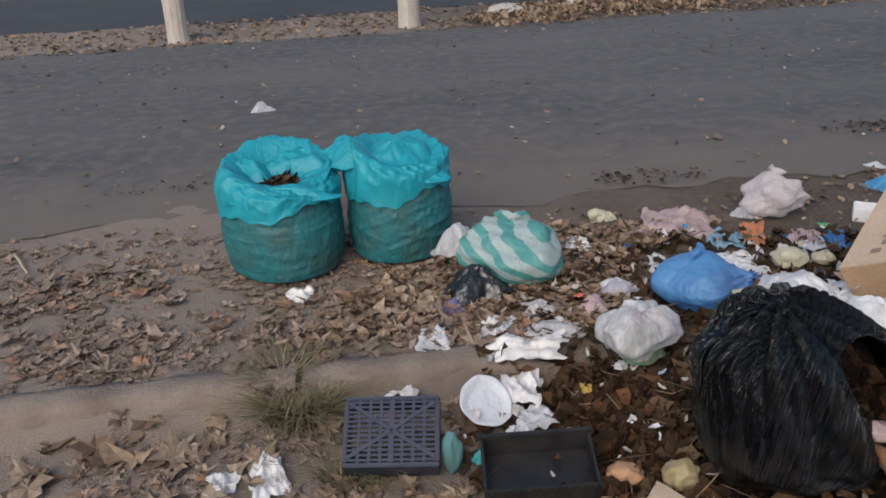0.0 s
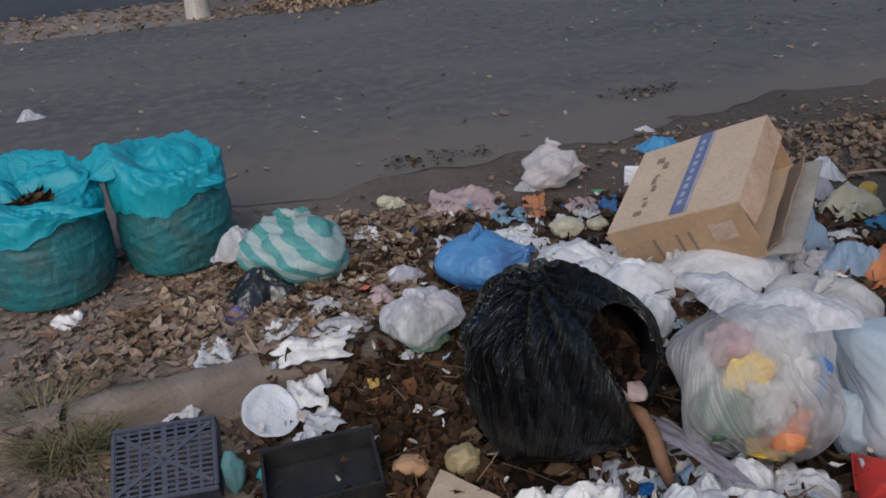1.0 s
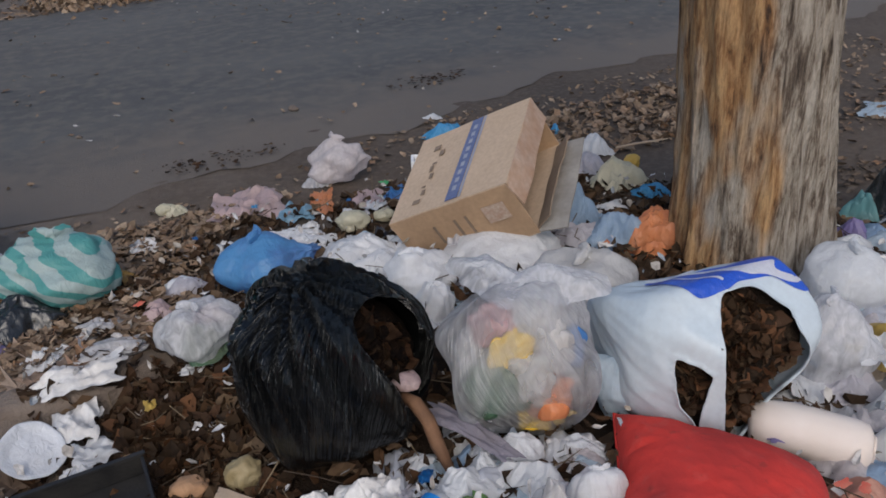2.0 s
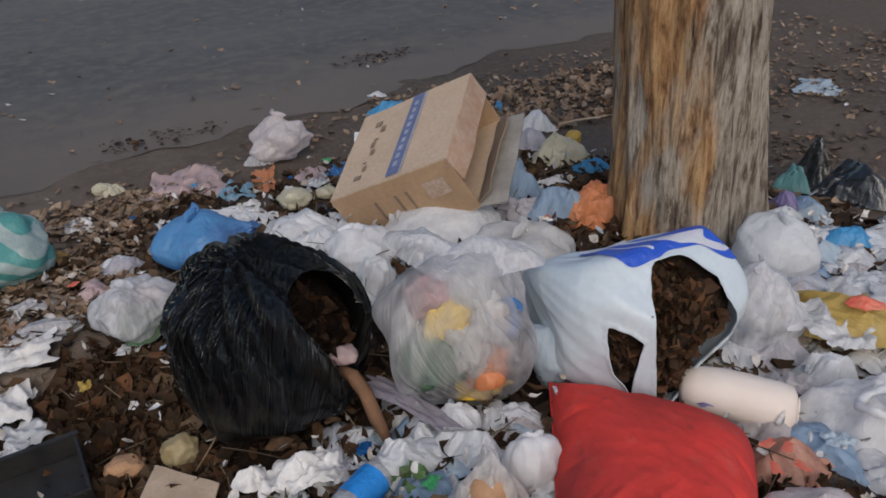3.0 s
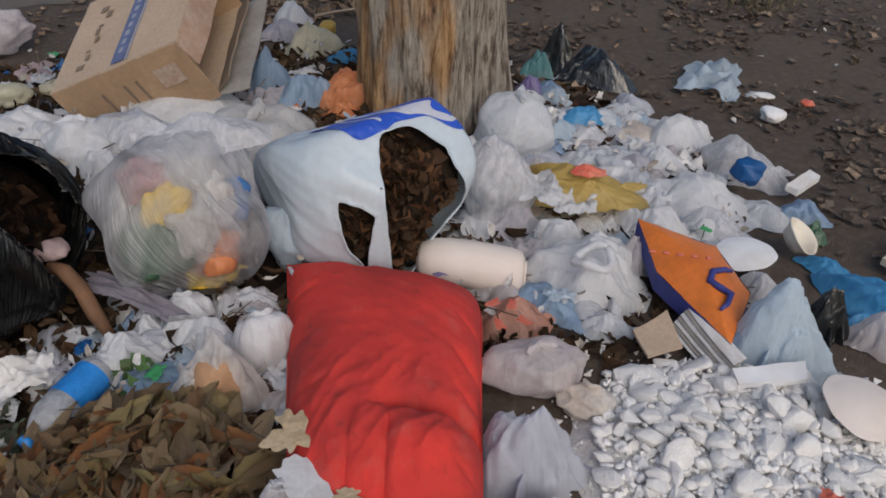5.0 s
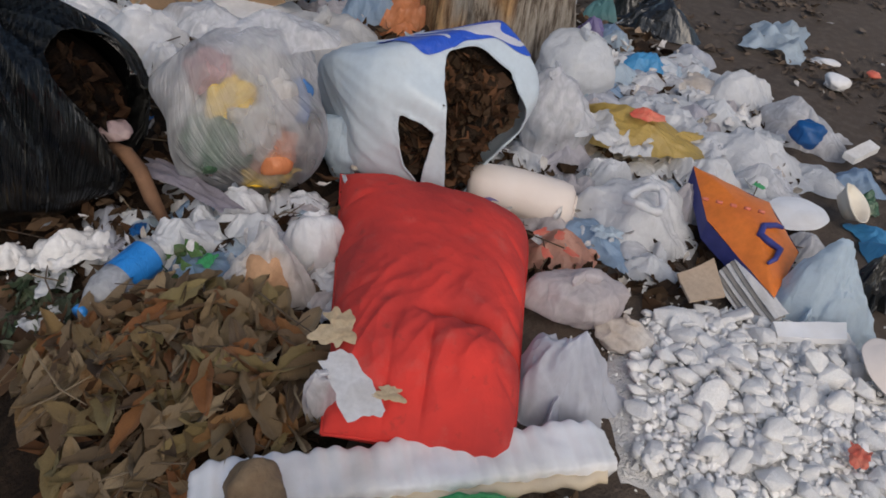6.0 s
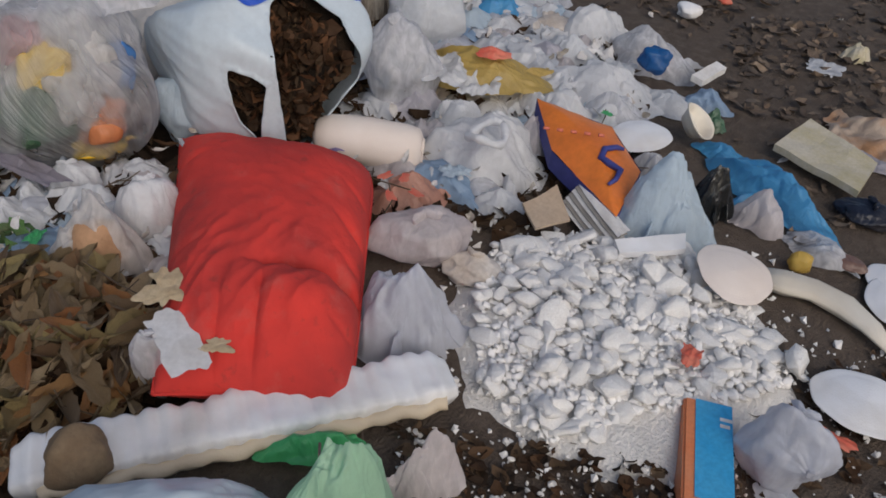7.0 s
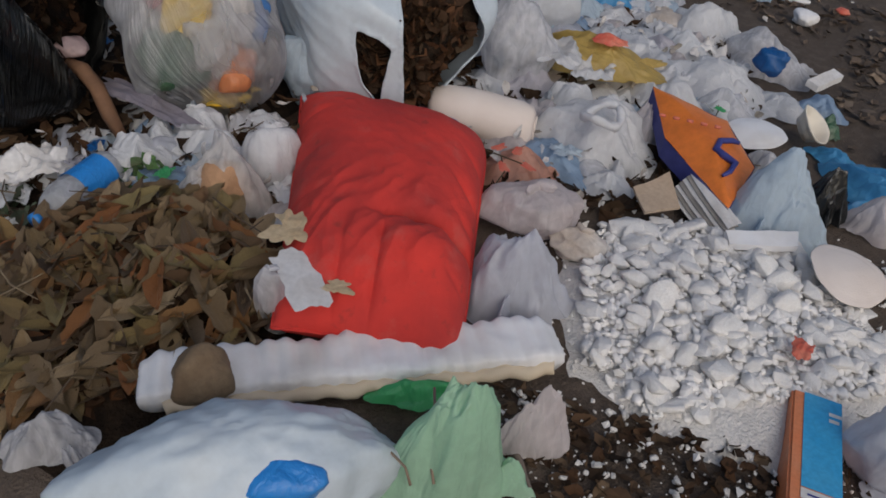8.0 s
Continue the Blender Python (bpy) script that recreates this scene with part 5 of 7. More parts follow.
def cushion(label, c00, c10, c11, c01, thick, mat, seed):
    """A soft square cushion between four corners (near left, near right, far right, far left)."""
    ob = thing("cushion", label, "cushion", (0, 0, 0))
    n = 150
    g = np.linspace(-1, 1, n)
    U, V = [a.ravel() for a in np.meshgrid(g, g)]
    P = [np.array(c) for c in (c00, c10, c11, c01)]
    pull = (1 - 0.028 * (1 - V ** 2)) * (1 - 0.09 * np.abs(V) ** 7 * smooth(-0.6, 0.4, U))
    pullv = (1 - 0.03 * (1 - U ** 2)) * (1 - 0.07 * np.abs(U) ** 7 * smooth(-0.6, 0.4, U))
    u, v = (U * pull + 1) / 2, (V * pullv + 1) / 2
    base = sum(w[:, None] * p for w, p in zip(((1 - u) * (1 - v), u * (1 - v), u * v, (1 - u) * v), P))
    q = np.stack([U, V, 0 * U], 1)
    puff = ((1 - np.abs(U) ** 3.2) * (1 - np.abs(V) ** 3.2)) ** 0.5
    edge = np.maximum(np.abs(U), np.abs(V))
    wr = 0.005 * swells(q, seed, 3.0, 4) + 0.003 * ridges(q, seed, 3.4, 4) + 0.007 * ridges(q, seed + 1, 7.0, 5) * smooth(0.6, 1.0, edge) + 0.003 * ridges(q, seed + 2, 16.0, 6) + 0.0012 * np.cos(U * 13)
    # a deep fold across the nearer third, and dents from the right-hand seam
    crease = lambda d, w: np.exp(-np.abs(d) / w)
    fold = -0.06 * crease(V + 0.4 - 0.05 * np.sin(2.2 * U + 0.3) + 0.02 * ridges(q, seed + 8, 6.0, 4), 0.035) * smooth(-0.25, 0.3, U)
    fold = fold - 0.022 * crease(U - 0.02 - 0.12 * (V + 0.7), 0.06) * smooth(-0.35, -0.6, V) * 0.7 - 0.01 * crease(U + 0.3 - 0.1 * V, 0.05) * smooth(-0.45, -0.7, V)
    fold = fold + 0.02 * np.exp(-((V + 0.6) / 0.14) ** 2 - ((U - 0.45) / 0.5) ** 2)
    dent = sum(-a * crease(V - c + 0.22 * (U - 0.9), 0.03) * smooth(0.6, 1.0, U) for c, a in ((0.42, 0.018), (0.08, 0.045), (-0.2, 0.018), (-0.36, 0.04), (-0.7, 0.02)))
    dent = dent + sum(-0.012 * crease(V - c - 0.15 * (U + 0.9), 0.03) * smooth(-0.5, -1.0, U) for c in (0.5, 0.1, -0.3))
    dent = dent + 0.007 * ridges(q, seed + 9, 11.0, 5, (1, 1.5, 1)) * smooth(0.6, 0.1, np.abs(V + 0.42))
    top = base.copy()
    top[:, 2] += thick * 0.62 * puff + (wr + fold + dent) * np.clip(puff * 1.5, 0, 1)
    bot = base.copy()
    bot[:, 2] -= thick * 0.38 * puff
    bot[:, 2] = np.maximum(bot[:, 2], 0.004)
    top[:, 2] = np.maximum(top[:, 2], bot[:, 2] + 0.001)
    f = [(j * n + i, j * n + i + 1, (j + 1) * n + i + 1, (j + 1) * n + i) for j in range(n - 1) for i in range(n - 1)]
    solid("cover", mesh_of("cover", top, f), mat, ob)
    solid("underside", mesh_of("underside", bot, [tuple(reversed(k)) for k in f]), mat, ob)
    ring = [i for i in range(n)] + [j * n + n - 1 for j in range(1, n)] + [(n - 1) * n + i for i in range(n - 2, -1, -1)] + [j * n for j in range(n - 2, 0, -1)]
    pts = [tuple(base[k] + (0, 0, 0.002)) for k in ring[::3]]
    tv, tf = tube_verts(pts + pts[:1], [0.0035] * (len(pts) + 1), 6)
    solid("seam", mesh_of("seam", tv, tf), mat, ob, "raised sewn seam")
    return ob


cushion("dirty red cloth cushion lying on the heap", (0.953, 0.622, 0.060), (1.176, 0.378, 0.060), (1.686, 0.871, 0.080), (1.419, 1.275, 0.060), 0.21, REDFAB, 4)
for i, (loc, rad, yaw, mt) in enumerate((((0.986, 1.258, 0.054), (0.096, 0.078, 0.063), -25, WHITE), ((1.135, 1.216, 0.049), (0.110, 0.073, 0.058), -32, WHITE), ((1.294, 1.231, 0.040), (0.081, 0.063, 0.047), -36, WHITE2), ((1.167, 1.338, 0.034), (0.048, 0.043, 0.040), -30, WHITE), ((0.778, 1.379, 0.032), (0.061, 0.048, 0.038), -16, PAPER), ((0.680, 1.410, 0.021), (0.038, 0.031, 0.025), -12, PAPER), ((1.169, 1.132, 0.034), (0.082, 0.049, 0.040), -35, CLEARISH), ((1.586, 0.997, 0.024), (0.046, 0.039, 0.029), -50, CLEARISH))):
    bag("rubbish_bag", "crumpled white film bags beside the cushion", "rubbish bag", mt, loc, rad, yaw, seed=1701 + i, loose=True, small=i > 3, group="white film bags by the cushion")


def card_piece(label, corners, mat, t=0.006, name="cardboard_piece"):
    b = bmesh.new()
    vs = [b.verts.new(p) for p in corners]
    fc = b.faces.new(vs)
    bmesh.ops.subdivide_edges(b, edges=b.edges[:], cuts=5, use_grid_fill=True)
    for v in b.verts:
        v.co.z += 0.007 * noise.noise(v.co * 14)
    r = bmesh.ops.extrude_face_region(b, geom=b.faces[:])
    bmesh.ops.translate(b, verts=[e for e in r["geom"] if isinstance(e, bmesh.types.BMVert)], vec=(0, 0, t))
    bmesh.ops.recalc_face_normals(b, faces=b.faces)
    return tagged(solid(name, b, mat), label, "cardboard")


BROWNSTRIP = matte("dirty brown strip", (0.2, 0.1, 0.05), (0.12, 0.06, 0.03), 14.0, 0.8, 0.4)
# ---- on and round the cushion ----
scrap("dead_leaf", "cream dried maple leaf on the cushion", "leaf", CREAMLEAF, (1.071, 0.747, 0.150), (0.081, 0.089), -35, seed=101, lift=0.25, rag=0.5, n=20)
scrap("dead_leaf", "small cream leaf piece on the cushion", "leaf", CREAMLEAF, (1.057, 0.581, 0.140), (0.047, 0.033), -40, seed=102, lift=0.3, rag=0.4, n=16)
scrap("paper_sheet", "torn white paper leaning on the cushion", "paper", PAPER, (1.017, 0.633, 0.140), (0.066, 0.152), -11, seed=103, lift=0.12, rag=0.15, n=16, crease=0.5)
bag("rubbish_bag", "milky film scrap with brown stain beside cushion", B, CLEARISH, (0.988, 0.671, 0.072), (0.039, 0.027, 0.084), -33, seed=104, crease=0.14)
bag("rubbish_bag", "salmon plastic bag with red print beside cushion", B, SALMON, (1.728, 0.809, 0.040), (0.087, 0.072, 0.046), -54, seed=105, crease=0.12, loose=True)
for k, (x, y) in enumerate(((1.657, 0.813), (1.691, 0.785), (1.624, 0.760), (1.682, 0.737))):
    scrap("print_patch", "red printed mark on a salmon bag", "print", RED_INK, (x, y, 0.1 - 0.006 * k), (0.036, 0.02), 30 * k, seed=106 + k, lift=0.06, n=8)
bag("rubbish_bag", "clear film bag with beige waste beside cushion", B, CLEARPINK, (1.595, 0.640, 0.059), (0.103, 0.077, 0.069), -56, seed=111, loose=False, crease=0.08)
bag("rubbish_bag", "torn paper bag with tan inside", B, PAPERTAN, (1.633, 0.514, 0.031), (0.068, 0.048, 0.036), -61, seed=112, crease=0.16)
bag("rubbish_bag", "pale lilac plastic bag under the cushion edge", B, LILACBAG, (1.404, 0.482, 0.101), (0.121, 0.067, 0.119), -57, seed=113, loose=True)
bag("rubbish_bag", "thin dirty film at the foam board end", B, CLEARPINK, (1.175, 0.206, 0.094), (0.059, 0.015, 0.111), -45, seed=114, loose=True)
bag("rubbish_bag", "white shopping bag with bread waste", B, BREADBAG, (1.078, 1.037, 0.094), (0.095, 0.076, 0.110), -28, seed=115, loose=True)
bag("food_waste", "tan bread pieces inside a thin bag", "waste", BREAD, (1.069, 1.024, 0.062), (0.061, 0.048, 0.073), -27, seed=116, small=True)
bag("rubbish_bag", "crumpled white film bag with red print", B, WHITE, (1.213, 1.059, 0.071), (0.067, 0.054, 0.083), -32, seed=117)
bag("rubbish_bag", "knotted white film bag", B, WHITE, (1.151, 1.282, 0.042), (0.058, 0.047, 0.050), -26, seed=118, crease=0.15)
bag("rubbish_bag", "white film bag by the cushion corner", B, WHITE, (1.298, 1.242, 0.033), (0.087, 0.060, 0.038), -31, seed=119, crease=0.15)
bag("rubbish_bag", "grey white film between bags", B, WHITE2, (1.059, 1.306, 0.041), (0.070, 0.056, 0.048), -22, seed=120, crease=0.15)
scrap("plastic_film", "greyish lilac film strip from the black bag", "film", LILACDARK, (1.06, 1.36, 0.110), (0.06, 0.27), 19, seed=121, lift=0.8)
v, f = tube_verts([(0.945, 1.475, 0.168), (0.962, 1.44, 0.165), (0.974, 1.405, 0.135), (0.98, 1.365, 0.085), (0.99, 1.325, 0.035)], [0.012, 0.016, 0.017, 0.016, 0.011], 14, 6, 0.25)
tagged(solid("cardboard_strip", mesh_of("cardboard_strip", v, f), BROWNSTRIP), "curved brown strip hanging from the torn bag", "strip")
bag("food_waste", "pinkish white rag in the torn bag", "rag", PINKPALE, (0.957, 1.491, 0.198), (0.041, 0.032, 0.021), -21, seed=123, small=True, floor=0.1)

# ---- bottle with a blue label ----


def bottle(label, a, b, r, mat, band_mat):
    t = thing("plastic_bottle", label, "bottle")
    A, Bv = Vector(a), Vector(b)
    steps = (0, 0.04, 0.1, 0.3, 0.5, 0.68, 0.8, 0.9, 0.93, 1.0)
    rads = (0.6, 0.95, 1.0, 0.97, 1.0, 0.98, 0.75, 0.4, 0.34, 0.34)
    v, f = tube_verts([A.lerp(Bv, s) for s in steps], [r * k for k in rads], 28, 5, 0.06)
    solid("body", mesh_of("body", v, f), mat, t)
    v, f = tube_verts([A.lerp(Bv, s) for s in (0.12, 0.25, 0.4, 0.5)], [r * k for k in (1.04, 1.04, 1.05, 1.05)], 28)
    solid("band", mesh_of("band", v, f[:-2]), band_mat, t, "bright blue paper label")
    v, f = tube_verts([A.lerp(Bv, s) for s in (0.955, 1.01)], [r * 0.4] * 2, 20)
    solid("cap", mesh_of("cap", v, f), band_mat, t)
    return t


bottle("clear crushed plastic bottle with a blue label", (0.929, 1.238, 0.045), (0.735, 1.146, 0.03), 0.04, CLEAR, BLUELABEL)
for i, (loc, size, yaw, sd) in enumerate((((0.812, 1.345, 0.040), (0.119, 0.108), -13, 131), ((0.729, 1.380, 0.020), (0.083, 0.097), -10, 132), ((0.737, 1.316, 0.000), (0.070, 0.074), -10, 133), ((0.681, 1.229, -0.020), (0.078, 0.051), -9, 134))):
    scrap("paper_napkin", "crumpled dirty paper napkin", "napkin", PAPER if i < 2 else WHITE2, loc, size, yaw, sd, lift=1.0, group="crumpled napkins")
leaves("limp green leaves among waste", 26, spread(((0.937, 1.252), (1.009, 1.204), (0.951, 1.111), (0.874, 1.123)), 0.03, 0.05), 0.04, 5, FRESH, 0.8, "green_leaves")
leaves("limp dark green stalks and leaves", 70, spread(((0.663, 1.372), (0.786, 1.358), (0.756, 1.214), (0.591, 1.201)), 0.01, 0.03), 0.035, 6, DARKGREEN, 0.8, "green_leaves")

# ---- foam board ----


def foam_board(a, b, width, thick):
    t = thing("foam_board", "dirty ribbed white polystyrene board", "foam board")
    A, Bv = Vector(a), Vector(b)
    L = (Bv - A).length
    n, k = 170, 16
    verts, faces = [], []
    prof = [(-0.5, 0.0), (-0.5, 0.5), (-0.5, 0.9), (-0.44, 1.0)] + [(-0.44 + 0.88 * i / 6, 1.0) for i in range(1, 6)] + [(0.44, 1.0), (0.5, 0.9), (0.5, 0.5), (0.5, 0.0)]
    k = len(prof)
    for i in range(n):
        s = i / (n - 1)
        rib = 0.5 + 0.5 * math.cos(s * 2 * math.pi * 21 + 1.6 * noise.noise(Vector((s * 9, 0.3, 5.1))))
        end = min(1.0, (min(s, 1 - s) / 0.05)) ** 0.5
        for j, (y, z) in enumerate(prof):
            q = noise.noise(Vector((s * 14, y * 3, z * 2))) * 0.006
            zz = z * thick * (0.4 + 0.6 * end) - ((0.0045 + 0.004 * noise.noise(Vector((s * 11, y * 2, 1.7)))) * (1 - rib ** 0.6) if z > 0.8 else 0) + q * 0.6
            yy = y * width * (0.55 + 0.45 * end) + q + (0.004 * rib if abs(y) > 0.4 and z > 0.4 else 0) * (1 if y > 0 else -1)
            verts.append((s * L, yy, zz))
    for i in range(n - 1):
        for j in range(k - 1):
            faces.append((i * k + j, i * k + j + 1, (i + 1) * k + j + 1, (i + 1) * k + j)[::-1])
        faces.append((i * k, (i + 1) * k, (i + 1) * k + k - 1, i * k + k - 1)[::-1])
    faces.append(tuple(range(k)))
    faces.append(tuple((n - 1) * k + j for j in range(k))[::-1])
    slab = solid("slab", mesh_of("slab", verts, faces), FOAM, t)
    edge = [(i / 39 * L * 0.9 + L * 0.06, -width * 0.5 - 0.004 + 0.004 * math.sin(i * 1.7), thick * 0.32 + 0.004 * math.sin(i)) for i in range(40)]
    v, f = tube_verts(edge, [0.013] * 40, 10, 3, 0.2)
    solid("worn_edge", mesh_of("worn_edge", v, f), FOAM_EDGE, t, "yellowed broken edge")
    x = (Bv - A).normalized()
    y = Vector((0, 0, 1)).cross(x).normalized()
    z = x.cross(y)
    t.matrix_basis = Matrix(((x.x, y.x, z.x, A.x), (x.y, y.y, z.y, A.y), (x.z, y.z, z.z, A.z), (0, 0, 0, 1)))
    return t


foam_board((0.724, 0.647, 0.020), (1.366, 0.322, 0.030), 0.095, 0.05)
bag("food_waste", "brown bread crust lying on the foam board", "bread", CRUST, (0.805, 0.577, 0.075), (0.050, 0.045, 0.053), -24, seed=141, small=True, crease=0.06, floor=0.03)
bag("rubbish_bag", "white plastic bag in front of the foam board", B, WHITEBAG, (0.754, 0.373, 0.083), (0.236, 0.104, 0.133), -25, seed=142, crease=0.05, lumps=0.07, facet=0.5, knot=False)
bag("rubbish_bag", "bright blue film fold in a white bag", B, BLUELABEL, (0.785, 0.295, 0.15), (0.062, 0.034, 0.036), -30, seed=143, small=True, floor=0.0)
bag("rubbish_bag", "pale green translucent plastic bag with dark strings", B, GREENCLEAR, (1.018, 0.232, 0.147), (0.109, 0.052, 0.172), -35, seed=144, loose=True)
bag("rubbish_bag", "bright green knotted end of a bag", B, GREEN, (1.088, 0.378, 0.055), (0.075, 0.027, 0.030), -33, seed=145, small=True, loose=True)
for k, pts in enumerate((((1.060, 0.320, 0.130), (1.016, 0.269, 0.150), (1.006, 0.235, 0.140), (0.978, 0.224, 0.110), (0.967, 0.202, 0.100)), ((0.910, 0.314, 0.100), (0.934, 0.268, 0.130), (0.936, 0.232, 0.130), (0.939, 0.220, 0.100)), ((1.197, 0.377, 0.020), (1.124, 0.287, 0.030), (1.045, 0.198, 0.020)))):
    v, f = tube_verts(pts, [0.0022] * len(pts), 6)
    tagged(solid("thin_string", mesh_of("thin_string", v, f), INK), "thin dark string lying on a bag", "string", "strings")
bag("rubbish_bag", "thin white film bag beside the leaf heap", B, CLEARISH, (0.583, 0.663, 0.011), (0.065, 0.047, 0.048), -7, seed=146, loose=True)

# ---- right-hand heap ----
W = (WHITE, WHITE2, PALE_BLUE, CLEARISH, LILACBAG)
bag("rubbish_bag", "full white plastic bag beside the tree", B, WHITE2, (2.387, 1.410, 0.097), (0.136, 0.109, 0.114), -51, seed=201, crease=0.05, axis=(0.5, 0.2, 0.8))
bag("rubbish_bag", "crumpled thin white film bag beside the sack", B, CLEARISH, (2.043, 1.164, 0.117), (0.118, 0.094, 0.138), -51, seed=202)
bag("rubbish_bag", "yellow shopping bag with red patch", B, OCHRE, (2.25, 1.03, 0.115), (0.2, 0.095, 0.05), -63, seed=203, loose=True)
for k, (loc, size, yaw) in enumerate((((2.122, 1.061, 0.140), (0.109, 0.171), -54), ((2.45, 1.02, 0.09), (0.150, 0.197), -59), ((2.42, 0.9, 0.08), (0.128, 0.178), -61), ((2.157, 0.973, 0.120), (0.108, 0.132), -57))):
    scrap("plastic_film", "torn white film lying over a yellow bag", "film", WHITE, loc, size, yaw, seed=271 + k, lift=0.8, group="torn white film")
for k, (loc, rad, yaw) in enumerate((((2.309, 0.817, 0.057), (0.117, 0.082, 0.067), -63), ((2.460, 0.700, 0.050), (0.111, 0.077, 0.059), -68), ((2.676, 1.032, 0.051), (0.108, 0.075, 0.060), -62), ((2.049, 0.955, 0.060), (0.083, 0.058, 0.071), -56), ((2.278, 0.470, 0.044), (0.071, 0.043, 0.052), -72))):
    bag("rubbish_bag", "loose crumpled white film bag on the heap", B, (WHITE, CLEARISH, WHITE2)[k % 3], loc, rad, yaw, seed=281 + k, loose=True, group="loose white film bags")
bag("rubbish_bag", "red printed patch on a yellow bag", B, RED_INK, (2.245, 1.0, 0.165), (0.05, 0.03, 0.014), -57, seed=204, small=True, loose=True)
bag("rubbish_bag", "bright blue plastic bag on the soil", B, SKYBLUE, (2.754, 1.377, 0.047), (0.108, 0.087, 0.055), -57, seed=205, crease=0.14, loose=True)
bag("rubbish_bag", "purple and white film scrap near the tree", B, PURPLE, (2.832, 1.716, 0.036), (0.053, 0.043, 0.043), -52, seed=206, small=True)
bag("rubbish_bag", "lilac film scrap beside a blue bag", B, LILACBAG, (3.018, 1.377, 0.033), (0.073, 0.058, 0.038), -60, seed=207, small=True)
bag("paper_wrap", "tan crumpled paper on the heap", "paper", PAPERTAN, (2.818, 1.192, 0.025), (0.087, 0.069, 0.030), -61, seed=208, small=True, crease=0.16)
bag("rubbish_bag", "loose white film bag at the heap edge", B, WHITE, (2.889, 1.083, 0.066), (0.123, 0.099, 0.077), -64, seed=209, crease=0.12)
bag("rubbish_bag", "long loose white film bag on soil", B, CLEARISH, (2.868, 0.835, 0.060), (0.143, 0.100, 0.071), -88, seed=210, crease=0.12)
bag("rubbish_bag", "broad soft white film bag", B, WHITE, (2.547, 0.837, 0.064), (0.174, 0.140, 0.076), -65, seed=211, crease=0.08)
bag("rubbish_bag", "dark blue crumpled film", B, BLUEDARK, (2.730, 0.759, 0.096), (0.052, 0.042, 0.042), -69, seed=212, small=True, crease=0.18, floor=0.0)
bag("rubbish_bag", "greyish film under the yellow bag", B, LILAC, (2.592, 1.066, 0.038), (0.080, 0.064, 0.045), -61, seed=213, small=True, crease=0.16)
bag("rubbish_bag", "milky film with green waste", B, CLEARISH, (2.276, 0.998, 0.047), (0.098, 0.078, 0.055), -58, seed=214, crease=0.16)
bag("rubbish_bag", "lilac film bag below the white sack", B, LILAC, (2.033, 1.085, 0.051), (0.086, 0.069, 0.060), -52, seed=215, crease=0.18)
bag("rubbish_bag", "white shopping bag with looped handle", B, WHITE, (1.999, 0.776, 0.082), (0.159, 0.127, 0.097), -60, seed=216, crease=0.07, loose=True)
bag("rubbish_bag", "pinkish side of a white shopping bag", B, CLEARPINK, (2.103, 0.737, 0.075), (0.058, 0.046, 0.088), -62, seed=217, small=True)
HX, HY, HZ = (1.900, 0.726, 0.160)
v, f = tube_verts([(HX + 0.05 * math.cos(a), HY + 0.04 * math.sin(a), HZ + 0.012 * math.sin(2 * a + 1)) for a in np.linspace(0, 6.283, 26)], [0.008 + 0.004 * math.sin(3 * a) ** 2 for a in np.linspace(0, 6.283, 26)], 10, 4, 0.3)
tagged(solid("bag_handle", mesh_of("bag_handle", v, f), WHITE), "looped white handle of a shopping bag", "handle")
bag("rubbish_bag", "small white and blue carton scrap bag", B, PALE_BLUE, (2.486, 0.872, 0.027), (0.050, 0.040, 0.031), -64, seed=218, small=True)
bag("rubbish_bag", "pale blue white plastic bag resting on rubble", B, PALE_BLUE, (2.090, 0.321, 0.115), (0.119, 0.081, 0.135), -75, seed=219, loose=True)
bag("rubbish_bag", "white film above the rubble", B, WHITE2, (1.881, 0.640, 0.028), (0.067, 0.052, 0.033), -62, seed=220, crease=0.18)
bag("rubbish_bag", "pale film crumpled behind a plate", B, WHITE2, (2.684, 0.658, 0.026), (0.091, 0.071, 0.031), -71, seed=221, crease=0.16)

# orange pack with a navy edge


def pack(label, corners, thick, top_mat, side_mat):
    """A flat, slightly puffed pack over a polygon of top corners."""
    t = thing("printed_pack", label, "package")
    n = len(corners)
    c = sum((Vector(p) for p in corners), Vector()) / n
    rings = (1.0, 0.97, 0.9, 0.75, 0.5, 0.25)
    v, f = [], []
    dense = []
    for i in range(n):
        for s in range(12):
            dense.append(Vector(corners[i]).lerp(Vector(corners[(i + 1) % n]), s / 12))
    m = len(dense)
    for k, s in enumerate(rings):
        for p in dense:
            q = c.lerp(p, s)
            v.append((q.x, q.y, q.z + 0.03 * (1 - s ** 3) + 0.006 * noise.noise(q * 18)))
    v.append((c.x, c.y, c.z + 0.032))
    for k in range(len(rings) - 1):
        f += [(k * m + i, k * m + (i + 1) % m, (k + 1) * m + (i + 1) % m, (k + 1) * m + i) for i in range(m)]
    k = (len(rings) - 1) * m
    f += [(k + i, k + (i + 1) % m, len(v) - 1) for i in range(m)]
    t["front"] = solid("front", mesh_of("front", v, f), top_mat, t).name
    v = [(p.x, p.y, p.z) for p in dense] + [(p.x, p.y, p.z - thick + 0.004 * noise.noise(p * 25)) for p in dense]
    f = [(i, m + i, m + (i + 1) % m, (i + 1) % m) for i in range(m)] + [tuple(range(m, 2 * m))]
    solid("side", mesh_of("side", v, f, False), side_mat, t)
    return t


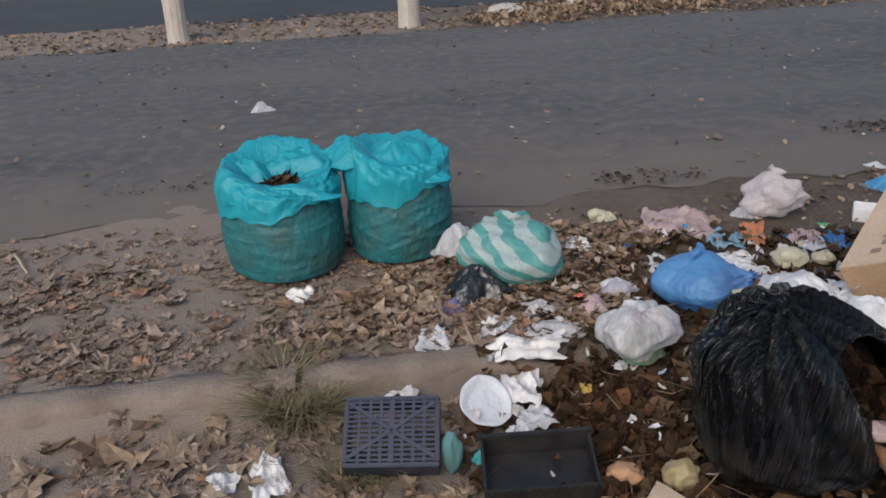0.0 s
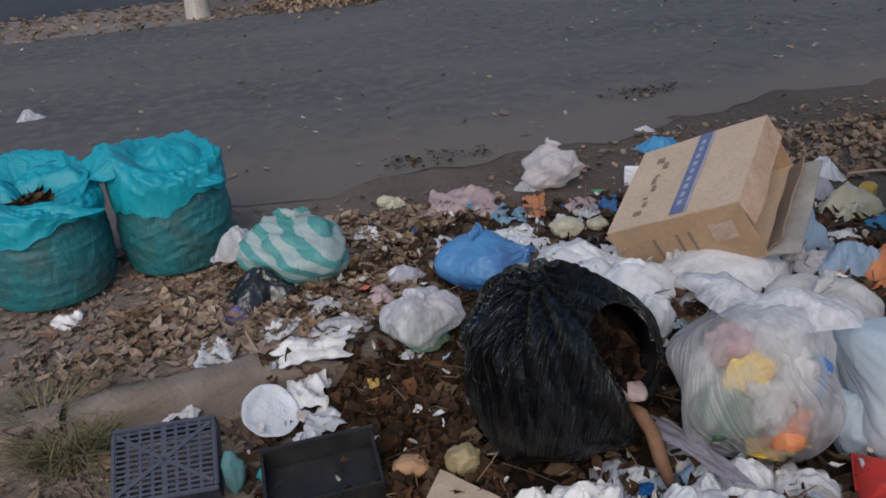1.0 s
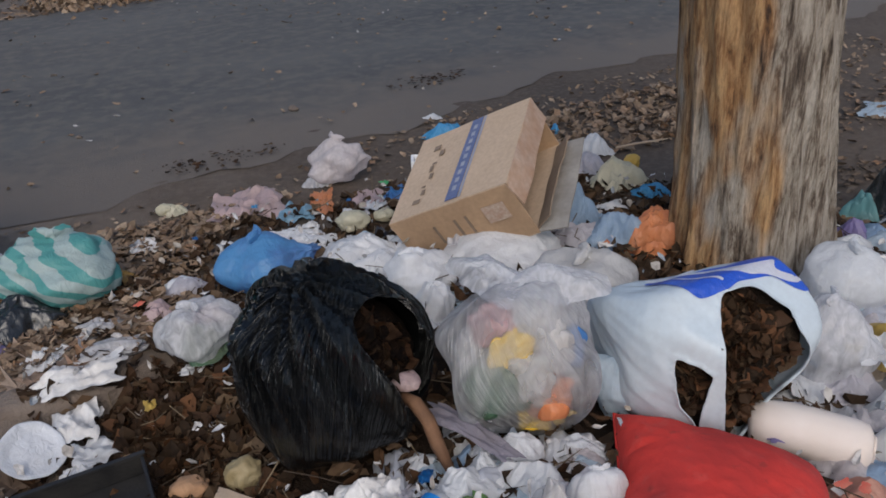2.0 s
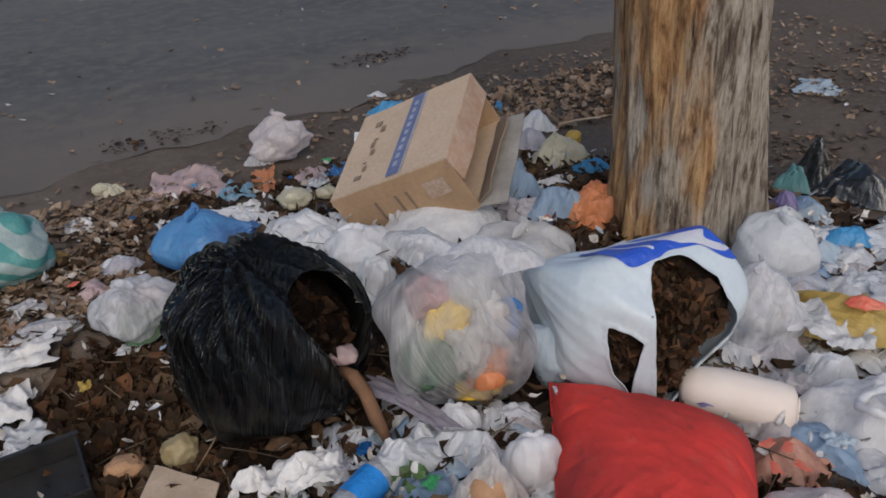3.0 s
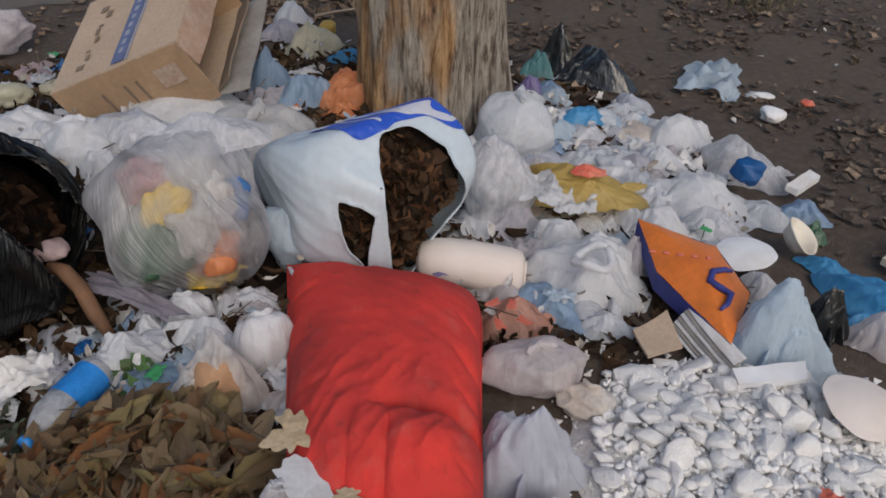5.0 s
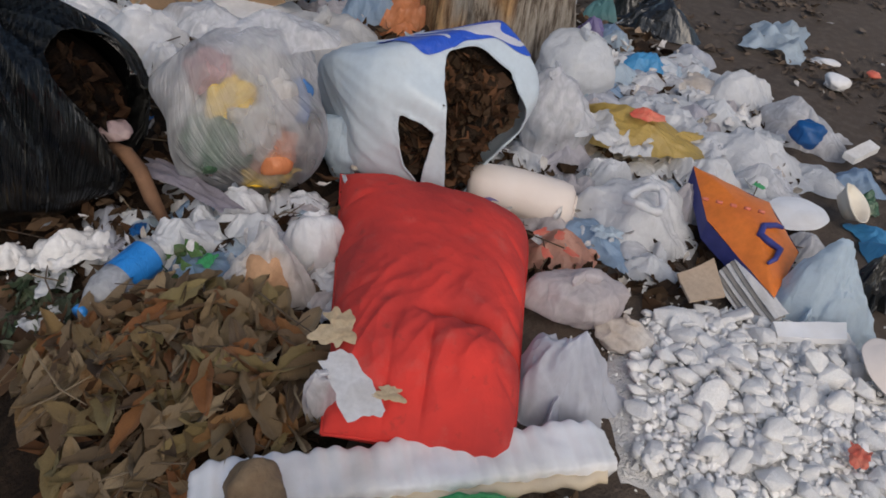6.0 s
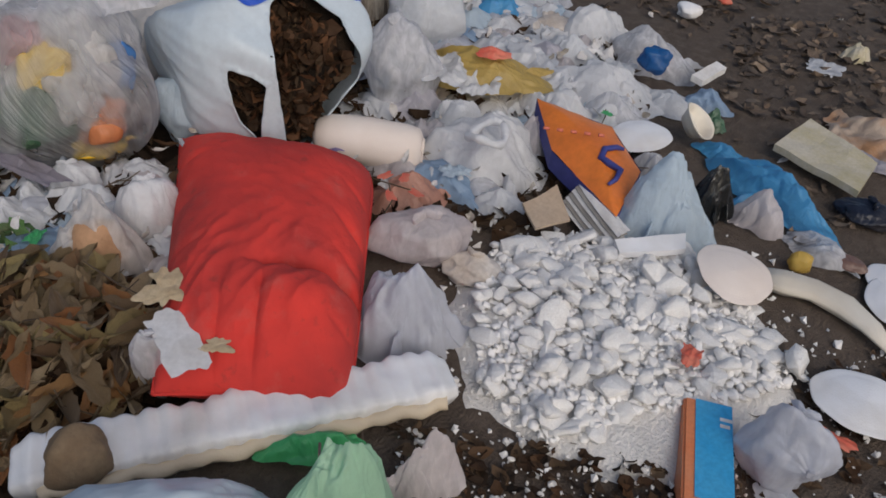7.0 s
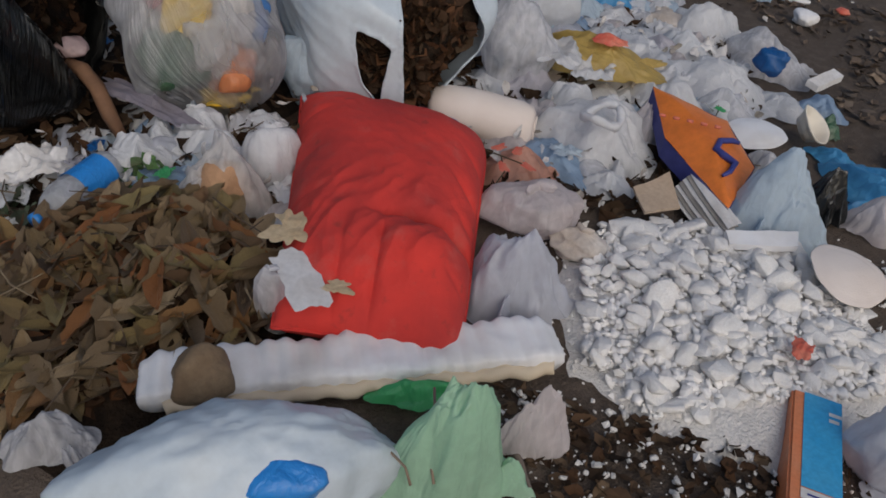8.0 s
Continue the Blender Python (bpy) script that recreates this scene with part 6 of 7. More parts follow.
p = pack("bright orange printed pack with navy edge", [(2.134, 0.762, 0.160), (2.036, 0.628, 0.110), (1.968, 0.384, 0.080), (2.150, 0.440, 0.100), (2.220, 0.581, 0.130)], 0.05, ORANGEPACK, NAVY_INK)
p_front = bpy.data.objects[p["front"]]
S = [(2.137, 0.492, 0.144), (2.119, 0.522, 0.148), (2.077, 0.522, 0.144), (2.055, 0.495, 0.137), (2.078, 0.466, 0.135), (2.061, 0.441, 0.129), (2.01, 0.444, 0.124)]
S = [tuple(Vector(a).lerp(Vector(b), 0.5) - Vector((0, 0, 0.003))) for a, b in zip(S[:1] + S, S + S[-1:])]
v, f = tube_verts(S, [0.004, 0.007, 0.008, 0.009, 0.009, 0.008, 0.006, 0.004], 10)
solid("emblem", mesh_of("emblem", v, f), NAVY_INK, p_front, "curved navy squiggle")
for i in range(5):
    v, f = tube_verts([(S[0][0] - 0.02 * i - 0.03, S[0][1] + 0.026 * i + 0.045, 0.168), (S[0][0] - 0.02 * i - 0.04, S[0][1] + 0.026 * i + 0.055, 0.17)], [0.004, 0.004], 6)
    solid("print_mark", mesh_of("print_mark", v, f), RED_INK, p_front)


def plate(label, loc, r, yaw, tilt, mat, deep=-0.008, group="foam plates", name="foam_plate", squash=0.85):
    prof = ((0.0, 0.0), (0.5, 0.0), (0.66, 0.003), (0.78, 0.55), (0.88, 0.85), (0.97, 1.0), (1.0, 0.96), (0.98, 0.85), (0.86, 0.68), (0.74, 0.35), (0.62, -0.18), (0.0, -0.2))
    n = 56
    v, f = [], []
    for k, (s, z) in enumerate(prof):
        for i in range(n):
            a = 2 * math.pi * i / n
            q = 1 + 0.025 * math.sin(3 * a + loc[0] * 40) + 0.012 * math.sin(8 * a)
            v.append((math.cos(a) * r * s * q, math.sin(a) * r * s * squash * q, z * deep + 0.004 * s * math.sin(2 * a + loc[1] * 30)))
    for k in range(len(prof) - 1):
        f += [(k * n + i, k * n + (i + 1) % n, (k + 1) * n + (i + 1) % n, (k + 1) * n + i)[::-1] for i in range(n)]
    ob = solid(name, mesh_of(name, v, f), mat)
    ob.matrix_basis = pose(*loc, tilt[0], tilt[1], yaw)
    return tagged(ob, label, "plate", group)


plate("white disposable plate lying on the heap", (2.322, 0.546, 0.090), 0.085, -30, (4, -6), FOAM, squash=0.8)
plate("pinkish white round tub lid on rubble", (1.996, 0.104, 0.090), 0.083, 10, (10, -4), FOAM_PINK, squash=1.0)
plate("white disposable plate lying on bare soil", (1.913, -0.231, 0.035), 0.105, -50, (0, 4), FOAM, squash=0.8)
plate("torn white disposable plate on bare soil", (2.284, -0.172, 0.020), 0.095, 20, (3, 0), FOAM, squash=0.75)
plate("white disposable plate lying on soil", (2.351, -0.165, 0.020), 0.095, 60, (2, 3), FOAM)
plate("cream foam bowl tilted among the waste", (2.523, 0.506, 0.060), 0.06, 0, (38, 15), FOAMCREAM, deep=0.034, name="foam_bowl", group="", squash=0.95)
# rolled foam or cloth bundle
roll = thing("foam_roll", "thick off-white roll lying among bags", "roll")
ends = ((1.685, 1.093, 0.055), (1.855, 0.887, 0.058))
E0, E1 = Vector(ends[0]), Vector(ends[1])
v, f = tube_verts([E0.lerp(E1, k) + Vector((0, 0, 0.006 * math.sin(k * 5))) for k in (0, 0.05, 0.15, 0.3, 0.5, 0.7, 0.85, 0.96, 1.0)], [0.036, 0.053, 0.058, 0.06, 0.0615, 0.061, 0.06, 0.053, 0.036], 40, 8, 0.03)
solid("body", mesh_of("body", v, f), FOAM_PINK, roll)
side = (E1 - E0).normalized()
u1 = side.cross(Vector((0, 0, 1))).normalized()
u2 = side.cross(u1)
spiral = [E1 + side * 0.002 + u1 * (0.006 + 0.0042 * a) * math.cos(a) + u2 * (0.006 + 0.0042 * a) * math.sin(a) for a in np.linspace(0, 8.5, 40)]
v, f = tube_verts(spiral, [0.003] * 40, 6)
solid("end_fold", mesh_of("end_fold", v, f), FOAM_PINK, roll, "coiled end of the roll")

# flat broken foam strip
v, f = tube_verts([(2.113, 0.079, 0.020), (2.135, 0.034, 0.020), (2.164, -0.023, 0.018), (2.166, -0.091, 0.016), (2.145, -0.157, 0.014), (2.105, -0.220, 0.012)], [0.03, 0.038, 0.034, 0.036, 0.026, 0.012], 24, 5, 0.25)
v = np.array(v)
v[:, 2] = 0.022 + (v[:, 2] - 0.016) * 0.45
tagged(solid("foam_piece", mesh_of("foam_piece", v, f), FOAMCREAM), "long dirty cream strip of broken foam", "foam")

# booklet with fanned pages, cardboard pieces
bk = thing("paper_booklet", "damp booklet with fanned grey pages under the pack", "booklet", (2.03, 0.52, 0.0), 0)
for i in range(7):
    # each page lies a little further out and lower than the one above it
    b = bmesh.new()
    bmesh.ops.create_grid(b, x_segments=10, y_segments=4, size=0.5)
    for k in b.verts:
        s, d = 0.42 + 0.6 * (k.co.x + 0.5), k.co.y + 0.5
        run = -0.016 + 0.0075 * i + 0.03 * d + 0.014 * math.sin(s * 3.0 + 0.2 * i)
        z = 0.076 - 0.0085 * i + 0.035 * (1 - s) + 0.003 * noise.noise(Vector((s * 5, d * 3, i))) - 0.012 * d * d
        k.co = Vector((0.06 - 0.142 * s - 0.91 * run, 0.1 - 0.27 * s + 0.4 * run, max(z, 0.012 + 0.002 * (9 - i))))
    r = bmesh.ops.extrude_face_region(b, geom=b.faces[:])
    bmesh.ops.translate(b, verts=[e for e in r["geom"] if isinstance(e, bmesh.types.BMVert)], vec=(0, 0, -0.0014))
    bmesh.ops.recalc_face_normals(b, faces=b.faces)
    solid("page", b, (PAPER, GREYCARD)[i % 2], bk)


card_piece("tan piece of bent cardboard on rubble", [(1.850, 0.561, 0.070), (1.935, 0.533, 0.100), (1.899, 0.459, 0.060), (1.818, 0.494, 0.050)], PAPERTANCARD)
card_piece("dirty white strip of fibreboard", [(1.904, 0.344, 0.060), (2.053, 0.251, 0.060), (2.002, 0.222, 0.060), (1.883, 0.314, 0.050)], FOAM, 0.015)
card_piece("torn brown cardboard lying on rotting leaves", [(0.404, 1.446, -0.030), (0.505, 1.592, -0.010), (0.615, 1.438, 0.000), (0.539, 1.325, -0.020)], PAPERTANCARD)
card_piece("small brown cardboard flap by the box", [(1.383, 2.561, 0.060), (1.401, 2.502, 0.090), (1.453, 2.369, 0.050), (1.433, 2.387, 0.030)], CARD_END)


# ---- drink carton ----
def drink_carton():
    m, l, w = frame_of((1.387, -0.135, 0.050), (1.643, 0.009, 0.055), (1.316, -0.072, 0.050))
    m = m @ Matrix.Rotation(radians(-90), 4, "Z")
    w = 0.085
    t = thing("drink_carton", "blue and orange drink carton lying on soil", "carton")
    t.matrix_basis = m
    h = 0.055
    solid("body", box_bm(0, w, 0, l, -h, 0, 0.004), CARTONORANGE, t)
    blue = solid("printed_panel", box_bm(0.02, w - 0.001, l * 0.28, l - 0.002, 0.0006, 0.0014), CARTONBLUE, t, "bright blue panel")
    solid("printed_panel", box_bm(0.02, w - 0.001, l * 0.2, l * 0.27, 0.0006, 0.0014), PAPER, t, "white panel")
    for i in range(2):
        solid("print_bar", box_bm(0.062, 0.085 - 0.006 * i, l * (0.86 - 0.05 * i), l * (0.885 - 0.05 * i), 0.0018, 0.0024), PAPER, blue)
    solid("print_bar", box_bm(0.03, 0.065, l * 0.228, l * 0.24, 0.0018, 0.0024), NAVY_INK, t)
    solid("crushed_end", box_bm(0.012, w - 0.012, l, l + 0.05, -h + 0.012, -0.012, 0.008), PAPER, t, "white crushed end")
    return t


drink_carton()
bag("wrapper", "shiny orange and purple sweet wrapper", "wrapper", ORANGE, (1.438, -0.149, 0.026), (0.032, 0.026, 0.031), -76, seed=231, small=True, crease=0.18)
bag("wrapper", "shiny magenta sweet wrapper", "wrapper", PURPLE, (1.416, -0.171, 0.017), (0.023, 0.017, 0.020), -77, seed=232, small=True, crease=0.18)
bag("rubbish_bag", "small milky film scrap by the carton", B, CLEARISH, (1.347, -0.118, 0.039), (0.040, 0.020, 0.046), -72, seed=233, small=True, loose=True)
bag("rubbish_bag", "lilac translucent plastic bag beside the carton", B, LILACBAG, (1.636, -0.175, 0.084), (0.073, 0.051, 0.098), -80, seed=234, crease=0.12, facet=0.9, neck=0.3, axis=(0.5, -0.6, 0.1))
scrap("plastic_film", "twisted clear tail of a plastic bag", "film", LILACBAG, (1.587, -0.234, 0.020), (0.135, 0.077), -113, seed=235, lift=0.5)
scrap("wrapper", "red plastic scrap among rubble", "wrapper", RED_INK, (1.708, 0.043, 0.090), (0.036, 0.054), -70, seed=236, lift=0.9, n=14)
scrap("wrapper", "red scrap under a plate", "wrapper", RED_INK, (1.799, -0.228, 0.020), (0.063, 0.031), -84, seed=237, lift=0.6, n=14)
scrap("paper_scrap", "grubby white paper scrap on soil", "paper", PAPER, (1.655, -0.363, 0.020), (0.076, 0.078), -90, seed=238, lift=0.3, n=16)
bag("rubbish_bag", "torn black plastic film between bags", B, BLACK, (2.259, 0.289, 0.081), (0.055, 0.033, 0.095), -44, seed=239, crease=0.14, loose=True)
bag("rubbish_bag", "long crumpled bright blue plastic bag", B, SKYBLUE, (2.448, 0.206, 0.049), (0.181, 0.072, 0.058), -105, seed=240, loose=True)
bag("rubbish_bag", "crushed pinkish white film with brown stain", B, CLEARPINK, (2.314, 0.187, 0.051), (0.066, 0.039, 0.060), -72, seed=241, small=True, loose=True)
bag("rubbish_bag", "milky film under a blue bag", B, CLEARISH, (2.336, 0.033, 0.025), (0.088, 0.052, 0.029), -77, seed=242, crease=0.16)
bag("wrapper", "brown chocolate wrapper on soil", "wrapper", BROWNWRAP, (2.339, -0.035, 0.013), (0.047, 0.026, 0.015), -80, seed=243, small=True)
bag("wrapper", "amber food scrap on soil", "waste", YELLOW, (2.232, 0.041, 0.024), (0.026, 0.021, 0.028), -76, seed=244, small=True)
card_piece("dirty cream flattened paper box on soil", [(2.646, 0.310, 0.030), (2.851, 0.301, 0.040), (2.790, 0.078, 0.030), (2.599, 0.056, 0.030)], PAPERSTAIN, 0.02, "flattened_carton")
scrap("wrapper", "orange and white crumpled wrapper on soil", "wrapper", ORANGEWHITE, (2.970, 0.164, 0.030), (0.232, 0.238), -78, seed=245, lift=0.7)
scrap("plastic_film", "long twisted film strip on soil", "film", LILAC, (2.858, 0.023, 0.020), (0.251, 0.107), -105, seed=246, lift=0.6)
bag("rubbish_bag", "black plastic lump with red on soil", B, NAVY, (2.567, 0.013, 0.023), (0.079, 0.055, 0.027), -80, seed=247)
bag("rubbish_bag", "green and clear film by a cup", B, GREENDARK, (2.675, 0.503, 0.027), (0.040, 0.032, 0.032), -74, seed=248, small=True)
bag("rubbish_bag", "blue film at the heap edge", B, SKYBLUE, (2.549, 0.405, 0.019), (0.068, 0.048, 0.023), -76, seed=249, small=True, crease=0.15)
bag("rubbish_bag", "blue clear film at the heap edge", B, MIXBLUE, (2.764, 0.577, 0.033), (0.066, 0.053, 0.038), -73, seed=250, small=True, crease=0.15)
card_piece("small white printed carton on soil", [(2.808, 0.667, 0.040), (2.950, 0.661, 0.050), (2.955, 0.625, 0.040), (2.818, 0.631, 0.030)], PAPER, 0.02, "small_carton")
scrap("wrapper", "white and blue butterfly shaped film on soil", "film", PALE_BLUE, (3.513, 1.328, 0.030), (0.225, 0.365), -65, seed=251, lift=0.8)
bag("foam_scrap", "small white foam lump on soil", "foam", FOAM, (3.351, 0.979, 0.027), (0.051, 0.041, 0.032), -69, seed=252, small=True)
bag("foam_scrap", "flat white foam scrap on soil", "foam", FOAM, (3.536, 1.104, 0.011), (0.035, 0.028, 0.013), -68, seed=253, small=True)
bag("foam_scrap", "small red plastic lump on soil", "plastic", RED_INK, (3.601, 0.962, 0.012), (0.028, 0.022, 0.014), -71, seed=254, small=True)
scrap("wrapper", "pale blue white film lying on far soil", "film", PALE_BLUE, (4.167, 2.591, 0.020), (0.201, 0.273), -55, seed=255, lift=0.4)
bag("rubbish_bag", "small white film lump on far soil", B, WHITE2, (3.528, 1.130, 0.009), (0.044, 0.033, 0.011), -68, seed=256, small=True)
bag("rubbish_bag", "crushed paper lump on far soil", B, PAPERSTAIN, (3.540, 0.415, 0.033), (0.049, 0.039, 0.039), -77, seed=257, small=True)
scrap("wrapper", "pale wrapper on bare soil", "wrapper", WHITE2, (3.349, 0.449, 0.020), (0.115, 0.104), -74, seed=258, lift=0.5)

# ---- behind the black bag: torn white film ----
for i, (loc, rad, yaw) in enumerate((((1.240, 2.338, 0.061), (0.146, 0.131, 0.072), -20), ((1.298, 2.149, 0.077), (0.111, 0.100, 0.090), -23), ((1.205, 2.556, 0.029), (0.113, 0.080, 0.034), -18), ((1.273, 1.966, 0.072), (0.061, 0.055, 0.085), -24), ((1.536, 2.294, 0.058), (0.055, 0.050, 0.069), -27), ((1.060, 2.807, 0.024), (0.119, 0.071, 0.028), -13), ((1.307, 2.617, 0.022), (0.074, 0.064, 0.026), -19))):
    bag("rubbish_bag", "torn crumpled white film behind the black bag", B, (BRIGHT, BRIGHT, WHITE2, BRIGHT, CLEARISH, BRIGHT, PALE_BLUE)[i], loc, rad, yaw, seed=301 + i, crease=0.18, lumps=0.2, group="torn white film")

# ---- left part: paper, foil, film ----
plate("crumpled shiny foil dish lying tilted on soil", (0.105, 2.0, -0.03), 0.085, 20, (38, 12), FOIL, deep=0.01, group="", name="foil_dish", squash=0.95)
for i, (loc, size, yaw) in enumerate((((0.222, 2.089, -0.020), (0.111, 0.156), -1), ((0.250, 1.951, -0.040), (0.128, 0.109), -1), ((0.252, 2.222, -0.020), (0.247, 0.152), -1), ((0.162, 2.380, 0.010), (0.114, 0.133), -29), ((0.198, 1.876, -0.050), (0.068, 0.102), 0), ((0.567, 2.143, -0.010), (0.102, 0.052), -10), ((-0.510, 1.782, -0.080), (0.093, 0.198), 16), ((-0.624, 1.758, -0.080), (0.080, 0.091), 20), ((-0.145, 2.112, -0.040), (0.087, 0.083), 4), ((-0.043, 2.315, 0.010), (0.104, 0.149), 1), ((-0.535, 2.676, 0.010), (0.096, 0.105), 11), ((0.527, 3.045, 0.020), (0.070, 0.130), -10), ((0.564, 3.030, 0.020), (0.073, 0.140), -3), ((0.851, 2.788, 0.030), (0.125, 0.130), -9), ((1.150, 2.805, 0.030), (0.065, 0.160), -15))):
    scrap("paper_scrap", "crumpled torn white paper on soil", "paper", (PAPER, WHITE)[i % 2], loc, size, yaw, 321 + i, lift=1.0, group="torn paper")
for i, (loc, rad, yaw, mt) in enumerate((((0.632, 2.617, 0.028), (0.062, 0.049, 0.033), -14, WHITE2), ((0.513, 2.481, 0.031), (0.059, 0.047, 0.037), -12, PINKPALE), ((0.516, 2.459, 0.029), (0.054, 0.043, 0.034), -3, PINKPALE), ((0.640, 2.594, 0.030), (0.077, 0.061, 0.036), -6, LILAC), ((0.023, 2.527, 0.021), (0.046, 0.037, 0.025), -1, PURPLE), ((0.430, 2.800, 0.025), (0.069, 0.048, 0.029), -1, YELLOWDULL), ((0.323, 2.482, 0.019), (0.079, 0.048, 0.022), 2, CLEARISH), ((-1.215, 5.591, 0.043), (0.079, 0.063, 0.051), 12, CLEARISH), ((0.324, 2.504, 0.019), (0.077, 0.046, 0.022), -3, CLEARISH), ((2.205, 3.856, 0.013), (0.046, 0.037, 0.016), -25, WHITE2), ((0.684, 3.313, 0.025), (0.037, 0.030, 0.030), -12, CREAM), ((0.101, 1.808, -0.058), (0.046, 0.036, 0.025), 3, TEAL), ((-0.001, 1.766, -0.024), (0.030, 0.018, 0.066), 0, TEALCLEAR), ((0.565, 1.605, -0.003), (0.045, 0.040, 0.043), -6, ONION), ((0.439, 1.655, -0.035), (0.055, 0.040, 0.029), -2, BREAD), ((0.324, 1.805, -0.019), (0.025, 0.023, 0.025), 2, APPLE))):
    bag("litter_item", ("small crumpled film scrap among leaves", "soft rotting scrap among leaves")[i > 12], "litter", mt, loc, rad, yaw, seed=341 + i, small=True, crease=0.15, group="small litter")
# dark patch laid on the cover in place of a small hole
loc = (1.248, 0.730, 0.185)
scrap("dirt_fleck", "small dark patch for a hole in the red cushion", "dirt", INK, loc, (0.014, 0.008), 40, 901, lift=0.3, n=8)

# ---- rubble ----
RUBBLE = ((1.743, 0.544), (1.945, 0.424), (2.074, 0.240), (1.968, 0.024), (1.902, -0.125), (1.732, -0.067), (1.545, 0.053), (1.398, 0.120), (1.405, 0.278), (1.560, 0.441))
RC = (sum(p[0] for p in RUBBLE) / len(RUBBLE), sum(p[1] for p in RUBBLE) / len(RUBBLE))


def rubble_hill(x, y):
    d = math.hypot(x - RC[0], y - RC[1])
    return 0.055 * float(smooth(0.45, 0.0, d))


def chunk_mesh(seed):
    """A broken lump with flat faces."""
    r = np.random.RandomState(seed)
    b = bmesh.new()
    pts = r.normal(size=(15, 3))
    pts = pts / np.linalg.norm(pts, axis=1)[:, None] * (0.85 + 0.25 * r.rand(15, 1)) * (1.0, 0.85, 0.6)
    for q in pts:
        b.verts.new(q)
    hull = bmesh.ops.convex_hull(b, input=b.verts[:])
    bmesh.ops.delete(b, geom=[e for e in hull["geom_unused"] if isinstance(e, bmesh.types.BMVert)], context="VERTS")
    bmesh.ops.bevel(b, geom=b.edges[:], offset=0.1, segments=1, affect="EDGES", clamp_overlap=True)
    for f in b.faces:
        f.smooth = True
    me = bpy.data.meshes.new("chunk")
    b.to_mesh(me)
    b.free()
    me.materials.append(PLASTER)
    return me


heap = thing("plaster_rubble", "heap of broken white plaster chunks", "rubble", (0, 0, 0))
CHUNKS = [chunk_mesh(400 + k) for k in range(9)]
q = np.random.RandomState(77)
place = spread(RUBBLE, 0.0, 0.02, rubble_hill)
for i in range(290):
    p = place(q)
    s = 0.014 + 0.022 * q.rand() ** 1.5 + (0.012 if i < 60 else 0)
    ob = new("chunk", CHUNKS[q.randint(9)])
    ob.parent = heap
    ob.matrix_basis = Matrix.LocRotScale((p[0], p[1], p[2] + s * 0.25), Euler((q.normal() * 0.35, q.normal() * 0.35, q.rand() * 6.3)), (s, s * (0.75 + 0.4 * q.rand()), s * 0.8))
V, Fc = [], []
tet = np.array(((1, 0, 0), (-0.6, 0.8, 0), (-0.5, -0.8, 0.1), (0.1, 0, 0.9), (0, 0.1, -0.6)))
tri = ((0, 1, 3), (1, 2, 3), (2, 0, 3), (1, 0, 4), (2, 1, 4), (0, 2, 4))
for i in range(2200):
    p = np.array(place(q))
    if i % 2 == 0:
        p = p + np.array((q.normal() * 0.13, q.normal() * 0.13, 0))
        p[2] = 0.006
    s = 0.003 + 0.010 * q.rand() ** 2
    v = (tet + q.normal(size=tet.shape) * 0.15) * s @ np.array(Euler((q.rand() * 6, q.rand() * 6, q.rand() * 6)).to_matrix()).T + p
    n = len(V)
    V.extend(v.tolist())
    Fc.extend([tuple(k + n for k in t) for t in tri])
tagged(solid("plaster_crumbs", mesh_of("plaster_crumbs", V, Fc, False), PLASTER), "fine crumbs of white plaster on soil", "rubble", kind="stuff")
pool = [np.array([v.co[:] for v in me.vertices]) for me in CHUNKS]
pool_f = [[tuple(f.vertices) for f in me.polygons] for me in CHUNKS]
V, Fc = [], []
for i in range(1900):
    p, k = np.array(place(q)), q.randint(9)
    s = 0.006 + 0.011 * q.rand() ** 1.5
    v = pool[k] * s @ np.array(Euler((q.normal() * 0.4, q.normal() * 0.4, q.rand() * 6)).to_matrix()).T + p
    n = len(V)
    V.extend(v.tolist())
    Fc.extend([tuple(a + n for a in f) for f in pool_f[k]])
tagged(solid("small_rubble", mesh_of("small_rubble", V, Fc), PLASTER), "small broken plaster pieces between chunks", "rubble", kind="stuff")
# the bed of dust under the chunks
g = np.linspace(-1, 1, 60)
U, Vv = [a.ravel() for a in np.meshgrid(g, g)]
bx, by = RC[0] + U * 0.58, RC[1] + Vv * 0.58
bz = np.array([rubble_hill(x, y) for x, y in zip(bx, by)])
bz = bz + 0.008 * ridges(np.stack([bx, by, 0 * bx], 1) * 10, 3, 3.0) + 0.009 - 0.06 * smooth(0.26, 0.5, np.hypot(bx - RC[0], by - RC[1]) + 0.05 * swells(np.stack([bx, by, 0 * bx], 1), 6, 12.0))
tagged(solid("plaster_dust", mesh_of("plaster_dust", np.stack([bx, by, bz], 1), [(j * 60 + i, j * 60 + i + 1, (j + 1) * 60 + i + 1, (j + 1) * 60 + i) for j in range(59) for i in range(59)]), DUST), "grey plaster dust over soil", "rubble", kind="stuff")

# ---- heap of large dead leaves ----
HEAP = ((0.718, 1.140), (0.879, 1.115), (1.033, 0.985), (1.082, 0.835), (0.981, 0.670), (0.877, 0.639), (0.733, 0.647), (0.557, 0.776), (0.601, 1.083), (0.635, 1.151))
HC = (sum(p[0] for p in HEAP) / len(HEAP), sum(p[1] for p in HEAP) / len(HEAP))


def leaf_hill(x, y):
    return 0.10 * float(smooth(0.42, 0.05, math.hypot(x - HC[0], y - HC[1]))) + 0.01


